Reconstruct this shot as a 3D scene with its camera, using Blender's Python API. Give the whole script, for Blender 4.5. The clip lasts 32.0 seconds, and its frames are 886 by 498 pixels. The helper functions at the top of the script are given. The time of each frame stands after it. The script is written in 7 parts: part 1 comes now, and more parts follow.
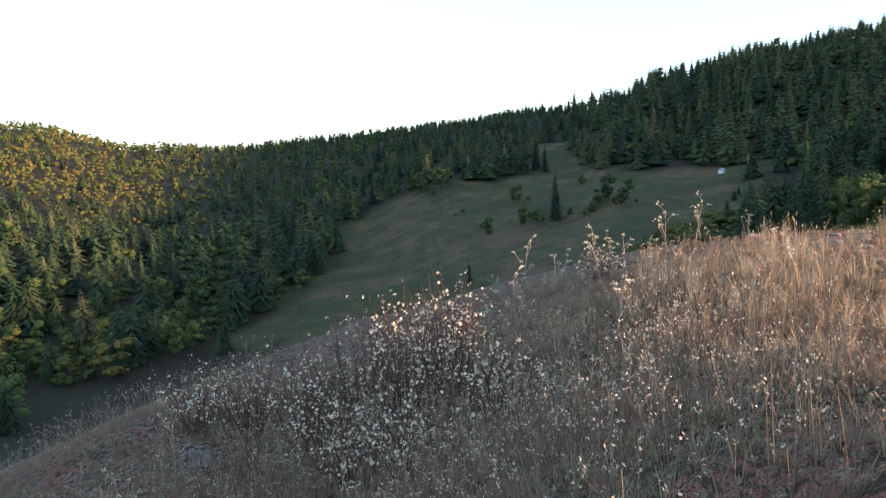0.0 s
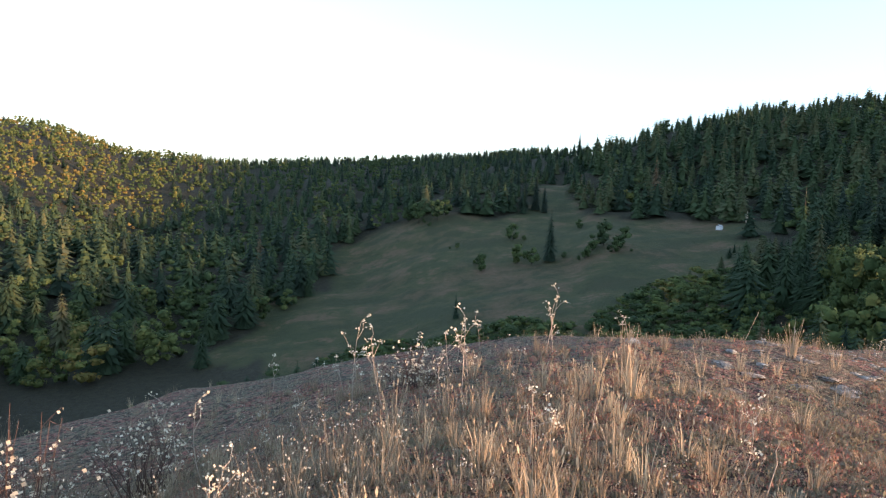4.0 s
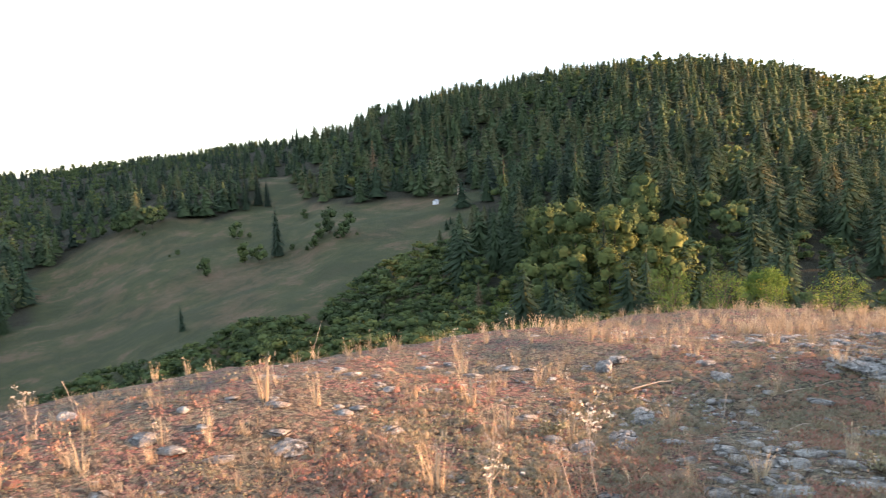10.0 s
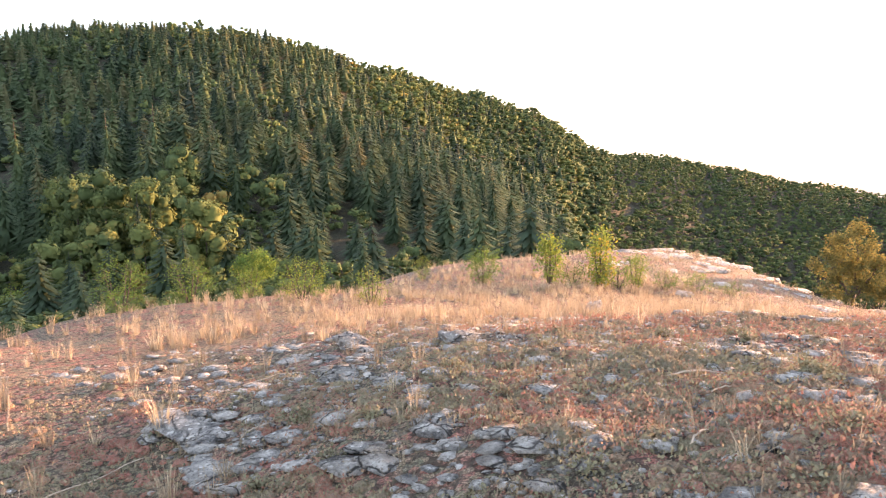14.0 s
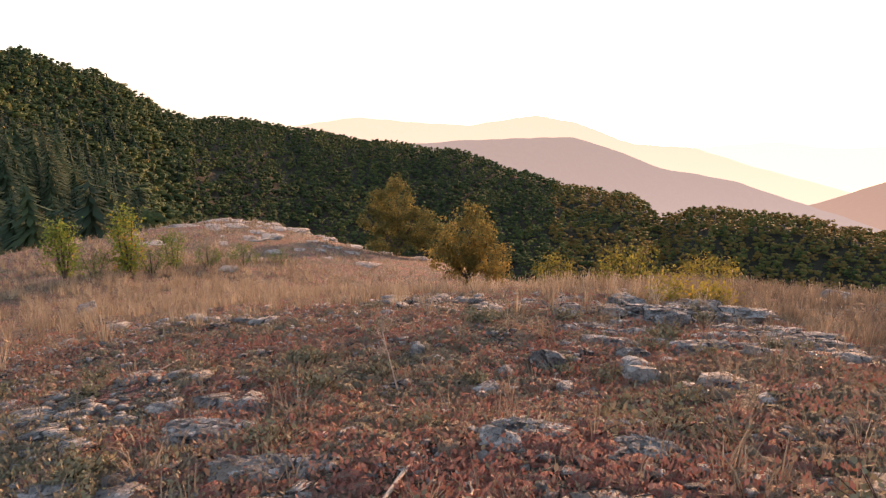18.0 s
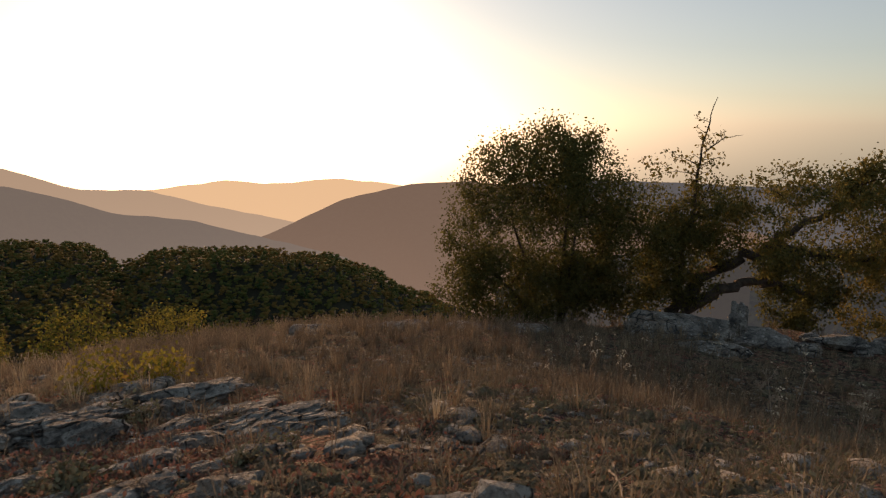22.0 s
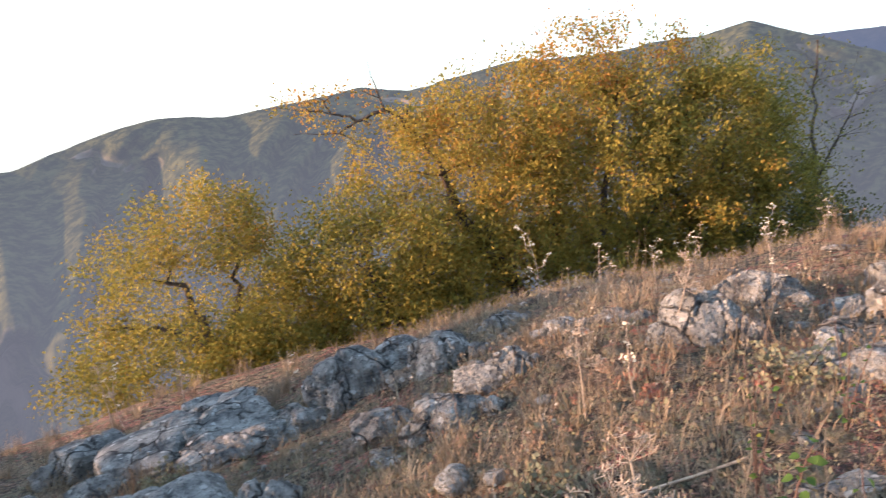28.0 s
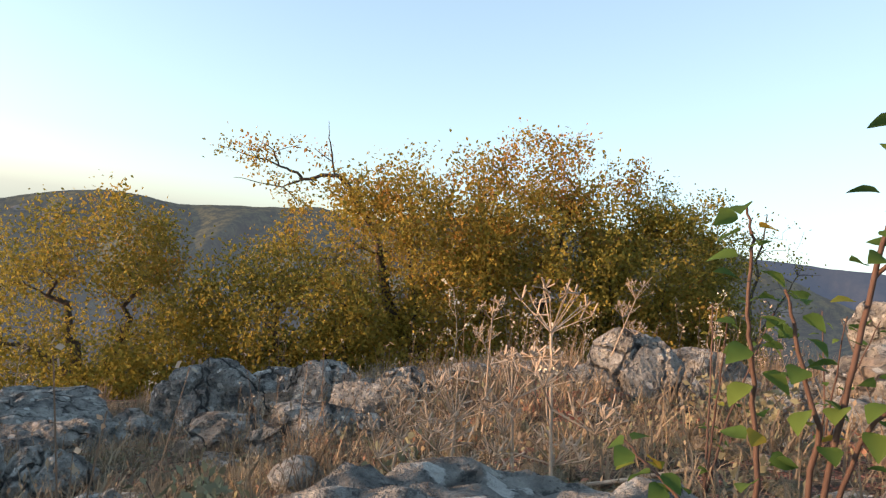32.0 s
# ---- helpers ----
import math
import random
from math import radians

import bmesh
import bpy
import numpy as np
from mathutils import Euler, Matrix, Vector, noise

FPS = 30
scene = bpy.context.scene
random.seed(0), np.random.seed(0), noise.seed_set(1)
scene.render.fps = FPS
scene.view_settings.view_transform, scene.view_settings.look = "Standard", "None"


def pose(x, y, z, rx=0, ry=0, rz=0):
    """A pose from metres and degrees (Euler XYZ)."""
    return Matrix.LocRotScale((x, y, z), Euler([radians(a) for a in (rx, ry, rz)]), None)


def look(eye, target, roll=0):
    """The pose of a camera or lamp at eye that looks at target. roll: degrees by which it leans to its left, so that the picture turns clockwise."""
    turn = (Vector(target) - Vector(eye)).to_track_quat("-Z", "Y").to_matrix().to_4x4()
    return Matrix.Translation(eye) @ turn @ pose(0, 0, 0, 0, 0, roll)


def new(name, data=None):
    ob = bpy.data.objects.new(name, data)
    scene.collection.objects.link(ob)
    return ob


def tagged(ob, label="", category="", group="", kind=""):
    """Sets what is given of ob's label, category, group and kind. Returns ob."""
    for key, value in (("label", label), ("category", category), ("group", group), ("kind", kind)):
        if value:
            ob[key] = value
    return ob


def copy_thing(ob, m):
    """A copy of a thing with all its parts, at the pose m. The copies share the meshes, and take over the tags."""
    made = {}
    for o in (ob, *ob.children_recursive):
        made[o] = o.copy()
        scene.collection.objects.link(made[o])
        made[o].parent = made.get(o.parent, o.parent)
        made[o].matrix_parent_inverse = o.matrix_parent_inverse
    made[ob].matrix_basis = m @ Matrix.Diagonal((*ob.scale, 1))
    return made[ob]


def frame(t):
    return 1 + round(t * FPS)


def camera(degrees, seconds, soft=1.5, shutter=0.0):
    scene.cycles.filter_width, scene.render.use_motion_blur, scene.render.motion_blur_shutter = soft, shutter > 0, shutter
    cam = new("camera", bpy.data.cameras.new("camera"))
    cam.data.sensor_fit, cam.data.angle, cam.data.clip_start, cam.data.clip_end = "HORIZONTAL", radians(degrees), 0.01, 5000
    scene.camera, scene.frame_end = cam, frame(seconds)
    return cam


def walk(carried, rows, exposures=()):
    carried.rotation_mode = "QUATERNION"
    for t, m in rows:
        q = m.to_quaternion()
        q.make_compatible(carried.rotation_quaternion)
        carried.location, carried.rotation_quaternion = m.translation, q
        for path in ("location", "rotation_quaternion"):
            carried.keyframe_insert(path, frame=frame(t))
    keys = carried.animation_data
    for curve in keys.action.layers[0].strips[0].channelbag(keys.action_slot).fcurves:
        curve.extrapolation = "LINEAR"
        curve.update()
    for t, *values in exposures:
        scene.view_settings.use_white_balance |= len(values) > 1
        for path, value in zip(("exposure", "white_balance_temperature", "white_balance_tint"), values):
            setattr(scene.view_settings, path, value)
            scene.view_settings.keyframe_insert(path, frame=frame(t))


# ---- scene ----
cam = camera(62.8, 32.0, soft=1.2, shutter=0.15)
walk(cam, [
    (0.0, pose(-4.937, 0.497, 2.109, 81.91, 2.52, -8.68)),
    (0.5, pose(-4.590, 0.777, 2.185, 82.06, 1.94, -5.06)),
    (1.0, pose(-4.154, 1.041, 2.274, 83.08, 1.46, -7.97)),
    (1.5, pose(-3.702, 1.301, 2.367, 83.56, 2.08, -9.32)),
    (2.0, pose(-3.302, 1.710, 2.405, 83.29, 1.25, -11.52)),
    (2.5, pose(-2.958, 2.040, 2.414, 85.06, 0.66, -13.83)),
    (3.0, pose(-2.483, 2.387, 2.473, 84.53, 0.51, -11.43)),
    (3.5, pose(-2.080, 2.605, 2.486, 84.19, -1.17, -9.58)),
    (5.5, pose(-1.388, 3.017, 2.441, 85.09, -4.60, -7.34)),
    (6.0, pose(-1.375, 3.016, 2.408, 80.86, -3.16, -15.26)),
    (6.5, pose(-1.342, 2.838, 2.421, 78.19, 0.21, -25.07)),
    (7.0, pose(-1.195, 2.838, 2.453, 78.60, 1.21, -24.02)),
    (7.5, pose(-0.822, 3.023, 2.412, 79.20, 0.64, -24.40)),
    (8.0, pose(-0.227, 3.289, 2.499, 82.61, 3.31, -27.33)),
    (8.5, pose(0.363, 3.434, 2.596, 82.71, 4.59, -22.59)),
    (9.0, pose(1.070, 3.655, 2.667, 83.11, 4.23, -23.07)),
    (9.5, pose(1.716, 3.819, 2.709, 83.28, 3.82, -25.29)),
    (10.0, pose(2.430, 3.911, 2.713, 83.40, 3.14, -29.45)),
    (10.5, pose(3.073, 4.037, 2.712, 83.53, 1.51, -38.54)),
    (11.0, pose(3.780, 4.155, 2.628, 81.20, 1.35, -40.11)),
    (11.5, pose(4.437, 4.278, 2.589, 76.65, 1.43, -41.63)),
    (12.0, pose(5.160, 4.455, 2.576, 76.69, 0.71, -45.08)),
    (12.5, pose(5.853, 4.489, 2.608, 78.70, 0.52, -46.89)),
    (13.0, pose(6.323, 4.417, 2.587, 79.30, -1.15, -52.68)),
    (13.5, pose(6.693, 4.446, 2.554, 79.53, -0.81, -59.11)),
    (15.5, pose(7.957, 3.689, 2.639, 81.77, -0.29, -72.31)),
    (16.0, pose(8.317, 3.419, 2.603, 80.87, -1.67, -77.74)),
    (16.5, pose(8.624, 3.196, 2.583, 80.74, -0.65, -84.99)),
    (17.0, pose(8.914, 2.991, 2.596, 78.22, 0.01, -84.45)),
    (17.5, pose(9.165, 2.906, 2.594, 77.58, -1.04, -91.80)),
    (18.0, pose(9.494, 2.826, 2.557, 77.35, 0.16, -95.47)),
    (18.5, pose(9.789, 2.787, 2.506, 79.56, -0.96, -96.98)),
    (19.0, pose(10.155, 2.795, 2.452, 81.69, -0.82, -96.51)),
    (19.5, pose(10.463, 2.718, 2.376, 80.51, 0.10, -95.65)),
    (20.0, pose(10.854, 2.548, 2.260, 78.92, -0.97, -106.96)),
    (20.5, pose(11.082, 2.369, 2.218, 79.14, -0.52, -117.89)),
    (21.0, pose(11.265, 2.065, 2.208, 79.09, 0.73, -125.50)),
    (21.5, pose(11.382, 1.863, 2.212, 79.65, 0.08, -133.32)),
    (22.0, pose(11.466, 1.584, 2.202, 80.44, 0.19, -136.67)),
    (22.5, pose(11.299, 1.120, 2.427, 79.65, 0.45, -140.91)),
    (23.0, pose(11.048, 0.657, 2.553, 77.63, -0.43, -149.13)),
    (23.5, pose(11.038, 0.299, 2.532, 76.53, -0.51, -157.87)),
    (24.0, pose(11.010, -0.052, 2.456, 72.69, -1.12, -166.03)),
    (24.5, pose(11.008, -0.420, 2.384, 72.47, -2.84, -181.53)),
    (25.0, pose(11.031, -0.798, 2.286, 71.77, -2.44, -193.21)),
    (25.5, pose(11.013, -1.132, 2.239, 75.04, -1.19, -199.76)),
    (27.5, pose(10.996, -1.845, 2.157, 78.74, 7.02, -209.03)),
    (28.0, pose(10.910, -1.813, 2.220, 78.35, 4.80, -218.86)),
    (28.5, pose(10.756, -1.929, 2.184, 81.02, 2.82, -230.07)),
    (29.0, pose(10.616, -2.042, 2.126, 83.67, 4.02, -232.20)),
    (29.5, pose(10.565, -2.026, 1.961, 83.28, 2.75, -227.07)),
    (30.0, pose(10.520, -2.094, 1.670, 80.51, 1.42, -226.04)),
    (30.5, pose(10.509, -2.085, 1.463, 83.32, 2.57, -226.46)),
    (31.0, pose(10.450, -2.144, 1.417, 85.59, 1.71, -228.55)),
    (31.5, pose(10.408, -2.182, 1.344, 87.53, -8.31, -226.11)),
    (32.0, pose(10.421, -2.187, 1.272, 89.63, -8.42, -222.52)),
], exposures=[
(0.0, 1.65, 6300, 20), (1.0, 1.9, 6600, 22), (3.0, 1.8, 6300, 20), (5.5, 1.55, 6200, 20), (7.0, 2.35, 7600, 26), (9.0, 2.3, 7300, 24), (12.0, 2.75, 7800, 38), (13.5, 2.95, 7800, 36), (15.5, 1.65, 7500, 28), (17.0, 1.2, 7500, 30), (18.0, 1.3, 7500, 34), (19.0, 0.9, 7400, 33), (20.0, 0.35, 7500, 28), (21.0, -0.15, 7900, 22), (22.5, -0.3, 7900, 22), (23.5, 0.15, 7300, 20), (24.5, 1.4, 6700, 28), (25.5, 2.1, 6800, 22), (28.0, 1.9, 6300, 22), (30.0, 1.6, 6000, 20), (31.0, 1.5, 6300, 22), (32.0, 1.2, 6700, 15),
])

# ---- light: a low evening sun, hazy sky ----
SUN_YAW, SUN_EL = -121.0, 7.0
sun_way = Vector((-math.sin(radians(SUN_YAW)) * math.cos(radians(SUN_EL)), math.cos(radians(SUN_YAW)) * math.cos(radians(SUN_EL)), math.sin(radians(SUN_EL))))
sun_data = bpy.data.lights.new("sun", "SUN")
sun_data.energy, sun_data.angle, sun_data.color = 3.6, radians(1.2), (1.0, 0.62, 0.34)
sun = new("sun", sun_data)
sun.matrix_world = look(sun_way * 300, (0, 0, 0))
world = bpy.data.worlds.new("world")
scene.world = world
world.use_nodes = True
wn = world.node_tree.nodes
sky = wn.new("ShaderNodeTexSky")
sky.sky_type, sky.sun_disc = "NISHITA", False
sky.sun_elevation, sky.sun_rotation = radians(SUN_EL), radians(-SUN_YAW)
sky.altitude, sky.air_density, sky.dust_density, sky.ozone_density = 900, 1.0, 1.2, 2.5
haze = wn.new("ShaderNodeHueSaturation")
haze.inputs["Saturation"].default_value = 0.66
world.node_tree.links.new(sky.outputs[0], haze.inputs["Color"])
veil = wn.new("ShaderNodeMix")
veil.data_type, veil.blend_type = "RGBA", "ADD"
veil.inputs[0].default_value = 1.0
veil.inputs[7].default_value = (0.34, 0.70, 0.84, 1)
world.node_tree.links.new(haze.outputs[0], veil.inputs[6])
world.node_tree.links.new(veil.outputs[2], wn["Background"].inputs[0])
wn["Background"].inputs[1].default_value = 0.15

# ---- materials ----
def material(name, rough=0.9):
    m = bpy.data.materials.new(name)
    m.use_nodes = True
    nt = m.node_tree
    b = nt.nodes["Principled BSDF"]
    b.inputs["Roughness"].default_value = rough
    b.inputs["Specular IOR Level"].default_value = 0.25
    return m, nt, b


def node(nt, kind, **sets):
    n = nt.nodes.new("ShaderNode" + kind)
    for k, v in sets.items():
        n.inputs[k.replace("_", " ")].default_value = v
    return n


def place(nt, scale=1.0, vec="Object"):
    tc = nt.nodes.new("ShaderNodeTexCoord")
    return tc.outputs[vec]


def noise_tex(nt, scale, detail=4, rough=0.6, vec=None):
    n = node(nt, "TexNoise", Scale=scale, Detail=detail, Roughness=rough)
    nt.links.new(vec if vec is not None else place(nt), n.inputs["Vector"])
    return n.outputs["Fac"]


def ramp(nt, fac, stops):
    r = nt.nodes.new("ShaderNodeValToRGB")
    el = r.color_ramp.elements
    while len(el) < len(stops):
        el.new(0.5)
    for e, (p, c) in zip(el, stops):
        e.position, e.color = p, (*c, 1)
    nt.links.new(fac, r.inputs["Fac"])
    return r.outputs["Color"]


def blend(nt, fac, a, b, mode="MIX"):
    m = nt.nodes.new("ShaderNodeMix")
    m.data_type, m.blend_type = "RGBA", mode
    for v, i in ((fac, 0), (a, 6), (b, 7)):
        if isinstance(v, (int, float)):
            m.inputs[i].default_value = v
        elif isinstance(v, tuple):
            m.inputs[i].default_value = (*v, 1)
        else:
            nt.links.new(v, m.inputs[i])
    return m.outputs[2]


def limits(nt, fac, lo, hi, a=0.0, b=1.0):
    m = nt.nodes.new("ShaderNodeMapRange")
    m.interpolation_type = "SMOOTHSTEP"
    for i, v in enumerate((lo, hi, a, b)):
        m.inputs[i + 1].default_value = v
    nt.links.new(fac, m.inputs[0])
    return m.outputs[0]


def bump(nt, b, fac, strength, dist):
    n = node(nt, "Bump", Strength=strength, Distance=dist)
    nt.links.new(fac, n.inputs["Height"])
    nt.links.new(n.outputs[0], b.inputs["Normal"])


def leaf_mat(name, stops, rough=0.8, shine=0.08, attr="tone", glow=0.35, vary=0.34):
    """Foliage: colour by the tone of each plant and by leaf; light passes through the blades."""
    m, nt, b = material(name, rough)
    b.inputs["Specular IOR Level"].default_value = shine
    at = nt.nodes.new("ShaderNodeAttribute")
    at.attribute_name = attr
    geo = nt.nodes.new("ShaderNodeNewGeometry")
    isl = nt.nodes.new("ShaderNodeMath")
    isl.operation = "MULTIPLY_ADD"
    nt.links.new(geo.outputs["Random Per Island"], isl.inputs[0])
    isl.inputs[1].default_value = vary
    nt.links.new(at.outputs["Fac"], isl.inputs[2])
    sub = nt.nodes.new("ShaderNodeMath")
    sub.operation = "SUBTRACT"
    nt.links.new(isl.outputs[0], sub.inputs[0])
    sub.inputs[1].default_value = vary / 2
    info = nt.nodes.new("ShaderNodeObjectInfo")
    own = nt.nodes.new("ShaderNodeMath")
    own.operation = "MULTIPLY_ADD"
    nt.links.new(info.outputs["Random"], own.inputs[0])
    own.inputs[1].default_value = 0.22
    nt.links.new(sub.outputs[0], own.inputs[2])
    col = ramp(nt, own.outputs[0], stops)
    nt.links.new(col, b.inputs["Base Color"])
    tr = nt.nodes.new("ShaderNodeBsdfTranslucent")
    nt.links.new(col, tr.inputs["Color"])
    mix = nt.nodes.new("ShaderNodeMixShader")
    mix.inputs[0].default_value = glow
    nt.links.new(b.outputs[0], mix.inputs[1])
    nt.links.new(tr.outputs[0], mix.inputs[2])
    nt.links.new(mix.outputs[0], nt.nodes["Material Output"].inputs[0])
    return m


M_SPRUCE = leaf_mat("spruce_needles", [(0.0, (0.026, 0.036, 0.029)), (0.4, (0.038, 0.062, 0.036)), (0.7, (0.066, 0.098, 0.044)), (0.9, (0.13, 0.11, 0.06)), (1.0, (0.17, 0.11, 0.07))], glow=0.15, vary=0.10)
M_BROAD = leaf_mat("broad_foliage", [(0.0, (0.040, 0.060, 0.030)), (0.4, (0.070, 0.102, 0.040)), (0.7, (0.13, 0.148, 0.045)), (1.0, (0.26, 0.16, 0.05))], glow=0.12, vary=0.16)
M_GOLD = leaf_mat("autumn_leaves", [(0.0, (0.09, 0.11, 0.03)), (0.4, (0.24, 0.21, 0.045)), (0.75, (0.36, 0.255, 0.052)), (1.0, (0.44, 0.20, 0.052))], glow=0.45)
M_DARKLEAF = leaf_mat("shaded_leaves", [(0.0, (0.07, 0.078, 0.034)), (0.5, (0.14, 0.135, 0.048)), (1.0, (0.28, 0.20, 0.06))], glow=0.5)
M_STRAW = leaf_mat("dry_grass", [(0.0, (0.15, 0.118, 0.088)), (0.5, (0.37, 0.28, 0.185)), (1.0, (0.60, 0.49, 0.33))], glow=0.2)
M_HERB = leaf_mat("low_herbs", [(0.0, (0.16, 0.15, 0.10)), (0.35, (0.24, 0.23, 0.14)), (0.62, (0.32, 0.24, 0.15)), (0.82, (0.34, 0.18, 0.125)), (1.0, (0.37, 0.17, 0.125))], glow=0.12)
M_FLOWER = leaf_mat("dry_flower_heads", [(0.0, (0.50, 0.36, 0.24)), (0.5, (0.68, 0.58, 0.42)), (1.0, (0.78, 0.72, 0.58))], glow=0.2)
M_WITHER = leaf_mat("withered_stems", [(0.0, (0.17, 0.12, 0.085)), (0.35, (0.29, 0.215, 0.15)), (0.7, (0.54, 0.46, 0.36)), (1.0, (0.66, 0.60, 0.50))], glow=0.15)
M_FRESH = leaf_mat("fresh_leaves", [(0.0, (0.055, 0.10, 0.028)), (0.5, (0.10, 0.17, 0.042)), (0.85, (0.22, 0.26, 0.05)), (1.0, (0.42, 0.26, 0.04))], glow=0.45)


def bark_mat():
    m, nt, b = material("bark", 0.95)
    f = noise_tex(nt, 9, 6)
    nt.links.new(ramp(nt, f, [(0.3, (0.035, 0.026, 0.02)), (0.7, (0.12, 0.095, 0.075))]), b.inputs["Base Color"])
    bump(nt, b, f, 0.8, 0.03)
    return m


def rock_mat():
    """Grey limestone: pale worn faces, dark lichen blotches, white lichen spots, pits, ochre stains."""
    m, nt, b = material("limestone", 0.93)
    v = place(nt)
    geo = nt.nodes.new("ShaderNodeNewGeometry")
    w = geo.outputs["Position"]
    big, mid, fine, grit = noise_tex(nt, 1.3, 5, 0.6, w), noise_tex(nt, 6.0, 8, 0.68, w), noise_tex(nt, 34.0, 5, 0.75, w), noise_tex(nt, 140.0, 3, 0.7, w)
    col = ramp(nt, mid, [(0.34, (0.09, 0.088, 0.088)), (0.45, (0.25, 0.24, 0.222)), (0.54, (0.38, 0.362, 0.33)), (0.66, (0.57, 0.545, 0.495))])
    col = blend(nt, limits(nt, big, 0.54, 0.70, 0, 0.55), col, (0.33, 0.215, 0.13))
    col = blend(nt, limits(nt, fine, 0.53, 0.62, 0, 0.75), col, (0.05, 0.05, 0.052))
    vor = node(nt, "TexVoronoi", Scale=11.0)
    nt.links.new(w, vor.inputs["Vector"])
    rag = nt.nodes.new("ShaderNodeMath")
    rag.operation = "MULTIPLY_ADD"
    nt.links.new(fine, rag.inputs[0])
    rag.inputs[1].default_value = 0.5
    nt.links.new(vor.outputs["Distance"], rag.inputs[2])
    col = blend(nt, limits(nt, rag.outputs[0], 0.43, 0.50, 0.85, 0), col, (0.64, 0.62, 0.58))
    col = blend(nt, limits(nt, grit, 0.35, 0.65, 0.15, 0), col, (0.06, 0.058, 0.055))
    pale = limits(nt, geo.outputs["Random Per Island"], 0.6, 0.95, 0, 0.4)
    col = blend(nt, pale, col, blend(nt, limits(nt, fine, 0.4, 0.6), (0.62, 0.59, 0.53), (0.40, 0.37, 0.33)))
    warp = nt.nodes.new("ShaderNodeVectorMath")
    warp.operation = "MULTIPLY_ADD"
    wob = node(nt, "TexNoise", Scale=3.0, Detail=4.0)
    nt.links.new(w, wob.inputs["Vector"])
    nt.links.new(wob.outputs["Color"], warp.inputs[0])
    warp.inputs[1].default_value = (0.35, 0.35, 0.35)
    nt.links.new(w, warp.inputs[2])
    edge = node(nt, "TexVoronoi", Scale=2.6)
    edge.feature = "DISTANCE_TO_EDGE"
    nt.links.new(warp.outputs[0], edge.inputs["Vector"])
    crack = limits(nt, edge.outputs["Distance"], 0.008, 0.035, 1, 0)
    broken = nt.nodes.new("ShaderNodeMath")
    broken.operation = "MULTIPLY"
    nt.links.new(crack, broken.inputs[0])
    nt.links.new(limits(nt, big, 0.40, 0.52, 0.1, 0.9), broken.inputs[1])
    col = blend(nt, broken.outputs[0], col, (0.035, 0.032, 0.03))
    nt.links.new(col, b.inputs["Base Color"])
    pits = node(nt, "TexVoronoi", Scale=24.0)
    nt.links.new(w, pits.inputs["Vector"])
    hole = limits(nt, pits.outputs["Distance"], 0.0, 0.35, -0.5, 0.0)
    add = nt.nodes.new("ShaderNodeMath")
    nt.links.new(mid, add.inputs[0])
    nt.links.new(fine, add.inputs[1])
    add2 = nt.nodes.new("ShaderNodeMath")
    nt.links.new(add.outputs[0], add2.inputs[0])
    nt.links.new(hole, add2.inputs[1])
    deep = nt.nodes.new("ShaderNodeMath")
    deep.operation = "MULTIPLY_ADD"
    nt.links.new(broken.outputs[0], deep.inputs[0])
    deep.inputs[1].default_value = -0.8
    nt.links.new(add2.outputs[0], deep.inputs[2])
    bump(nt, b, deep.outputs[0], 0.9, 0.06)
    return m


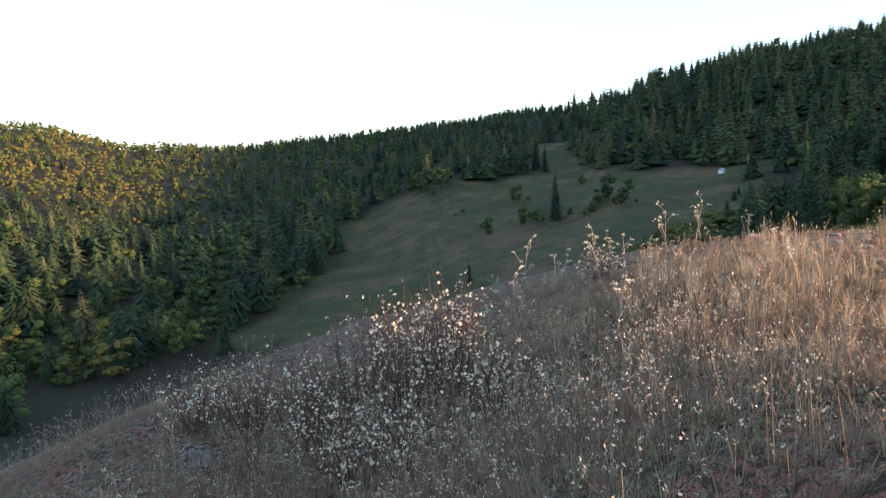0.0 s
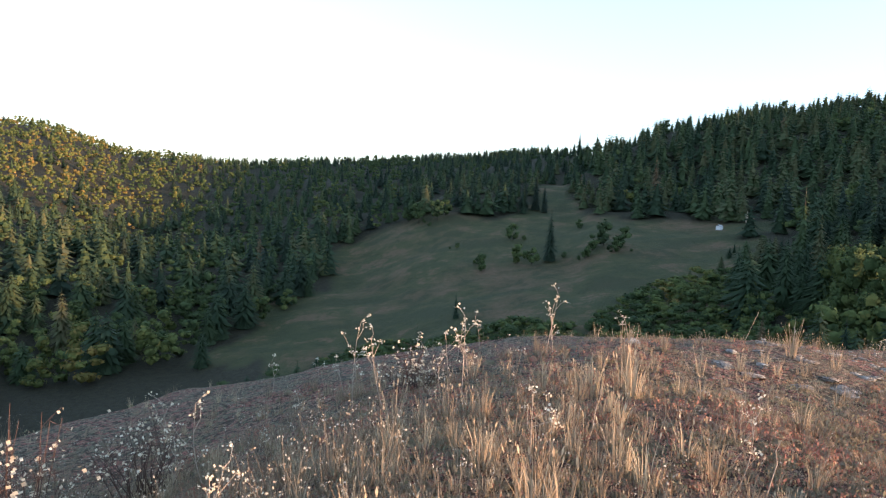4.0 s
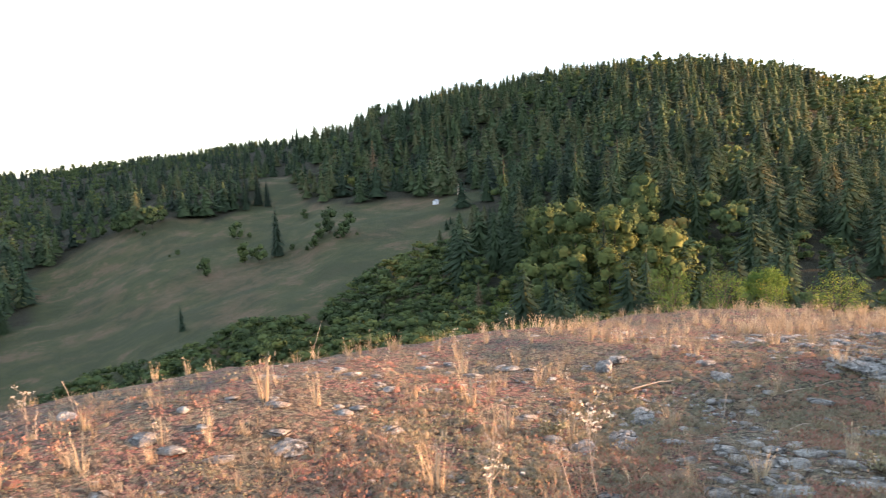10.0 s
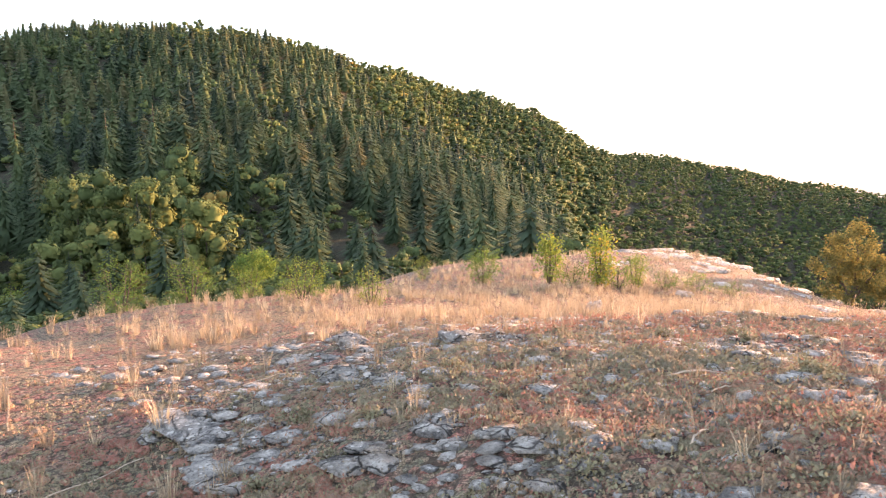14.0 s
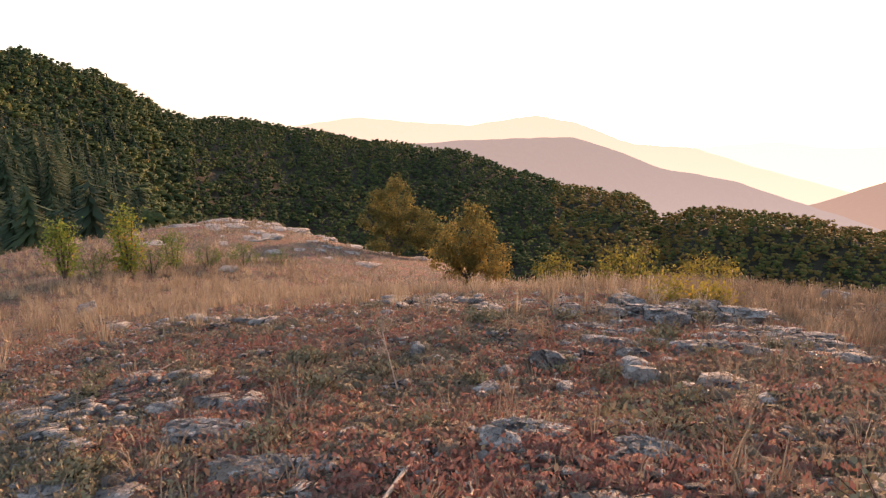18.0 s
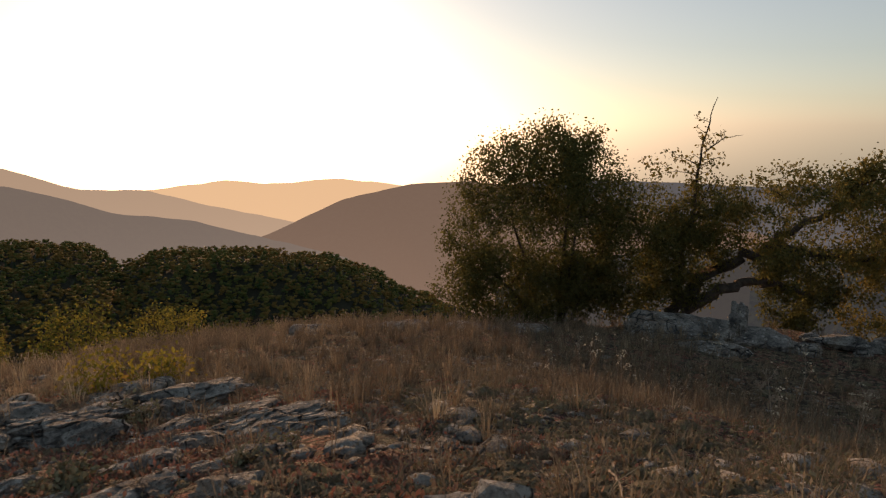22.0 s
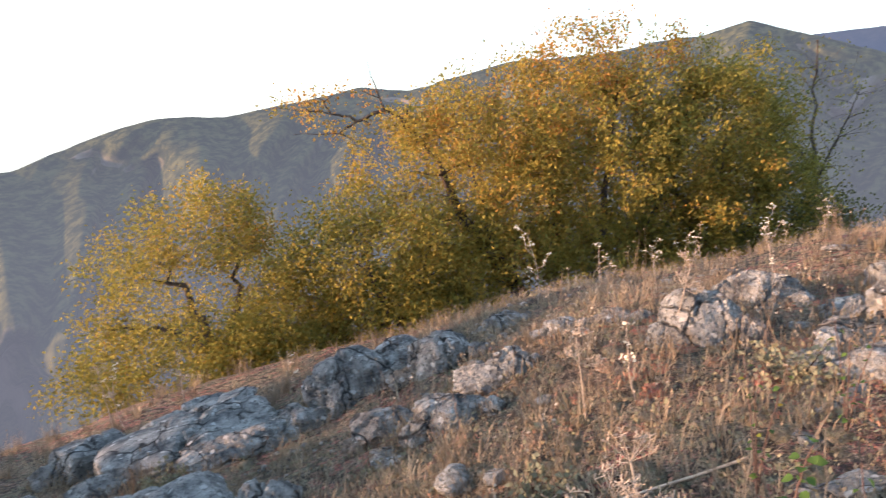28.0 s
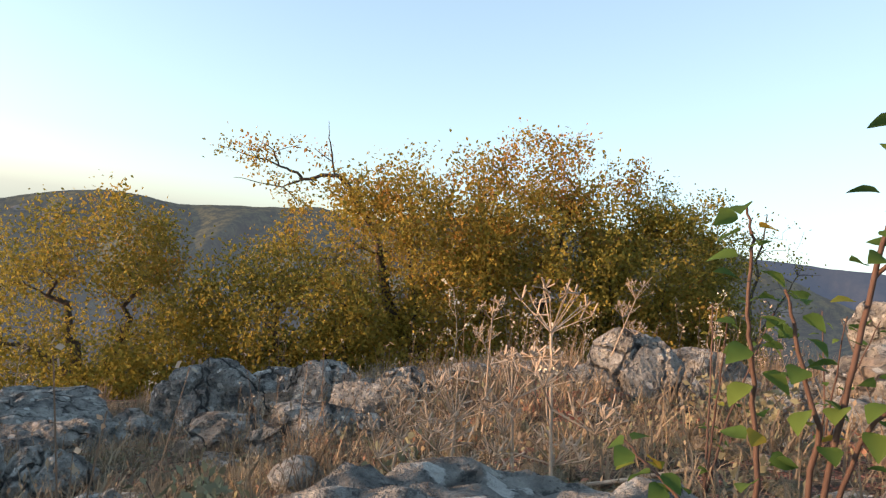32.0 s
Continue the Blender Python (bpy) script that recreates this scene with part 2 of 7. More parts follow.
def ground_mat():
    """Thin soil with dry herbs and red stonecrop on the knoll; grass and litter in the valley."""
    m, nt, b = material("ground_cover", 0.97)
    v = place(nt)
    geo = nt.nodes.new("ShaderNodeNewGeometry")
    dist = nt.nodes.new("ShaderNodeVectorMath")
    dist.operation = "DISTANCE"
    nt.links.new(geo.outputs["Position"], dist.inputs[0])
    dist.inputs[1].default_value = (9.5, 1.0, 0)
    r = dist.outputs["Value"]
    fine, mid, big = noise_tex(nt, 16, 6, 0.7, v), noise_tex(nt, 1.7, 5, 0.6, v), noise_tex(nt, 0.35, 4, 0.5, v)
    warp = nt.nodes.new("ShaderNodeVectorMath")
    warp.operation = "MULTIPLY_ADD"
    wob = node(nt, "TexNoise", Scale=9.0, Detail=5.0)
    nt.links.new(v, wob.inputs["Vector"])
    nt.links.new(wob.outputs["Color"], warp.inputs[0])
    warp.inputs[1].default_value = (0.09, 0.09, 0.09)
    nt.links.new(v, warp.inputs[2])
    clump, leaf = node(nt, "TexVoronoi", Scale=15.0), node(nt, "TexVoronoi", Scale=64.0)
    for t in (clump, leaf):
        nt.links.new(warp.outputs[0], t.inputs["Vector"])
    hue = nt.nodes.new("ShaderNodeSeparateColor")
    nt.links.new(clump.outputs["Color"], hue.inputs[0])
    # each cushion takes its own kind: grey soil and litter, thyme, straw, pale stonecrop, red stonecrop
    kind = nt.nodes.new("ShaderNodeMath")
    kind.operation = "MULTIPLY_ADD"
    nt.links.new(hue.outputs[0], kind.inputs[0])
    kind.inputs[1].default_value = 0.55
    nt.links.new(limits(nt, mid, 0.34, 0.62, 0.0, 0.45), kind.inputs[2])
    near = ramp(nt, kind.outputs[0], [(0.08, (0.20, 0.165, 0.125)), (0.28, (0.20, 0.20, 0.125)), (0.42, (0.35, 0.27, 0.175)), (0.55, (0.42, 0.27, 0.19)), (0.70, (0.41, 0.165, 0.125)), (0.95, (0.48, 0.185, 0.145))])
    near = blend(nt, limits(nt, big, 0.50, 0.64, 0, 0.6), near, ramp(nt, fine, [(0.3, (0.13, 0.13, 0.08)), (0.7, (0.30, 0.28, 0.18))]))
    near = blend(nt, limits(nt, fine, 0.52, 0.66, 0, 0.6), near, (0.46, 0.38, 0.28))
    grit = noise_tex(nt, 55, 4, 0.75, v)
    near = blend(nt, limits(nt, grit, 0.44, 0.36, 0, 0.5), near, (0.50, 0.43, 0.34))
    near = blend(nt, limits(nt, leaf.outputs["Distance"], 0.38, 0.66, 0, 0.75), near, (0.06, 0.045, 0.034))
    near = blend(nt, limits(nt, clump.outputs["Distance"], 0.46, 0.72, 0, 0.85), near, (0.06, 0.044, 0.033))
    mb, mf = noise_tex(nt, 0.022, 5, 0.6, v), noise_tex(nt, 0.6, 6, 0.7, v)
    mm = noise_tex(nt, 0.055, 7, 0.72, v)
    far = ramp(nt, mb, [(0.3, (0.048, 0.062, 0.023)), (0.5, (0.075, 0.076, 0.030)), (0.62, (0.12, 0.085, 0.045))])
    far = blend(nt, limits(nt, mm, 0.48, 0.58, 0, 0.75), far, (0.04, 0.048, 0.02))
    far = blend(nt, limits(nt, mm, 0.47, 0.39, 0, 0.75), far, (0.17, 0.105, 0.064))
    far = blend(nt, limits(nt, mf, 0.42, 0.7, 0, 0.5), far, (0.05, 0.055, 0.025))
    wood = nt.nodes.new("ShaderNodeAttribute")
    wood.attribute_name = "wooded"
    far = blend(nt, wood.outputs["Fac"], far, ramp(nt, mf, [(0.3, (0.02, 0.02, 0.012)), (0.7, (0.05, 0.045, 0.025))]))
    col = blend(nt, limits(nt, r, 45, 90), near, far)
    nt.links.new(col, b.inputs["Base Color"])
    tall = nt.nodes.new("ShaderNodeMath")
    tall.operation = "MULTIPLY_ADD"
    nt.links.new(clump.outputs["Distance"], tall.inputs[0])
    tall.inputs[1].default_value = -0.9
    nt.links.new(fine, tall.inputs[2])
    tiny = nt.nodes.new("ShaderNodeMath")
    tiny.operation = "MULTIPLY_ADD"
    nt.links.new(leaf.outputs["Distance"], tiny.inputs[0])
    tiny.inputs[1].default_value = -0.35
    nt.links.new(tall.outputs[0], tiny.inputs[2])
    bump(nt, b, tiny.outputs[0], 1.0, 0.075)
    return m


def far_mat(name, low, high, air, amount, rocky=0.0, scale=0.004, deep=0.25):
    """Wooded mountains with the haze of kilometres of lit air painted in as emission."""
    m, nt, b = material(name, 1.0)
    v = place(nt)
    big, mid = noise_tex(nt, scale, 6, 0.6, v), noise_tex(nt, scale * 9, 5, 0.7, v)
    col = blend(nt, limits(nt, mid, 0.4, 0.65), low, high)
    if rocky:
        geo = nt.nodes.new("ShaderNodeNewGeometry")
        sep = nt.nodes.new("ShaderNodeSeparateXYZ")
        nt.links.new(geo.outputs["Normal"], sep.inputs[0])
        steep = limits(nt, sep.outputs[2], 0.42, 0.20)
        mul = nt.nodes.new("ShaderNodeMath")
        mul.operation = "MULTIPLY"
        nt.links.new(steep, mul.inputs[0])
        nt.links.new(limits(nt, big, 0.52, 0.66, 0, rocky), mul.inputs[1])
        col = blend(nt, mul.outputs[0], col, (0.30, 0.25, 0.21))
    nt.links.new(col, b.inputs["Base Color"])
    b.inputs["Specular IOR Level"].default_value = 0.0
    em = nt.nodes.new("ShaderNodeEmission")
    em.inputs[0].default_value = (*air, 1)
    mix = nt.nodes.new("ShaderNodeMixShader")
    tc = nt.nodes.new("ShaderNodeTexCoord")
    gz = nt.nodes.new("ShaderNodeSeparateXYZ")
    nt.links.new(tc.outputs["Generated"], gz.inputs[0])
    # the painted haze thickens towards the foot
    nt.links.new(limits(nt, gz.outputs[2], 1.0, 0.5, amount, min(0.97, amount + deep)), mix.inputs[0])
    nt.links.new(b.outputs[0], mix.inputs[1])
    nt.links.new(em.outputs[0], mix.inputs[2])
    nt.links.new(mix.outputs[0], nt.nodes["Material Output"].inputs[0])
    return m


def plain_mat(name, color, rough=0.9, var=0.15, scale=12):
    m, nt, b = material(name, rough)
    f = noise_tex(nt, scale, 5)
    lo, hi = tuple(c * (1 - var) for c in color), tuple(min(1, c * (1 + var)) for c in color)
    nt.links.new(ramp(nt, f, [(0.3, lo), (0.7, hi)]), b.inputs["Base Color"])
    bump(nt, b, f, 0.3, 0.01)
    return m


def turf_mat():
    """Low cushions: tiny leaves and gaps, from grey-green over brown to red by the tone of the plant."""
    m, nt, b = material("turf", 0.95)
    v = place(nt)
    at = nt.nodes.new("ShaderNodeAttribute")
    at.attribute_name = "tone"
    tint = ramp(nt, at.outputs["Fac"], [(0.0, (0.21, 0.195, 0.12)), (0.35, (0.29, 0.26, 0.16)), (0.55, (0.41, 0.26, 0.17)), (0.78, (0.45, 0.185, 0.13)), (1.0, (0.48, 0.165, 0.125))])
    fine, grit = noise_tex(nt, 38, 6, 0.75, v), noise_tex(nt, 110, 4, 0.75, v)
    col = blend(nt, limits(nt, fine, 0.42, 0.60, 0, 0.8), tint, ramp(nt, grit, [(0.35, (0.12, 0.09, 0.065)), (0.6, (0.44, 0.34, 0.24))]))
    col = blend(nt, limits(nt, grit, 0.52, 0.62, 0, 0.65), col, (0.055, 0.042, 0.03))
    nt.links.new(col, b.inputs["Base Color"])
    add = nt.nodes.new("ShaderNodeMath")
    nt.links.new(fine, add.inputs[0])
    nt.links.new(grit, add.inputs[1])
    bump(nt, b, add.outputs[0], 1.0, 0.03)
    return m


M_TURF = turf_mat()
M_BARK, M_ROCK, M_GROUND = bark_mat(), rock_mat(), ground_mat()
M_TWIG = plain_mat("dead_twigs", (0.42, 0.33, 0.25), 0.85, 0.3)
M_REDSTEM = plain_mat("reddish_stems", (0.10, 0.058, 0.044), 0.7, 0.3)

# ---- terrain ----
KX, KY = 9.5, 1.0
K_TOP, K_R = 1.52, (0, 4, 8, 12, 17, 24, 36, 60)
# heights of the knoll, a row for every 30 degrees of bearing from north over west
KNOLL = [
    ( 0.66, -0.36, -0.47, -1.18, -4.65, -14.2, -26.0 ),
    ( 0.99, 0.05, 0.26, -0.52, -3.39, -13.9, -26.0 ),
    ( 1.21, 0.48, 0.63, -1.11, -1.58, -11.9, -24.1 ),
    ( 1.18, 0.85, 1.13, -1.63, -5.15, -13.0, -26.7 ),
    ( 1.15, 0.74, -0.01, -2.33, -6.81, -15.0, -31.2 ),
    ( 0.95, 0.33, -1.03, -3.91, -8.43, -17.0, -36.0 ),
    ( 0.62, -0.42, -1.23, -4.35, -8.96, -17.9, -36.0 ),
    ( 0.52, -0.72, -0.96, -3.19, -7.27, -15.7, -34.0 ),
    ( 0.71, -0.14, -0.85, -2.24, -5.09, -11.1, -24.8 ),
    ( 0.80, 0.08, -0.96, -2.39, -4.33, -6.4, -12.5 ),
    ( 0.86, 0.15, -0.87, -2.08, -3.30, -4.57, -10.6 ),
    ( 0.77, 0.11, -0.80, -1.79, -2.77, -8.72, -21.0 ),
]
# surrounding hills: bearing, then distance and height of foot, slope and ridge
HILLS_NORTH = [
    (40, 200, -62, 500, -20, 1000, 62), (22, 205, -60, 450, -34, 1000, 40), (15, 205, -58, 440, -46, 900, 9), (8, 212, -55, 430, -44, 900, 5), (1.4, 230, -51, 410, -37, 900, 12), (-7.9, 225, -43, 430, -19, 880, 23),
    (-16, 215, -38, 490, -7, 850, 31), (-19, 205, -36, 430, -10, 620, 24), (-25, 200, -35, 400, -14, 660, 46), (-32, 180, -33, 370, -12, 700, 65), (-39, 165, -31, 370, 0, 740, 81), (-46.8, 150, -29, 360, 8, 760, 78), (-53.6, 142, -27, 370, 0, 780, 66),
    (-58.5, 140, -27, 380, -14, 790, 46), (-65.5, 145, -29, 420, -34, 850, 26), (-70, 150, -34, 420, -52, 850, 5), (-75.7, 160, -42, 430, -80, 870, -38), (-80, 160, -46, 430, -95, 900, -41), (-84.5, 160, -49, 430, -108, 900, -53), (-90, 160, -52, 420, -118, 880, -68)]
HILLS_SOUTH = [
    (-95.4, 160, -55, 400, -126, 850, -79), (-101.5, 165, -60, 400, -134, 800, -99), (-105.5, 168, -63, 400, -138, 780, -110), (-110, 170, -67, 400, -140, 740, -112), (-112.3, 175, -70, 400, -144, 700, -125), (-115.3, 180, -73, 400, -140, 660, -106), (-122, 180, -78, 400, -138, 650, -107), (-127, 180, -84, 400, -146, 650, -116),
    (-130, 180, -90, 410, -158, 650, -128), (-134, 180, -95, 420, -175, 660, -152), (-150, 180, -110, 500, -260, 1000, -480), (-185, 180, -120, 550, -300, 1200, -580), (-230, 180, -110, 500, -270, 1100, -500), (-275, 200, -70, 500, -60, 1000, 20)]
# the crest of the wooded spur that comes down from the summit: x, y, height
SPUR = [(590, 435, 28), (480, 320, -10), (375, 215, -33), (285, 138, -47), (205, 78, -49)]


def vnoise(x, y, seed=0):
    """Smooth value noise on arrays, about -1 to 1."""
    xi, yi = np.floor(x), np.floor(y)
    fx, fy = x - xi, y - yi
    fx, fy = fx * fx * (3 - 2 * fx), fy * fy * (3 - 2 * fy)

    def h(a, b):
        s = np.sin(a * 127.1 + b * 311.7 + seed * 74.7) * 43758.5453
        return (s - np.floor(s)) * 2 - 1
    a, b, c, d = h(xi, yi), h(xi + 1, yi), h(xi, yi + 1), h(xi + 1, yi + 1)
    return (a * (1 - fx) + b * fx) * (1 - fy) + (c * (1 - fx) + d * fx) * fy


def fbm(x, y, octaves=4, seed=0, gain=0.5):
    out, amp = 0, 1.0
    for k in range(octaves):
        out = out + amp * vnoise(x * 2**k, y * 2**k, seed + k)
        amp *= gain
    return out


def ease(f):
    return f * f * (3 - 2 * f)


HILL_ROWS = np.array(sorted([(-a, *rest) for a, *rest in HILLS_NORTH + HILLS_SOUTH]), float)
HILL_ROWS = np.vstack([HILL_ROWS[-1] - [360, 0, 0, 0, 0, 0, 0], HILL_ROWS, HILL_ROWS[0] + [360, 0, 0, 0, 0, 0, 0]])
KNOLL_A = np.array(KNOLL)


def height(x, y, fine=True):
    """The height of the ground, on arrays."""
    x, y = np.asarray(x, float), np.asarray(y, float)
    dx, dy = x - KX, y - KY
    r, az = np.hypot(dx, dy), np.degrees(np.arctan2(-dx, dy))
    u = (az % 360) / 30
    i = np.floor(u).astype(int) % 12
    f = ease(u - np.floor(u))
    near = (KNOLL_A[i].T * (1 - f) + KNOLL_A[(i + 1) % 12].T * f)
    c = (-az + 40) % 360 - 40
    k = np.clip(np.searchsorted(HILL_ROWS[:, 0], c, side="right") - 1, 0, len(HILL_ROWS) - 2)
    g = ease((c - HILL_ROWS[k, 0]) / (HILL_ROWS[k + 1, 0] - HILL_ROWS[k, 0]))
    row = (HILL_ROWS[k].T * (1 - g) + HILL_ROWS[k + 1].T * g)
    rs = [np.full_like(r, v) for v in K_R] + [row[1], row[3], row[5], row[5] * 1.5, np.full_like(r, 4900.0)]
    zs = [np.full_like(r, K_TOP)] + list(near) + [row[2], row[4], row[6], row[6] - 90 - 0.16 * row[5], np.minimum(row[6] - 300, -900.0)]
    rs, zs = np.array(rs), np.array(zs)
    sl = np.diff(zs, axis=0) / np.diff(rs, axis=0)
    m = np.concatenate([0 * sl[:1], np.where(sl[1:] * sl[:-1] > 0, 2 * sl[1:] * sl[:-1] / (sl[1:] + sl[:-1] + 1e-9 * np.sign(sl[1:] + sl[:-1] + 1e-12)), 0), sl[-1:]], 0)
    j = np.clip((r[None] >= rs).sum(0) - 1, 0, len(K_R) + 3)
    take = lambda a: np.take_along_axis(a, j[None], 0)[0]
    r0, r1, z0, z1 = take(rs), np.take_along_axis(rs, j[None] + 1, 0)[0], take(zs), np.take_along_axis(zs, j[None] + 1, 0)[0]
    m0, m1 = take(m), np.take_along_axis(m, j[None] + 1, 0)[0]
    w = r1 - r0
    t = np.clip((r - r0) / w, 0, 1)
    z = z0 * (1 + 2 * t) * (1 - t)**2 + m0 * w * t * (1 - t)**2 + z1 * t * t * (3 - 2 * t) + m1 * w * t * t * (t - 1)
    z = z + np.clip((r - 60) / 200, 0, 1) * (5 * fbm(x / 120, y / 120, 4, 3)) * np.clip((1600 - r) / 1000, 0.3, 1)
    # the wooded spur, a roof with rounded crest
    for (ax, ay, az_), (bx, by, bz) in zip(SPUR[:-1], SPUR[1:]):
        u = np.clip(((x - ax) * (bx - ax) + (y - ay) * (by - ay)) / ((bx - ax) ** 2 + (by - ay) ** 2), 0, 1)
        away = np.hypot(x - ax - u * (bx - ax), y - ay - u * (by - ay))
        z = np.maximum(z, az_ + u * (bz - az_) + 6 - 0.5 * np.sqrt(away ** 2 + 144))
    # the stony rise beyond the saddle
    z = z + 2.3 * np.exp(-((x - 54) ** 2 / 160 + (y - 10.5) ** 2 / 50))
    # a dip in the near slope's edge
    z = z - 0.24 * np.exp(-((x + 2.5) ** 2 / 2.4 + (y - 5.9) ** 2 / 2.4))
    # the steeper flank north-west of the knoll
    z = z - 0.35 * np.clip(-0.9 * x + 0.45 * y - 11.5, 0, 7) * np.clip((60 - r) / 30, 0, 1)
    if fine:
        near_w = np.clip((45 - r) / 20, 0, 1)
        z = z + near_w * (0.075 * fbm(x / 1.7, y / 1.7, 3, 11) + 0.028 * fbm(x / 0.35, y / 0.35, 2, 17))
    return z


def ground_z(x, y):
    return float(height(np.array([x]), np.array([y]))[0])


def mesh_from(name, verts, faces, mat=None, smooth=False, tone=None):
    """A mesh from arrays; faces all of one size."""
    verts, faces = np.asarray(verts, np.float32), np.asarray(faces, np.int32)
    me = bpy.data.meshes.new(name)
    n = faces.shape[1]
    me.vertices.add(len(verts))
    me.vertices.foreach_set("co", verts.ravel())
    me.loops.add(faces.size)
    me.loops.foreach_set("vertex_index", faces.ravel())
    me.polygons.add(len(faces))
    me.polygons.foreach_set("loop_start", np.arange(0, faces.size, n, dtype=np.int32))
    if smooth:
        me.polygons.foreach_set("use_smooth", np.ones(len(faces), bool))
    if tone is not None:
        at = me.attributes.new("tone", "FLOAT", "POINT")
        at.data.foreach_set("value", np.asarray(tone, np.float32))
    me.update(calc_edges=True)
    if mat:
        me.materials.append(mat)
    return me


def build_ground():
    rings = [0.12]
    while rings[-1] < 4800:
        rings.append(rings[-1] + max(0.13, 0.026 * rings[-1]))
    n = 420
    a = np.linspace(0, 2 * np.pi, n, endpoint=False)
    rr, aa = np.meshgrid(np.array(rings), a, indexing="ij")
    x, y = KX - rr * np.sin(aa), KY + rr * np.cos(aa)
    z = height(x.ravel(), y.ravel())
    v = np.column_stack([x.ravel(), y.ravel(), z])
    v = np.vstack([[KX, KY, ground_z(KX, KY)], v])
    i, j = np.meshgrid(np.arange(len(rings) - 1), np.arange(n), indexing="ij")
    q = np.stack([1 + i * n + j, 1 + i * n + (j + 1) % n, 1 + (i + 1) * n + (j + 1) % n, 1 + (i + 1) * n + j], -1).reshape(-1, 4)
    cap = np.stack([np.zeros(n, int), 1 + (np.arange(n) + 1) % n, 1 + np.arange(n), np.zeros(n, int)], -1)
    me = mesh_from("ground", v, q[:, ::-1], M_GROUND, True)
    return tagged(new("ground", me), "stony dry-grass knoll falling to a wooded valley and hills", "ground", kind="structure")


build_ground()


def build_ridge(name, label, profile, r_top, r_base, drop, mat, relief=0.03, seed=1, rows=26, rough=0.05, lean=2.2):
    """A mountain range: its crest runs through bearings and elevations; gullies and spurs run down from it."""
    az = np.array([p[0] for p in profile][::-1], float)
    el = np.array([p[1] for p in profile][::-1], float)
    fine = np.linspace(az[0], az[-1], max(40, int((az[-1] - az[0]) * 5)))
    crest = np.interp(fine, az, el) + rough * fbm(fine * 0.9, fine * 0 + seed, 4, seed)
    k = np.ones(5) / 5
    crest = np.convolve(np.pad(crest, 2, mode="edge"), k, mode="valid") * 0.6 + crest * 0.4
    v, m = [], len(fine)
    for i in range(rows):
        s = i / (rows - 1)
        n1 = fbm(fine * 0.13 + lean * s, s * 1.2 + fine * 0.04, 3, seed + 5)
        spur = (1 - 2.2 * np.abs(n1) + 0.16 * fbm(fine * 0.6 + 4 * lean * s, s * 2.5, 3, seed + 9)) * relief * min(1.0, s * 3.0)
        r = r_top + (r_base - r_top) * s + r_top * spur
        top = 2.5 + r_top * np.tan(np.radians(crest))
        z = top - drop * (s ** 1.15)
        a = np.radians(fine)
        v.append(np.column_stack([KX - r * np.sin(a), KY + r * np.cos(a), z]))
    v = np.concatenate(v)
    i, j = np.meshgrid(np.arange(rows - 1), np.arange(m - 1), indexing="ij")
    q = np.stack([i * m + j, i * m + j + 1, (i + 1) * m + j + 1, (i + 1) * m + j], -1).reshape(-1, 4)
    return tagged(new(name, mesh_from(name, v, q, mat, True)), label, "mountains", kind="structure")


# haze and sunset tint of each range are emission in its material
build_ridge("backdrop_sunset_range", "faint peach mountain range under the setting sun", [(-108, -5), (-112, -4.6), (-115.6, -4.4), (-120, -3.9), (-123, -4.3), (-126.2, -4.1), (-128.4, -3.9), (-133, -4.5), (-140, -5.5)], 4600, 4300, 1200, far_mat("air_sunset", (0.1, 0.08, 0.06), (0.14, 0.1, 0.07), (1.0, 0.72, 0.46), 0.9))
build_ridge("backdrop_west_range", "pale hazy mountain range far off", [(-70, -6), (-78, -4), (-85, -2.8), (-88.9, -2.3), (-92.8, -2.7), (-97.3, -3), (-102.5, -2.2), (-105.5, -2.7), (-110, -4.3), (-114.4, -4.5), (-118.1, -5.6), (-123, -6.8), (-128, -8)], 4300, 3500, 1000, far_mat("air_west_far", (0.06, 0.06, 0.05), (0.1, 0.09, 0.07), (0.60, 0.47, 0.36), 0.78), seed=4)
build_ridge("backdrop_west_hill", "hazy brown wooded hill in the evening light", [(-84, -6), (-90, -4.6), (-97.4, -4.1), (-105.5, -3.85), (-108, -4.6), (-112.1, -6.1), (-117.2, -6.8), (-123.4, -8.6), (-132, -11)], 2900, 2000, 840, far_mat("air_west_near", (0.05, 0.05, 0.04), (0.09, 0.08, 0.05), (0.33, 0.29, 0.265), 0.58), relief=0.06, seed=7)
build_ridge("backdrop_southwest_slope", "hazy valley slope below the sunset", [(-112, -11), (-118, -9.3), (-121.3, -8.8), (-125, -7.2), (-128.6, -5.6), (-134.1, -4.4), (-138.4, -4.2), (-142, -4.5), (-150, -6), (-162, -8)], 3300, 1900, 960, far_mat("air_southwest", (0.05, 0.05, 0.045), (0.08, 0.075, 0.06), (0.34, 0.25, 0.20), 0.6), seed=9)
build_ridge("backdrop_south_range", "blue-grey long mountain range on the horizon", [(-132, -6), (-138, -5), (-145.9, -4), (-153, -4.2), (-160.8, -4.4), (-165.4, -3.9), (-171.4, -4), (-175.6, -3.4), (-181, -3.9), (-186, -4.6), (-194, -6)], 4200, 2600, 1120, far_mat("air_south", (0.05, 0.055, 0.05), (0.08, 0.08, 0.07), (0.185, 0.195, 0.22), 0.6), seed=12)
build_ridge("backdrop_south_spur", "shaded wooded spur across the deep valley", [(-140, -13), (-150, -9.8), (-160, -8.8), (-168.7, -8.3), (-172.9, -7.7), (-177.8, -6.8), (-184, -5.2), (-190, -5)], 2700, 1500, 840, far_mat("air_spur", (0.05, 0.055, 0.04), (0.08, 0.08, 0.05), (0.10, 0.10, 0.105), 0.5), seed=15)
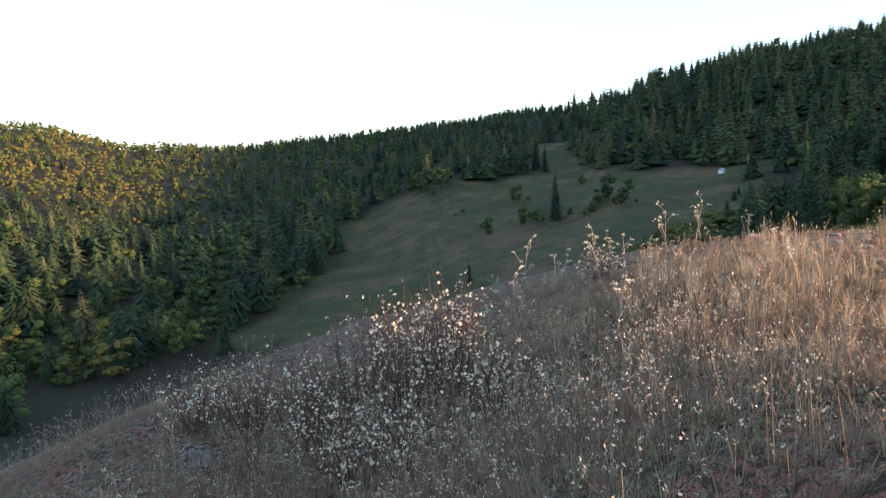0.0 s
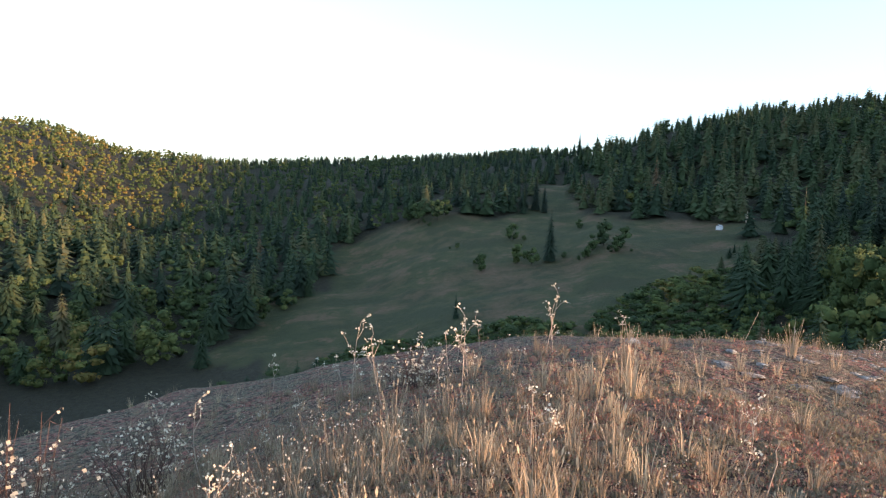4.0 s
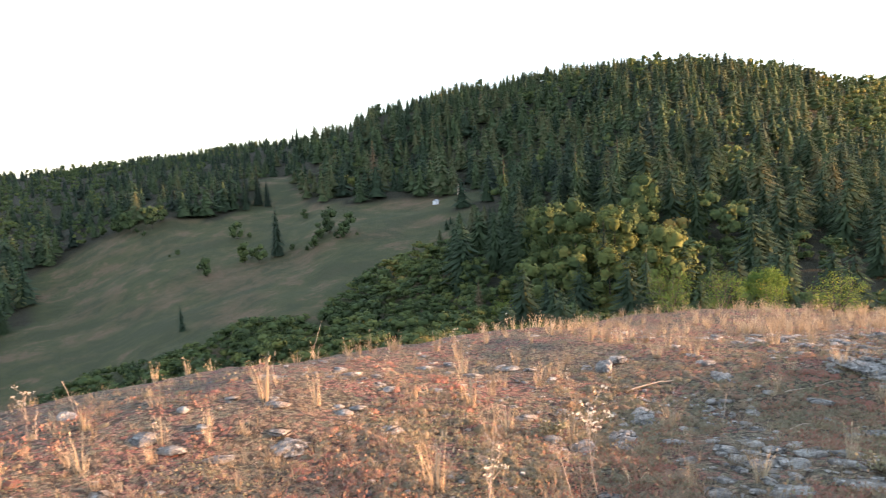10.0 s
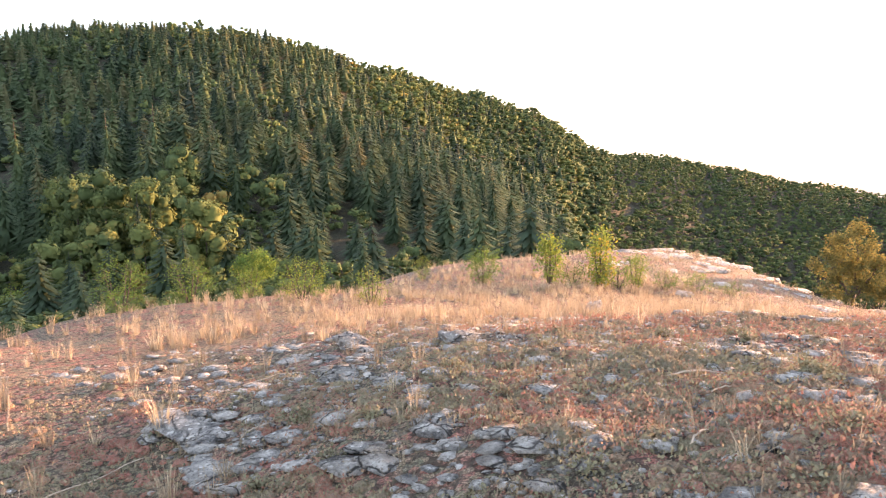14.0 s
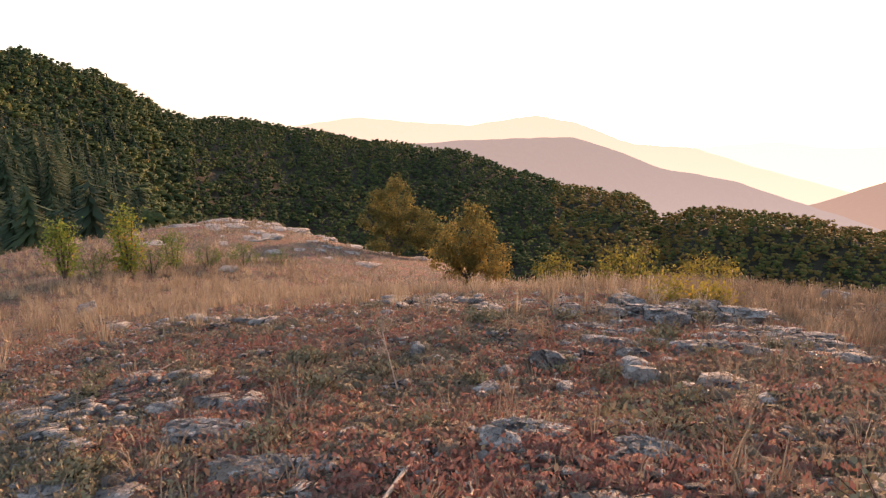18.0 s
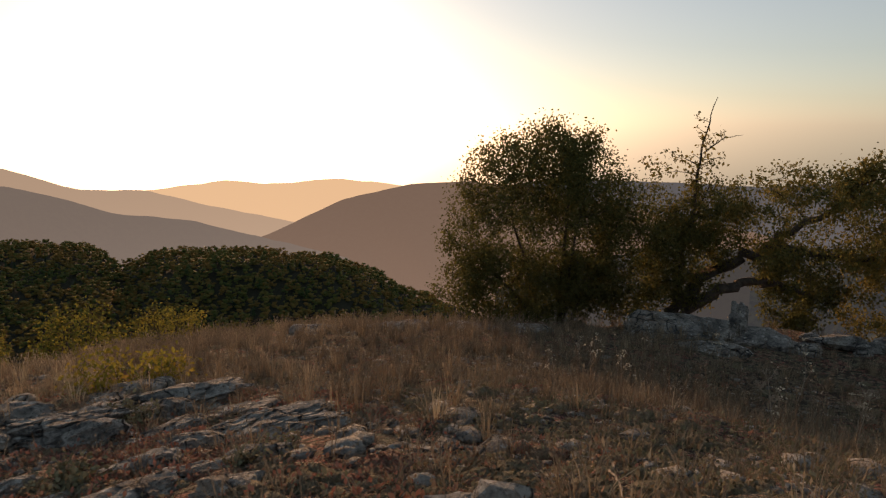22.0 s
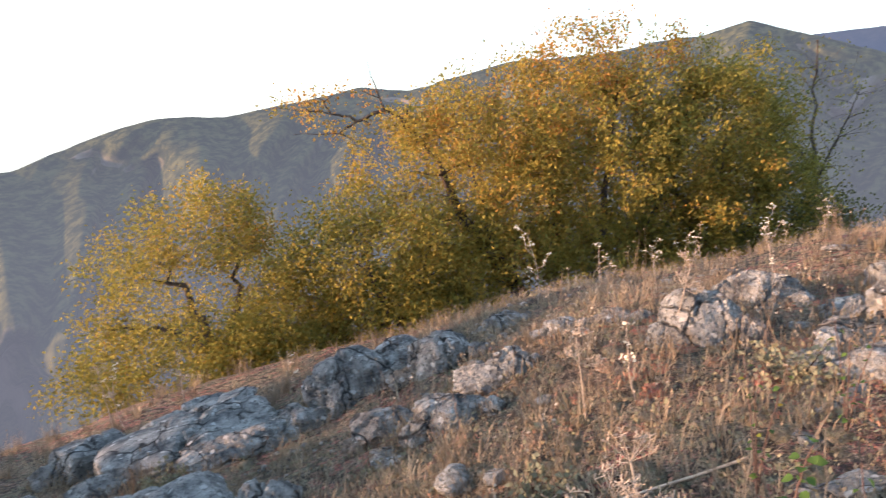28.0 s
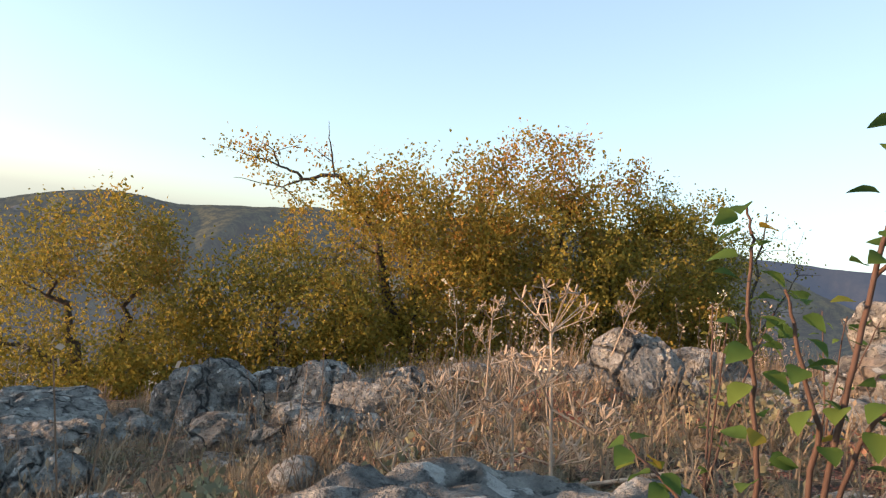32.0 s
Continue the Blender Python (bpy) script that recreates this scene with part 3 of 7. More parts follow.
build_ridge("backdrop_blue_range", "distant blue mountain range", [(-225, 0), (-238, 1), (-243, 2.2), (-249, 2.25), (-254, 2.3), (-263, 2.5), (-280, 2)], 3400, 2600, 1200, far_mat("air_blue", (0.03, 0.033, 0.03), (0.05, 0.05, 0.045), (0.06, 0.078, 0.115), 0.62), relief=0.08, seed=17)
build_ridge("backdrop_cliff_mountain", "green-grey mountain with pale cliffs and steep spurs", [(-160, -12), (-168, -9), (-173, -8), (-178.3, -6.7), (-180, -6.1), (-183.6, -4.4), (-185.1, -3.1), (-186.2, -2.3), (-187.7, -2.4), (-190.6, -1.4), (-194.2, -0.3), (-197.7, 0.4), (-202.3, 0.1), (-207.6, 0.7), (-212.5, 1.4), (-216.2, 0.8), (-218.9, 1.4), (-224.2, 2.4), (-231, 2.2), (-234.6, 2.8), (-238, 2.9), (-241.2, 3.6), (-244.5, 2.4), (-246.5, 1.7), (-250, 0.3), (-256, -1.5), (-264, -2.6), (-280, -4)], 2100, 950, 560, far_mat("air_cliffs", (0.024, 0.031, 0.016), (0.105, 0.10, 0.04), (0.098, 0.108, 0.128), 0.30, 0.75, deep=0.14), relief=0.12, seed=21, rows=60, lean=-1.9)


# ---- building blocks ----
def part(name, me, parent, label=""):
    """A mesh as one part under a thing or under a part."""
    ob = new(name, me)
    ob.parent = parent
    return tagged(ob, label)


def thing(name, m, label, category, group=""):
    ob = new(name)
    ob.matrix_basis = m
    ob.empty_display_size = 0.1
    return tagged(ob, label, category, group)


def tile(name, protos, where, mat, kind_label, category="plants"):
    """Many plants as one uncountable object. where: rows of x, y, z, width scale, height scale, turn, prototype, tone."""
    vs, fs, ts, off = [], [], [], 0
    where = np.asarray(where, float)
    for k, (pv, pf, pt) in enumerate(protos):
        w = where[where[:, 6].astype(int) == k]
        if not len(w):
            continue
        c, s = np.cos(w[:, 5])[:, None], np.sin(w[:, 5])[:, None]
        x, y, z = pv[:, 0][None] * w[:, 3:4], pv[:, 1][None] * w[:, 3:4], pv[:, 2][None] * w[:, 4:5]
        v = np.stack([x * c - y * s + w[:, 0:1], x * s + y * c + w[:, 1:2], z + w[:, 2:3]], -1).reshape(-1, 3)
        f = (pf[None] + (np.arange(len(w)) * len(pv))[:, None, None]).reshape(-1, pf.shape[1]) + off
        vs.append(v), fs.append(f), ts.append((pt[None] + w[:, 7:8]).ravel())
        off += len(v)
    me = mesh_from(name, np.concatenate(vs), np.concatenate(fs), mat, False, np.concatenate(ts))
    return tagged(new(name, me), kind_label, category, kind="stuff")


def conifer(seed, tiers, fronds, wide=0.17):
    """Needle crown of height 1: a dense inner cone under overlapping drooping boughs."""
    g = np.random.default_rng(seed)
    v, f = [], []
    for z0, z1, r0 in ((0.05, 0.42, 0.6), (0.3, 0.78, 0.34)):
        b, n = len(v), 7
        for j in range(n):
            a = 2 * np.pi * j / n
            q = wide * r0 * g.uniform(0.85, 1.1)
            v += [(q * math.cos(a), q * math.sin(a), z0 + g.uniform(-0.03, 0.03)), (0.012 * math.cos(a), 0.012 * math.sin(a), z1)]
        f += [(b + 2 * j, b + 2 * ((j + 1) % n), b + 2 * ((j + 1) % n) + 1, b + 2 * j + 1) for j in range(n)]
    lump = g.uniform(0.75, 1.2, 7)
    for k in range(tiers):
        s = k / (tiers - 1)
        z = 0.06 + 0.90 * s + g.uniform(-0.012, 0.012)
        reach = wide * ((1 - s) ** 0.64 * min(1.0, 0.8 + 1.2 * s)) * g.uniform(0.75, 1.15) + 0.006
        n = max(4, int(fronds * (0.35 + 0.65 * (1 - s))))
        turn = g.uniform(0, 6.28)
        for j in range(n):
            a = turn + 2 * np.pi * (j + g.uniform(-0.35, 0.35)) / n
            r = reach * g.uniform(0.72, 1.18) * lump[int(a / 0.9) % 7] ** 0.5
            w, dz = min(0.5, 2.1 / n), z + g.uniform(-0.016, 0.016)
            b, m = len(v), r * 0.62
            v += [(r * 0.10 * math.cos(a), r * 0.10 * math.sin(a), dz + 0.30 * r), (m * math.cos(a - w), m * math.sin(a - w), dz - 0.02 * r), (r * math.cos(a), r * math.sin(a), dz - 0.20 * r), (m * math.cos(a + w), m * math.sin(a + w), dz - 0.02 * r)]
            f.append((b, b + 1, b + 2, b + 3))
    b = len(v)
    v += [(-0.005, 0, 0.92), (0.005, 0, 0.92), (0.001, 0.002, 1.0), (-0.001, 0, 1.0)]
    f.append((b, b + 1, b + 2, b + 3))
    return np.array(v), np.array(f), g.uniform(-0.04, 0.04, len(v))


def lump(c, r, g, fine):
    """A rounded core that closes a clump of leaves."""
    if fine:
        k = (-1, 0, 1)
        pts = [(a, b, d) for a in k for b in k for d in k if (a, b, d) != (0, 0, 0)]
        at = {p: i for i, p in enumerate(pts)}
        f = []
        for ax in range(3):
            for s in (-1, 1):
                for i in (-1, 0):
                    for j in (-1, 0):
                        q = [(i, j), (i + 1, j), (i + 1, j + 1), (i, j + 1)]
                        f.append([at[tuple(np.insert(np.array(p), ax, s))] for p in q])
        v = np.array(pts, float)
        v *= (r * 0.66 * g.uniform(0.7, 1.2, len(v)) / np.linalg.norm(v, axis=1))[:, None]
        return v + c, np.array(f)
    v = np.array([(a, b, d) for a in (-1, 1) for b in (-1, 1) for d in (-1, 1)], float) * 0.42 * r * g.uniform(0.8, 1.2, (8, 1)) + c
    return v, np.array([(0, 1, 3, 2), (4, 6, 7, 5), (0, 4, 5, 1), (2, 3, 7, 6), (0, 2, 6, 4), (1, 5, 7, 3)])


def leaf_blob(seed, blobs, cards, size, low=0.12, round_=0.36, squash=1.0, fine=True):
    """Broadleaf crown of height 1: clumps of leafy sprays with gaps."""
    g = np.random.default_rng(seed)
    v, f, t = [], [], []
    for _ in range(blobs):
        d = g.normal(size=3)
        d /= np.linalg.norm(d)
        q = d * g.uniform(0.35, 1.0) ** 0.5
        cx, cy, cz = q[0] * round_ * 0.72, q[1] * round_ * 0.72, low + (1 - low) * (0.5 + 0.40 * q[2] * squash)
        br = round_ * g.uniform(0.30, 0.52)
        tone = g.uniform(-0.12, 0.12)
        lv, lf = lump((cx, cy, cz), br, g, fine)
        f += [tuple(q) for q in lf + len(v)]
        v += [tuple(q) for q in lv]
        # shade inside the clump is put into the core's lower tone
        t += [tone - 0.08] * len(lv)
        for _ in range(cards):
            n = g.normal(size=3)
            n /= np.linalg.norm(n)
            n[2] = abs(n[2]) * 0.75 + 0.25 * n[2]
            p = np.array([cx, cy, cz]) + n * br * g.uniform(0.55, 1.15)
            u = np.cross(n, g.normal(size=3))
            u /= np.linalg.norm(u) + 1e-9
            w = np.cross(n, u)
            s = size * g.uniform(0.6, 1.3)
            b = len(v)
            v += [p - u * s, p - w * s * 0.7 - n * s * 0.25, p + u * s, p + w * s * 0.7 - n * s * 0.25]
            f.append((b, b + 1, b + 2, b + 3))
            t += [tone] * 4
    return np.array(v), np.array(f), np.array(t)


def tube(path, radii, sides=6):
    """Vertices and faces of a tapered tube along points."""
    path, v, f = np.asarray(path, float), [], []
    for i, (p, r) in enumerate(zip(path, radii)):
        d = path[min(i + 1, len(path) - 1)] - path[max(i - 1, 0)]
        d /= np.linalg.norm(d) + 1e-9
        u = np.cross(d, (0.31, 0.17, 0.93) if abs(d[2]) < 0.9 else (1, 0, 0))
        u /= np.linalg.norm(u) + 1e-9
        w = np.cross(d, u)
        a = np.linspace(0, 2 * np.pi, sides, endpoint=False)
        v.append(p + r * (np.cos(a)[:, None] * u + np.sin(a)[:, None] * w))
        if i:
            for k in range(sides):
                f.append(((i - 1) * sides + k, (i - 1) * sides + (k + 1) % sides, i * sides + (k + 1) % sides, i * sides + k))
    return np.concatenate(v), np.array(f)


def join_tubes(list_of):
    vs, fs, off = [], [], 0
    for path, radii, sides in list_of:
        v, f = tube(path, radii, sides)
        vs.append(v), fs.append(f + off)
        off += len(v)
    return np.concatenate(vs), np.concatenate(fs)


def leaves_on(g, twigs, count, size, droop=0.5, near=0.10, tone=0.0, tone_var=0.2):
    """Folded pointed leaves scattered along twigs."""
    tw = np.array(twigs)
    k = g.integers(0, len(tw), count)
    s = g.uniform(0.0, 1.0, count) ** 0.6 * (tw.shape[1] - 1)
    i = np.minimum(s.astype(int), tw.shape[1] - 2)
    fr = (s - i)[:, None]
    base = tw[k, i] * (1 - fr) + tw[k, i + 1] * fr + g.normal(size=(count, 3)) * near
    d = g.normal(size=(count, 3))
    d[:, 2] -= droop
    d /= np.linalg.norm(d, axis=1)[:, None]
    side = np.cross(d, g.normal(size=(count, 3)))
    side /= np.linalg.norm(side, axis=1)[:, None]
    nrm = np.cross(d, side)
    ln = size * g.uniform(0.6, 1.25, count)[:, None]
    w = ln * 0.30
    v = np.stack([base, base + d * ln * 0.5 + side * w + nrm * w * 0.35, base + d * ln, base + d * ln * 0.5 - side * w + nrm * w * 0.35], 1).reshape(-1, 3)
    f = np.arange(count * 4).reshape(-1, 4)
    per = (np.asarray(tone_var)[k] if np.ndim(tone_var) else np.random.default_rng(int(count)).uniform(-tone_var, tone_var, len(tw))[k]) + tone
    return v, f, np.repeat(per, 4)


def leafy_tree(name, label, category, x, y, yaw, stems, masses, seed, twigs, leaves, size, mat, tone=0.3, droop=0.5, near=0.13, group="", sink=0.1, twig_r=0.012, bare=0, big=1.0):
    """A close tree or shrub. stems: rows of points with a start radius; masses: ellipsoids that the crown fills
    (across, along, up, three radii, share, tone); twigs grow from the nearest limb into them and carry single leaves."""
    g = np.random.default_rng(seed)
    root = thing(name, pose(x, y, ground_z(x, y) - sink, 0, 0, yaw) @ Matrix.Diagonal((big, big, big, 1)), label, category, group)
    nodes, rads = [], []
    for pts, r in stems:
        pts = np.array(pts, float)
        fine = np.linspace(0, len(pts) - 1, 4 * len(pts))
        p = np.column_stack([np.interp(fine, np.arange(len(pts)), pts[:, c]) for c in range(3)]) + g.normal(size=(len(fine), 3)) * r * 0.35
        p[0] = pts[0]
        rr = r * (1 - 0.86 * np.linspace(0, 1, len(fine)))
        v, f = tube(p, rr, 8)
        part("trunk", mesh_from("trunk", v, f, M_BARK, True), root)
        nodes += list(p[2:])
        rads += list(rr[2:])
    share = np.array([m[6] for m in masses], float)
    pick = g.choice(len(masses), twigs, p=share / share.sum())
    aim = []
    for k in pick:
        cx, cy, cz, rx, ry, rz = masses[k][:6]
        d = g.normal(size=3)
        d *= g.uniform(0.25, 1.0) ** 0.45 / np.linalg.norm(d)
        aim.append((cx + d[0] * rx, cy + d[1] * ry, max(0.12, cz + d[2] * rz)))
    aim = np.array(aim)
    base_d = np.array([min(np.linalg.norm(a - n) for n in nodes[::3]) for a in aim])
    nodes, rads = np.array(nodes), np.array(rads)
    limbs, ends, tones = [], [], []
    for i in np.argsort(base_d):
        a = aim[i]
        dist = np.linalg.norm(nodes - a, axis=1) + 0.7 * np.maximum(0, nodes[:, 2] - a[2] + 0.1) + 0.15 * (rads < 0.006)
        k = int(dist.argmin())
        s = nodes[k]
        mid = (s + a) / 2 + g.normal(size=3) * 0.10 * np.linalg.norm(a - s) + np.array([0, 0, 0.10 * np.linalg.norm(a - s)])
        u = np.linspace(0, 1, 6)[:, None]
        path = s * (1 - u) ** 2 + 2 * mid * u * (1 - u) + a * u * u
        r0 = min(rads[k] * 0.7, twig_r * (0.5 + np.linalg.norm(a - s)))
        rr = np.linspace(r0, max(0.0025, r0 * 0.3), 6)
        limbs.append((path, rr, 4))
        nodes, rads = np.vstack([nodes, path[2:]]), np.concatenate([rads, rr[2:]])
        ends.append(path)
        tones.append(masses[pick[i]][7] + g.normal(0, 0.09))
    v, f = join_tubes(limbs)
    tagged(part("branchwork", mesh_from("branchwork", v, f, M_BARK, True), root), kind="stuff")
    if bare:
        ends, tones = ends[bare:], tones[bare:]
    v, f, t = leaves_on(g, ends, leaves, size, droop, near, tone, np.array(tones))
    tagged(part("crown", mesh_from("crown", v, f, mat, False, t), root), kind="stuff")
    return root


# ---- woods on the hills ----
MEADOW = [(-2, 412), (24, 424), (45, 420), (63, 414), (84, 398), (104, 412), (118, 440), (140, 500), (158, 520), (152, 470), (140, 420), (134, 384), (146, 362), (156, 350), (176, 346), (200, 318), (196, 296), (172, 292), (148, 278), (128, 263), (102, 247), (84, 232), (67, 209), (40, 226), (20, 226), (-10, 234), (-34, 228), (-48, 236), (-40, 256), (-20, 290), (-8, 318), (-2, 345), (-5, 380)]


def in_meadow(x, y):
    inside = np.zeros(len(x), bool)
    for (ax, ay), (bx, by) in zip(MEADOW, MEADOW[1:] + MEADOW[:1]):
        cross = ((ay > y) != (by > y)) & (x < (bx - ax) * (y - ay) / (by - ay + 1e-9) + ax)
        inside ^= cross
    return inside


def bearings(x, y):
    return np.degrees(np.arctan2(-(x - KX), y - KY)), np.hypot(x - KX, y - KY)


def scatter(step, r0, r1, seed):
    g = np.random.default_rng(seed)
    n = int(2 * r1 / step)
    i, j = np.meshgrid(np.arange(n), np.arange(n), indexing="ij")
    x = KX - r1 + (i.ravel() + g.uniform(0, 1, n * n)) * step
    y = KY - r1 + (j.ravel() + g.uniform(0, 1, n * n)) * step
    az, r = bearings(x, y)
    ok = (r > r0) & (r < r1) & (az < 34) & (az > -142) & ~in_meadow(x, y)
    return x[ok], y[ok], az[ok], r[ok], g


# bearing and angle of the line of sight over the thickets to the meadow's lower rim
OVERLOOK = np.array([(-50, -4.0), (-40, -3.6), (-33, -3.2), (-29.5, -3.0), (-28.2, -3.9), (-26.7, -5.0), (-24.9, -6.0), (-21.2, -7.5), (-18.8, -9.1), (-16.8, -10.6), (-11.5, -10.3), (-7.9, -11.6), (-4.4, -12.4), (-1.1, -12.6), (2.1, -13.5), (8, -14.6), (14.5, -16.2), (20, -17), (26, -19)])


def grown(az, r, z, h, back):
    """Heights cut to what grows below the line of sight on the near bank."""
    lim = r * np.tan(np.radians(np.interp(az, OVERLOOK[:, 0], OVERLOOK[:, 1]))) + 2.3 - z
    bank = (r < back) & (az > -50) & (az < 27)
    lim = np.where((az < -33) & (az > -50), r * math.tan(math.radians(-6.3)) + 2.5 - z, lim)
    return np.where(bank, np.minimum(h, lim), h)


def forest_rows(step, r0, r1, seed):
    x, y, az, r, g = scatter(step, r0, r1, seed)
    z = height(x, y, False)
    n = len(x)
    # conifers on the shady slopes, broadleaved trees on the crown of the hill, on the sunny far hill and towards the south-west
    p = np.full(n, 0.90)
    p = np.where((az < -43) & (r > 600), 0.42, p)
    p = np.where((az < -56) & (r > 480), 0.45, p)
    p = np.where(az < -72, 0.12, p)
    p = np.where(az < -100, 0.04, p)
    p = np.where((az > -4) & (r > 430), 0.62, p)
    p = np.where((az > 3) & (r <= 430), 0.86, p)
    p = np.where((az > 13) & (r > 540), 0.14, p)
    p = np.where((r < 200) & (az > -62), 0.22, p)
    p = np.where((r < 262) & (az > -28) & (az < 3), 0.03, p)
    p = np.where((r < 205) & (az >= 3), 0.4, p)
    p = np.where((az > 11) & (r < 335), 0.28, p)
    glade = (r < 235) & (az < -34) & (az > -50)
    p = np.where(glade, 0.25, p)
    patch = vnoise(x / 45, y / 45, 31)
    con = g.uniform(size=n) < p + 0.22 * patch
    # open ground between the knoll and the woods
    clear = ((az < -52) & (r < 95 + 20 * patch)) | ((az > -52) & (r < 98)) | ((az < -90) & (r < 150)) | ((az < -126) & (r < 330)) | ((az > 20) & (r < 205))
    # the far sides of the ridges stay bare
    ridge = np.interp(-az, HILL_ROWS[:, 0], HILL_ROWS[:, 5])
    keep = ~clear & (r < ridge + 60)
    h = np.where(con, np.where(r < 600, g.uniform(13, 23, n), g.uniform(10, 18, n)), g.uniform(9, 15, n))
    h = np.where((az > -18.5) & (r > 430), h * 0.72, h)
    h = np.where(r < 200, np.where(con, g.uniform(10, 19, n), g.uniform(4, 9, n)), h)
    h = np.where((r < 262) & (az > -28) & (az < 3), g.uniform(3.5, 8, n), h)
    h = np.where(glade & ~con & (r > 170), g.uniform(10, 16, n), h)
    h = np.where(az < -76, np.where(con, h * 0.5, 5 + 0.25 * h), h)
    h = grown(az, r, z, h, np.where((az < 3) & (az > -33), 330, np.where(az >= 3, 235, 185)))
    keep &= h > 2.2
    # sunlight on the big hill's upper slope is put into its conifers' tone
    tone_c = np.clip(0.34 + np.where(az > 2, 0.05, 0) + np.where((az < -18) & (az > -60) & (r > 380), 0.13, 0) + 0.18 * patch + g.normal(0, 0.20, n), 0.0, 0.62) + np.where(g.uniform(size=n) < 0.008, 0.15, 0)
    # far hill's sunlight and south-western haze are put into the broadleaf tone
    tone_b = np.clip(0.30 - np.where((az < -70) & (az > -98), 0.05, 0) + np.where(az < -104, 0.4, 0) + 0.16 * patch + np.where(glade, 0.14, 0) + g.normal(0, 0.12, n) + np.where((az > 11) & (r > 480), 0.22, 0) + np.where((az > 11) & (r < 335), 0.1, 0) + np.where((az < -42) & (az > -66) & (r > 520), 0.12, 0), 0, 1)
    low_edge = (r < 262) & (az > -28) & (az < 3)
    wide_b = np.where(low_edge, 1.5, np.where((az < -58) & (r > 300), 1.4, np.where(az < -72, 1.3, 1.05)))
    rows = np.column_stack([x, y, z - 0.4, np.where(con, h * g.uniform(1.05, 1.5, n), h * g.uniform(0.9, 1.3, n) * wide_b), h, g.uniform(0, 6.28, n), g.integers(0, 4, n), np.where(con, tone_c, tone_b)])
    return rows[keep & con], rows[keep & ~con]


def build_forest():
    near_c, near_b = forest_rows(10.2, 95, 330, 5)
    far_c, far_b = forest_rows(11.2, 330, 1080, 6)
    # the south-western slopes are closed broadleaf wood
    more = forest_rows(9.8, 290, 1080, 16)[1]
    far_b = np.vstack([far_b, more[bearings(more[:, 0], more[:, 1])[0] < -58]])
    cp, cl = [conifer(50 + k, 24, 17, (0.25, 0.29, 0.22, 0.27)[k]) for k in range(4)], [conifer(60 + k, 11, 8, (0.29, 0.33, 0.25, 0.31)[k]) for k in range(4)]
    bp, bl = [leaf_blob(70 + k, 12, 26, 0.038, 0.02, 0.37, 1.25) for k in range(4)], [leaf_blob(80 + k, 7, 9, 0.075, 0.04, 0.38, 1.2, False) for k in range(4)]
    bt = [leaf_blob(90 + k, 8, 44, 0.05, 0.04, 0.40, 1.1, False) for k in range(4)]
    tall = [np.argsort(np.hypot(w[:, 0] - KX, w[:, 1] - KY)) for w in (near_c, near_b)]
    for proto, rows, order, count, mat, name, label, cat in ((cp, near_c, tall[0], 150, M_SPRUCE, "spruce", "dark green spruce at the edge of the wood", "conifer"), (bp, near_b, tall[1], 130, M_BROAD, "broadleaf_tree", "bushy green broadleaf tree on the valley slope", "tree")):
        made = []
        for k, (v, f, t) in enumerate(proto):
            root = thing(name, pose(0, 0, -900), label, cat, "trees of the near wood edge")
            tv, tf = tube([(0, 0, -0.03), (0.004, 0, 0.3), (0, 0.003, 0.7)], (0.014, 0.011, 0.006), 6)
            part("trunk", mesh_from("trunk", tv, tf, M_BARK, True), root)
            part("crown", mesh_from("crown", v, f, mat, False, t + 0.34), root)
            made.append(root)
        for n, i in enumerate(order[:count]):
            w = rows[i]
            m = Matrix.Translation(w[:3]) @ Matrix.Rotation(w[5], 4, "Z") @ Matrix.Diagonal((w[3], w[3], w[4], 1))
            if n < 4:
                made[n].matrix_basis = m
            else:
                copy_thing(made[int(w[6])], m).scale = (w[3], w[3], w[4])
    # thickets along the meadow's lower rim and under the bright broadleaf wood
    x, y, az, r, g = scatter(5.2, 100, 262, 8)
    ok = ((az > -30) & (az < 4)) | ((az > -52) & (az <= -30) & (r < 215))
    x, y, az, r = x[ok], y[ok], az[ok], r[ok]
    z = height(x, y, False)
    h = grown(az, r, z, g.uniform(3.0, 7.0, len(x)), 262)
    ok = h > 1.2
    x, y, z, h, n = x[ok], y[ok], z[ok], h[ok], int(ok.sum())
    tile("thicket", bt, np.column_stack([x, y, z - 0.4, h * g.uniform(1.1, 1.7, n), h, g.uniform(0, 6.28, n), g.integers(0, 4, n), np.clip(g.normal(0.26, 0.14, n), 0, 0.6)]), M_BROAD, "dense dark green thicket below the meadow", "bushes")
    rest = [np.delete(w, o[:c], 0) for w, o, c in ((near_c, tall[0], 150), (near_b, tall[1], 130))]
    tile("spruce_wood", cp, rest[0], M_SPRUCE, "dense dark spruce wood on the hill slope", "forest")
    tile("broadleaf_wood", bp, rest[1], M_BROAD, "green and yellowing broadleaf wood in the valley", "forest")
    tile("far_spruce_wood", cl, far_c, M_SPRUCE, "far spruce wood up to the skyline", "forest")
    tile("far_broadleaf_wood", bl, far_b, M_BROAD, "far broadleaf wood, yellowing, with sunlight and haze in its tones", "forest")


def forest_floor():
    """Dark litter under the woods, grass on the open land."""
    me = bpy.data.objects["ground"].data
    co = np.empty(len(me.vertices) * 3)
    me.vertices.foreach_get("co", co)
    x, y = co[0::3], co[1::3]
    az, r = bearings(x, y)
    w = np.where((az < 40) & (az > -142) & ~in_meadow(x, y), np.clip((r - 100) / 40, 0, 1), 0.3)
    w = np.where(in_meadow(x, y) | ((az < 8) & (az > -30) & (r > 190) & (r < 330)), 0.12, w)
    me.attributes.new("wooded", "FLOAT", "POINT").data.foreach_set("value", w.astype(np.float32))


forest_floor()
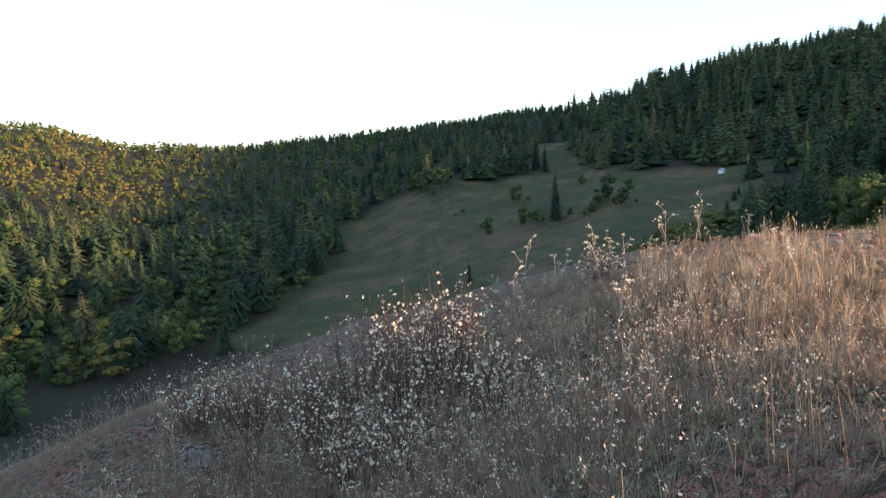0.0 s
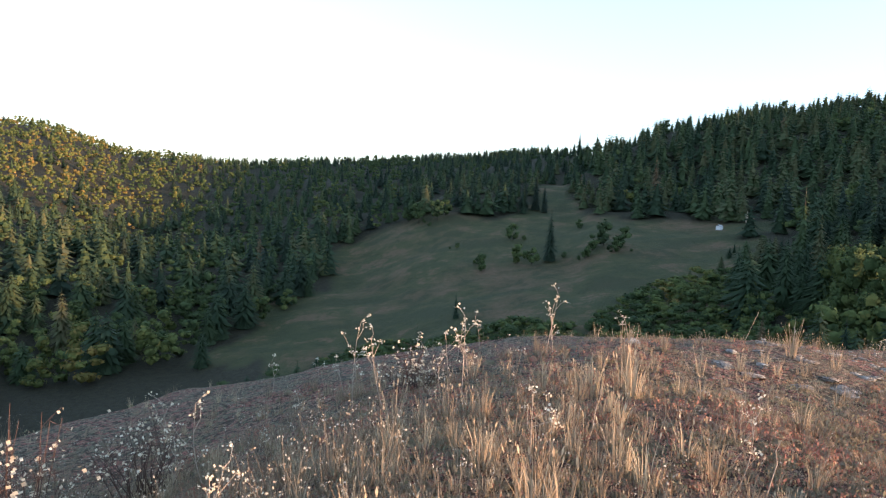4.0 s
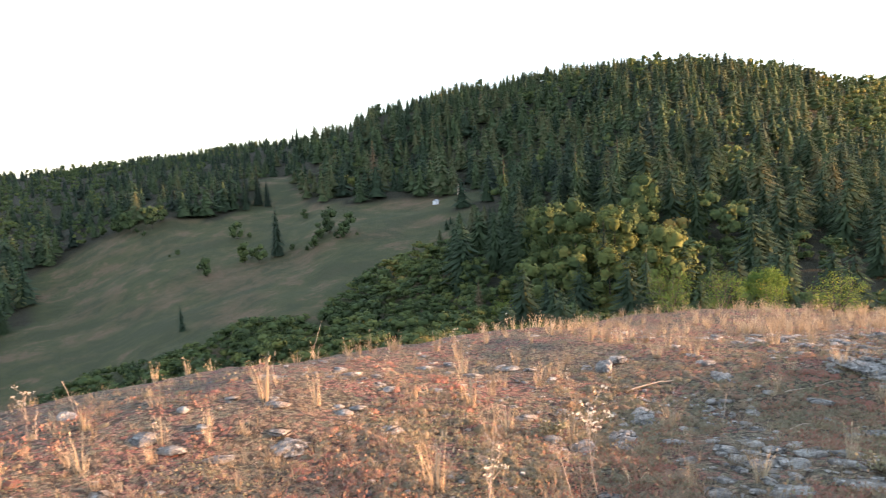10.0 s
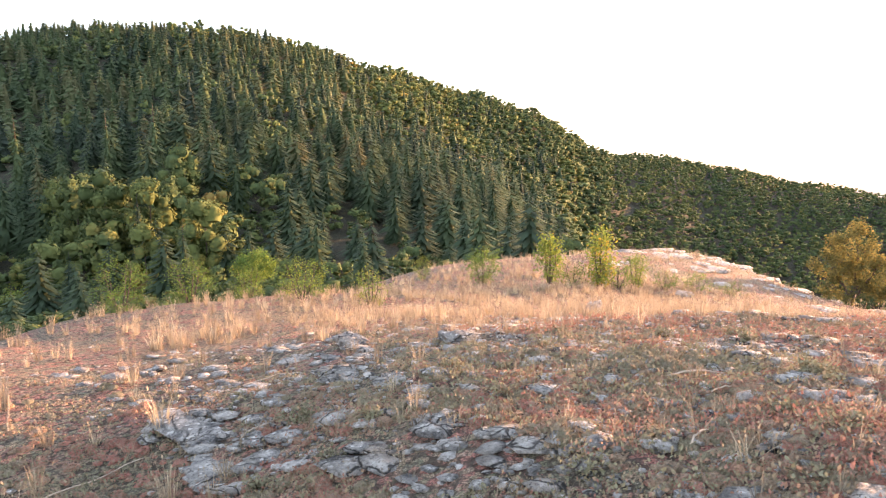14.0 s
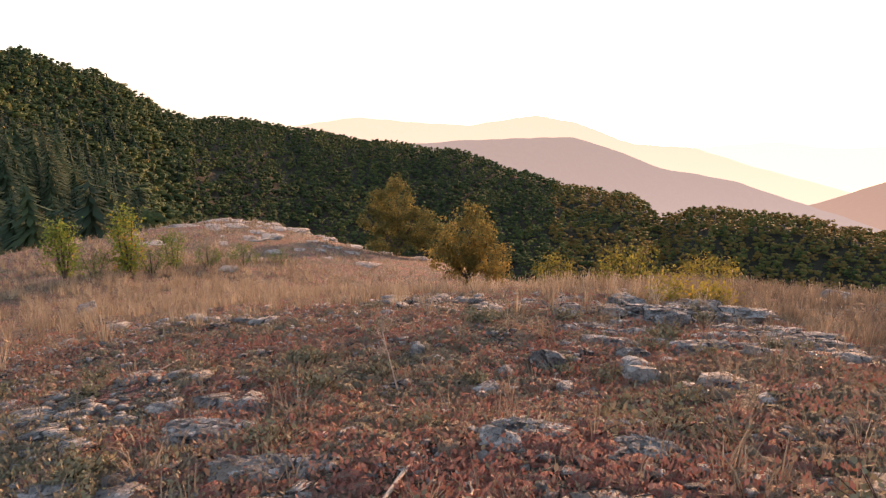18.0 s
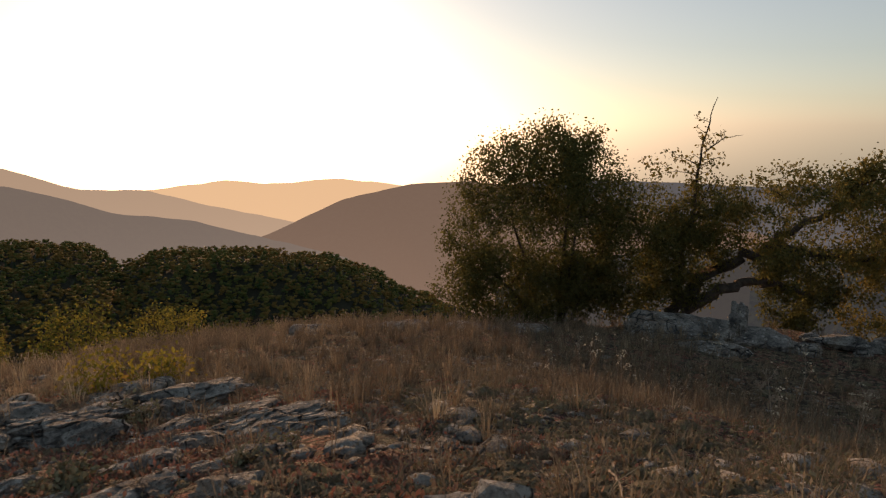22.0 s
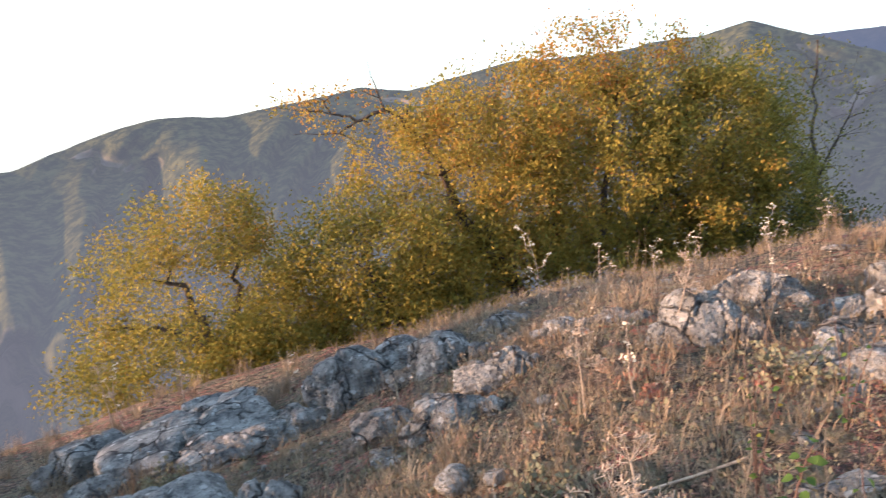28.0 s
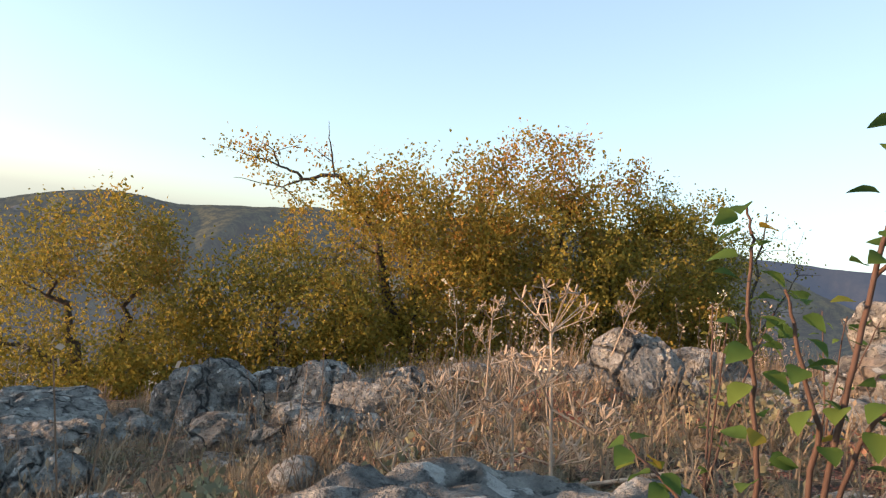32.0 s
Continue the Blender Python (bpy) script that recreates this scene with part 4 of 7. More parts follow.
build_forest()


# ---- single trees and shrubs in the meadow and on the knoll ----
def landmark_trees():
    # evening sun on the lone spruces is put into their lighter tone
    sets = [("spruce", "tall lone spruce standing above the wood edge", 150.3, 221.9, 32, 0.58), ("spruce", "tall lone spruce standing above the wood edge", 171.2, 207.1, 28, 0.6), ("spruce", "tall lone spruce standing above the wood edge", 175.6, 190.5, 31, 0.62),
            ("spruce", "slender green spruce before the broadleaf wood", 123.7, 140.1, 21.6, 0.34), ("spruce", "small green spruce before the broadleaf wood", 110.1, 112.3, 17.3, 0.46), ("spruce", "small dark spruce before the broadleaf wood", 103.1, 136.9, 13.3, 0.3), ("spruce", "small green spruce in the thicket", 129.1, 220.6, 12, 0.4),
            ("dead_spruce", "browned dead spruce in the dark wood", 175.4, 392.3, 30, 0.97), ("spruce", "dark spruce in the meadow", 89.3, 303.1, 22.5, 0.2), ("dead_spruce", "small rust-red dead spruce at the wood edge", 97.7, 157.9, 10, 0.95),
            ("spruce", "dark spruce on the meadow's rim", 113.9, 418.1, 24, 0.2), ("spruce", "dark spruce on the meadow's rim", 107.9, 421.7, 22, 0.24), ("spruce", "dark spruce on the meadow's rim", 100.6, 427.4, 20, 0.2), ("spruce", "dark spruce on the meadow's rim", 94.6, 432.7, 17, 0.26), ("spruce", "dark spruce on the meadow's rim", 104.0, 408.0, 18, 0.2), ("spruce", "dark spruce on the meadow's rim", 117.0, 411.0, 17, 0.22),
            ("spruce", "tall spire-topped spruce on the skyline", 190.9, 572.9, 27, 0.2), ("spruce", "small dark spruce below the meadow", 38.0, 236.0, 9, 0.3)]
    for k, (name, label, x, y, h, tone) in enumerate(sets):
        v, f, t = conifer(300 + k, 26, 15, 0.15 if "slender" in label or "lone" in label else 0.2)
        root = thing(name, Matrix.Translation((x, y, ground_z(x, y) - 0.5)) @ Matrix.Diagonal((h, h, h, 1)), label, "conifer")
        tv, tf = tube([(0, 0, -0.02), (0.003, 0, 0.4), (0, 0, 0.97)], (0.016, 0.011, 0.002), 6)
        part("trunk", mesh_from("trunk", tv, tf, M_BARK, True), root)
        part("crown", mesh_from("crown", v, f, M_SPRUCE, False, t + tone - 0.1), root)
    # the bright broadleaved trees over the knoll's rim
    for k, (x, y, h, tone) in enumerate([(125.8, 163.7, 23.5, 0.36), (124.7, 152.1, 23.5, 0.42), (129.1, 142.1, 22.5, 0.34), (155.2, 159.1, 22, 0.36), (123.9, 119.9, 21, 0.42), (142.5, 150.4, 19, 0.38), (131.0, 178.4, 19, 0.4), (133, 128, 17, 0.36), (117, 131, 16, 0.46), (140, 172, 17, 0.42)]):
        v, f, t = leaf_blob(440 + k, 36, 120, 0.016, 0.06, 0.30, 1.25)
        root = thing("broadleaf_tree", Matrix.Translation((x, y, ground_z(x, y) - 0.5)) @ Matrix.Rotation(k * 1.3, 4, "Z") @ Matrix.Diagonal((h * 0.95, h * 0.95, h, 1)), "tall yellow-green broadleaf tree at the hill's foot", "tree", "bright trees at the hill's foot")
        tv, tf = tube([(0, 0, -0.02), (0.004, 0, 0.3), (0, 0, 0.75)], (0.02, 0.014, 0.004), 6)
        part("trunk", mesh_from("trunk", tv, tf, M_BARK, True), root)
        part("crown", mesh_from("crown", v, f, M_BROAD, False, t + tone), root)
    bushes = [(44.1, 409.1, 13, 0.15), (53.9, 402.6, 13, 0.12), (39.3, 419.7, 11, 0.2), (59, 408, 10, 0.15), (84.4, 350.6, 10, 0.3), (76.4, 308, 10, 0.36), (80.8, 301, 9.5, 0.34), (100.9, 291.4, 6.5, 0.15), (111.4, 298.4, 12.5, 0.08), (117.4, 293.5, 9.5, 0.12), (106, 297, 8, 0.12), (60.5, 305.8, 8.5, 0.28), (121.7, 361.9, 5.5, 0.25), (55.9, 344.3, 3.5, 0.2), (113, 287, 7, 0.2)]
    g = np.random.default_rng(66)
    bushes = bushes + [(x + g.normal(0, 5), y + g.normal(0, 5), h * g.uniform(0.25, 0.5), tone) for x, y, h, tone in bushes]
    for k, (x, y, h, tone) in enumerate(bushes):
        v, f, t = leaf_blob(400 + k, 13, 24, 0.05, 0.02, 0.42)
        root = thing("meadow_bush", Matrix.Translation((x, y, ground_z(x, y) - 0.3)) @ Matrix.Diagonal((h, h, h * 0.95, 1)), "dense dark bush in the sloping meadow", "bush", "bushes in the meadow")
        tv, tf = tube([(0, 0, -0.02), (0.01, 0, 0.3)], (0.02, 0.012), 6)
        part("stem", mesh_from("stem", tv, tf, M_BARK, True), root)
        part("crown", mesh_from("crown", v, f, M_BROAD, True, t + tone), root)


landmark_trees()


def knoll_trees():
    # across = to the right of the line of sight from the knoll's top, along = away from it
    leafy_tree("maple_tree", "rounded autumn tree turning rusty at the slope's edge", "tree", 36.2, -0.6, -97, [([(0, 0, 0), (0.1, 0, 0.8), (0.1, 0.1, 2.2)], 0.11), ([(0.1, 0, 0.3), (0.6, 0, 1.2), (0.9, 0.2, 2.0)], 0.07), ([(0, 0, 0.3), (-0.5, 0.2, 1.0), (-0.8, 0, 1.9)], 0.07)],
               [(0, 0, 2.0, 1.2, 1.2, 1.15, 0.8, 0.05), (-0.6, 0, 1.4, 0.9, 0.9, 0.9, 0.5, 0.15), (0.8, 0, 1.15, 1.0, 0.9, 0.8, 0.6, 0.2), (0.2, 0, 2.9, 0.5, 0.5, 0.45, 0.15, 0.0), (0.4, 0, 0.5, 1.5, 1.2, 0.4, 0.3, 0.2)], 11, 300, 11000, 0.10, M_DARKLEAF, tone=0.42, near=0.10)
    leafy_tree("maple_tree", "wide yellow-green tree behind the stony rise", "tree", 50.5, 1.6, -92, [([(0, 0, 0), (0.1, 0, 1.2), (0.1, 0.1, 3.2)], 0.15), ([(0.1, 0, 0.6), (0.8, 0, 1.8), (1.2, 0.2, 2.8)], 0.09), ([(0, 0, 0.5), (-0.8, 0.2, 1.6), (-1.2, 0, 2.8)], 0.09)],
               [(-0.2, 0, 3.1, 1.35, 1.3, 1.4, 0.8, 0.12), (-1.1, 0, 2.2, 1.1, 1.1, 1.0, 0.5, 0.05), (1.2, 0, 1.9, 1.3, 1.2, 1.1, 0.7, 0.0), (2.1, 0, 1.1, 1.0, 1.0, 0.8, 0.3, -0.05), (0, 0, 4.3, 0.5, 0.5, 0.5, 0.12, 0.25), (0, 0, 1.0, 1.8, 1.4, 0.7, 0.4, -0.05)], 12, 320, 12000, 0.13, M_DARKLEAF, tone=0.3, near=0.13)
    leafy_tree("plum_tree", "dense many-stemmed leafy tree on the rocky edge", "tree", 18.6, -8.75, -148, [([(0.1, 0, 0), (0.2, 0, 1.3), (0.25, 0.1, 2.9)], 0.06), ([(-0.2, 0, 0), (-0.5, 0.1, 1.2), (-0.9, 0, 2.5)], 0.05), ([(0.3, 0.1, 0), (0.8, 0, 1.2), (1.2, 0, 2.2)], 0.05), ([(0, -0.2, 0), (-0.8, -0.3, 0.8), (-1.4, -0.2, 1.5)], 0.045), ([(0.2, -0.2, 0), (0.3, -0.5, 1.2), (0.5, -0.6, 2.3)], 0.045)],
               [(-0.3, 0, 1.85, 1.75, 1.4, 1.75, 1.0, 0.0), (0.0, 0, 2.8, 1.1, 1.0, 1.0, 0.35, 0.05), (1.4, 0.1, 1.45, 0.95, 0.9, 1.35, 0.45, 0.05), (-0.5, 0, 0.75, 1.7, 1.3, 0.75, 0.45, 0.05)], 21, 1050, 84000, 0.057, M_DARKLEAF, tone=0.24, near=0.11, big=0.97)
    leafy_tree("leaning_tree", "old tree with a leaning trunk arching low over rocks", "tree", 16.85, -9.85, -148, [([(-0.1, 0, 0), (0.05, 0, 0.5), (0.45, 0, 1.0), (1.0, 0.1, 1.35), (1.7, 0.1, 1.7), (2.4, 0, 2.2), (2.9, 0, 2.8)], 0.15), ([(0.1, 0, 0.4), (0.55, -0.1, 0.75), (1.1, -0.2, 0.98), (1.7, -0.2, 0.92), (2.3, -0.1, 0.7)], 0.12), ([(1.5, 0.1, 1.6), (2.3, 0.2, 1.35), (3.2, 0.1, 1.35), (4.2, 0, 1.75), (4.7, 0, 1.7)], 0.06), ([(0.05, 0.1, 0.5), (0.1, 0.2, 1.5), (0.5, 0.2, 2.5)], 0.07)],
               [(2.0, 0, 1.95, 1.55, 1.2, 0.95, 1.0, 0.1), (3.0, 0, 2.55, 0.55, 0.6, 0.5, 0.25, 0.2), (3.9, 0, 1.55, 0.95, 0.6, 0.35, 0.3, 0.35), (3.2, 0, 0.75, 0.75, 0.7, 0.75, 0.45, 0.25), (1.9, 0.1, 0.8, 0.6, 0.6, 0.75, 0.5, -0.15), (0.5, 0.1, 2.0, 0.7, 0.6, 0.7, 0.35, 0.1), (0.1, 0.2, 1.25, 0.8, 0.7, 0.9, 0.5, 0.0), (3.6, 0, 2.2, 0.5, 0.5, 0.35, 0.2, 0.25)], 24, 700, 50000, 0.058, M_DARKLEAF, tone=0.3, near=0.085, droop=1.1)
    leafy_tree("dead_snag", "bare dead upright branch with few leaves", "branch", 17.0, -9.9, -148, [([(0.3, 0, 1.6), (0.35, 0, 2.6), (0.45, 0, 3.3), (0.6, 0, 4.0)], 0.035), ([(0.45, 0, 3.1), (0.75, 0, 3.35), (1.05, 0, 3.4)], 0.015)],
               [(0.4, 0, 3.2, 0.55, 0.4, 0.55, 1, 0.3), (-0.3, 0, 3.0, 0.35, 0.3, 0.35, 0.6, 0.2)], 25, 34, 420, 0.07, M_DARKLEAF, tone=0.3, near=0.05, twig_r=0.008)
    leafy_tree("walnut_tree", "small golden autumn tree with a dark forked trunk", "tree", 6.75, -13.0, -219, [([(0, 0, -0.3), (-0.05, 0, 0.7), (-0.45, 0, 1.5), (-0.8, 0, 2.3)], 0.14), ([(-0.05, 0, 0.7), (0.15, 0, 1.5), (0.25, 0.1, 2.5)], 0.09), ([(-0.1, 0, 0.8), (-0.9, 0.2, 1.2), (-1.6, 0, 1.3)], 0.07)],
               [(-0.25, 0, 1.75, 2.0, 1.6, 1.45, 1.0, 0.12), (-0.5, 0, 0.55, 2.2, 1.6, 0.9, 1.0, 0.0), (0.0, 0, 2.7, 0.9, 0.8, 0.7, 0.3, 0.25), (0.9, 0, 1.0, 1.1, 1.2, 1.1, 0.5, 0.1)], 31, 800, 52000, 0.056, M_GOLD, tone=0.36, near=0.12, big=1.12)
    leafy_tree("walnut_tree", "low golden autumn tree between larger ones", "tree", 4.7, -11.3, -219, [([(0, 0, -0.2), (-0.1, 0, 0.8), (-0.4, 0, 1.6)], 0.09), ([(0, 0, 0.4), (0.5, 0, 1.1), (0.7, 0, 1.7)], 0.06)],
               [(0, 0, 1.25, 1.45, 1.1, 1.15, 1.0, 0.1), (0.1, 0, 0.5, 1.6, 1.1, 0.6, 0.7, -0.05)], 32, 520, 32000, 0.054, M_GOLD, tone=0.40, near=0.12, big=1.2)
    leafy_tree("walnut_tree", "large golden-leaved autumn tree with several dark stems", "tree", 2.2, -10.75, -219, [([(0.3, 0, -0.2), (-0.2, 0, 0.9), (-0.8, 0, 1.9), (-1.2, 0, 2.9)], 0.12), ([(-1.1, 0, 2.6), (-1.4, 0, 2.95), (-1.75, 0, 2.85), (-2.05, 0, 2.95), (-2.45, 0, 3.02)], 0.03), ([(-1.75, 0, 2.85), (-2.0, 0, 2.72), (-2.5, 0, 2.75)], 0.014), ([(-1.45, 0, 2.95), (-1.55, 0, 3.3), (-1.6, 0, 3.5)], 0.012), ([(-2.05, 0, 2.95), (-2.15, 0, 3.12), (-2.35, 0, 3.2)], 0.01), ([(0.4, 0.1, 0), (0.4, 0, 1.2), (0.3, 0, 3.0)], 0.08), ([(0.6, 0, 0), (0.9, 0, 1.3), (1.2, 0, 3.2)], 0.08), ([(0.7, 0.1, 0), (1.4, 0, 1.2), (2.0, 0, 2.8)], 0.075), ([(0.2, -0.2, 0), (-0.3, -0.3, 1.2), (-0.6, -0.3, 2.4)], 0.06)],
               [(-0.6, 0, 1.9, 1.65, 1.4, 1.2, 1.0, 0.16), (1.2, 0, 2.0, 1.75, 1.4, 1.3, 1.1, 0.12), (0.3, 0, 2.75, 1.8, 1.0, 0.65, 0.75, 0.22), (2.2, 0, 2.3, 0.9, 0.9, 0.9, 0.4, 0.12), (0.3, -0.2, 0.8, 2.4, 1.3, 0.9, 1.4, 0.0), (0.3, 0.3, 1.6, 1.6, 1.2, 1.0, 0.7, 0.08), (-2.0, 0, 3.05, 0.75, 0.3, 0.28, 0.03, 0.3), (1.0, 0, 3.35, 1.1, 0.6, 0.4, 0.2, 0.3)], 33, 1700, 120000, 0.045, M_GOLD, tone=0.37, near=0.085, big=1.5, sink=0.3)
    leafy_tree("walnut_tree", "greener leafy tree beside the golden one", "tree", -0.35, -8.6, -219, [([(0, 0, 0), (0.1, 0, 1.2), (0.1, 0, 2.8)], 0.08), ([(0.1, 0, 0.1), (0.6, 0, 1.2), (0.9, 0, 2.2)], 0.06), ([(0, 0, 0.1), (-0.5, 0, 1.3), (-0.8, 0, 2.6)], 0.06)],
               [(0, 0, 2.35, 1.4, 1.2, 1.5, 1.1, 0.05), (0.7, 0, 1.3, 1.1, 1.0, 1.15, 0.5, 0.0), (-0.3, 0, 0.7, 1.4, 1.1, 0.7, 0.5, 0.0)], 34, 720, 50000, 0.05, M_GOLD, tone=0.34, near=0.1, big=1.12, sink=0.2)
    leafy_tree("thin_tree", "sparse nearly bare thin grey tree", "tree", -3.0, -8.2, -219, [([(0, 0, -0.4), (0.05, 0, 1.3), (0.0, 0, 2.4), (0.05, 0, 3.6)], 0.06), ([(0.02, 0, 1.5), (0.4, 0, 2.2), (0.7, 0, 2.9)], 0.03), ([(0.02, 0, 1.7), (-0.4, 0, 2.3), (-0.7, 0, 3.0)], 0.03)],
               [(0, 0, 2.6, 0.95, 0.8, 1.1, 1, 0.0)], 35, 150, 900, 0.05, M_GOLD, tone=0.2, near=0.08, big=1.25)
    leafy_tree("young_tree", "slim young tree with a bare pale trunk", "tree", 30.0, 24.5, 0, [([(0, 0, 0), (0.03, 0, 1.2), (0.0, 0, 2.4)], 0.04)], [(0, 0, 2.3, 0.95, 0.9, 0.65, 1, 0.1)], 38, 160, 5000, 0.09, M_FRESH, tone=0.3, near=0.08)
    leafy_tree("hedge_bush", "dense low bush at the foot of the thin tree", "bush", -1.9, -7.9, -219, [([(0, 0, 0), (0.1, 0, 1.0)], 0.04), ([(0, 0, 0), (0.6, 0, 0.9)], 0.03)], [(0.2, 0, 0.7, 1.3, 0.8, 0.8, 1, 0)], 37, 150, 5000, 0.075, M_DARKLEAF, tone=0.3, near=0.14)


knoll_trees()


def shrubs():
    rows = [  # x, y, height, half width, tone, leaves
(20.9, 21.5, 1.6, 0.85, 0.12, 2200), (23.0, 21.0, 1.5, 0.8, 0.14, 1900), (25.2, 20.6, 1.2, 0.7, 0.2, 1300), (23.9, 17.4, 1.3, 0.9, 0.2, 1800), (24.2, 15.2, 1.2, 0.55, 0.25, 900), (34.3, 18.9, 1.1, 0.4, 0.25, 700),
        (32.8, 15.4, 1.5, 0.8, 0.15, 1900), (33.2, 12.8, 2.1, 0.5, 0.35, 1700), (33.0, 11.8, 1.0, 0.7, 0.15, 1200), (33.7, 11.0, 2.3, 0.5, 0.35, 1800), (34.5, 10.5, 1.0, 0.7, 0.18, 1100), (35.4, 10.0, 1.5, 0.55, 0.34, 1300), (36.2, 9.0, 0.9, 0.6, 0.2, 900), (37.2, 7.9, 0.9, 0.75, 0.15, 1000), (39.0, 6.7, 0.7, 0.6, 0.2, 600), (98, 146, 6, 3.2, 0.25, 1500)]
    rows2 = [(40.5, -5.2, 2.1, 1.0, 0.2, 1800), (33.5, -6.0, 2.4, 1.3, 0.2, 2600), (31.5, -8.2, 1.9, 1.4, 0.25, 2400), (30.0, -9.8, 1.3, 1.1, 0.25, 1500), (17.5, -0.9, 0.40, 0.55, 0.3, 1300), (22.5, -3.6, 0.7, 0.6, 0.3, 900), (13.0, -10.3, 0.8, 0.7, 0.35, 1200)]
    for k, (x, y, h, w, tone, n) in enumerate(rows + rows2):
        st = [([(w * 0.1 * math.cos(a), w * 0.1 * math.sin(a), 0), (w * 0.35 * math.cos(a), w * 0.35 * math.sin(a), h * 0.45), (w * 0.5 * math.cos(a), w * 0.5 * math.sin(a), h * 0.85)], 0.018 * h) for a in (0.3, 1.9, 3.4, 5.0)]
        leafy_tree("shrub", "small yellow-green shrub in dry grass", "shrub", x, y, 0, st, [(0, 0, h * 0.5, w, w, h * 0.52, 1, 0)], 500 + k, 60 if n < 1500 else 90, n, 0.045 * max(1, h) if x > 25 else 0.05, M_FRESH if k < len(rows) else M_GOLD, tone=tone + (0.25 if k < len(rows) else 0), near=0.07 * max(1, h), group="shrubs on the knoll", sink=0.04)


shrubs()


# ---- limestone ----
def rock_mesh(seed, detail=3, flat=0.55, crag=0.32, cracks=3, square=4):
    """A weathered boulder of about unit size: faceted, pitted and split by cracks."""
    g = np.random.default_rng(seed)
    bm = bmesh.new()
    bmesh.ops.create_icosphere(bm, subdivisions=detail, radius=0.5)
    v = np.array([p.co[:] for p in bm.verts])
    n = v / np.linalg.norm(v, axis=1)[:, None]
    planes = g.normal(size=(13, 3)) * np.array([1, 1, 0.7])
    planes /= np.linalg.norm(planes, axis=1)[:, None]
    r = 0.5 / ((np.abs(n) ** square).sum(1) ** (1 / square)) * 1.02
    for p in planes:
        d = n @ p
        r = np.where(d > 0.15, np.minimum(r, g.uniform(0.36, 0.50) / np.maximum(d, 0.15)), r)
    o = g.uniform(0, 50, 3)
    nz = np.array([0.8 * noise.noise(Vector(q * 2.1 + o)) + 0.45 * noise.noise(Vector(q * 5.0 + o)) for q in n])
    fine = np.array([0.5 - abs(noise.noise(Vector(q * 6.5 + o))) + 0.5 * (0.5 - abs(noise.noise(Vector(q * 14 + o)))) + 0.3 * noise.noise(Vector(q * 27 + o)) for q in n]) if detail > 3 else 0
    r = r * (1 + crag * (0.6 * nz + 0.5 * fine))
    for _ in range(cracks):
        p = g.normal(size=3)
        p[2] *= 0.35
        p /= np.linalg.norm(p)
        off = g.uniform(-0.3, 0.3)
        wob = np.array([0.10 * noise.noise(Vector(q * 3 + o + 7)) + 0.05 * noise.noise(Vector(q * 9 + o)) for q in n])
        side = (n @ p) - off + wob
        r = r * (1 - 0.20 * np.exp(-(side / 0.032) ** 2) + 0.05 * np.tanh(side / 0.03) * g.choice((-1, 1)))
    v = n * r[:, None]
    v[:, 2] *= flat
    for p, q in zip(bm.verts, v):
        p.co = q
    me = bpy.data.meshes.new("rock")
    bm.to_mesh(me)
    bm.free()
    me.polygons.foreach_set("use_smooth", np.zeros(len(me.polygons), bool))
    me.materials.append(M_ROCK)
    return me


BIG = [rock_mesh(900 + k, 5, 0.72, 0.24, 4) for k in range(6)]
MID = [rock_mesh(920 + k, 4, 0.62, 0.32, 2) for k in range(6)]
SMALL = [rock_mesh(940 + k, 2, 0.6, 0.30, 0) for k in range(6)]
BLOCK = [rock_mesh(970 + k, 5, 0.72, 0.15, 4, 3) for k in range(6)]
PLATE = [rock_mesh(950 + k, 5, 0.72, 0.13, 2, 7) for k in range(5)]
SLAB = [rock_mesh(960 + k, 5, 0.30, 0.30, 6) for k in range(5)]


def rock(kind, k, x, y, sx, sy, sz, turn, lift=0.0, label="grey weathered limestone boulder", name="limestone_boulder", tilt=0.0, group=""):
    ob = new(name, kind[k % len(kind)])
    m = pose(x, y, ground_z(x, y) + lift, tilt, tilt * 0.6, turn) @ Matrix.Diagonal((sx, sy, sz, 1))
    ob.matrix_basis = m
    return tagged(ob, label, "rock", group)


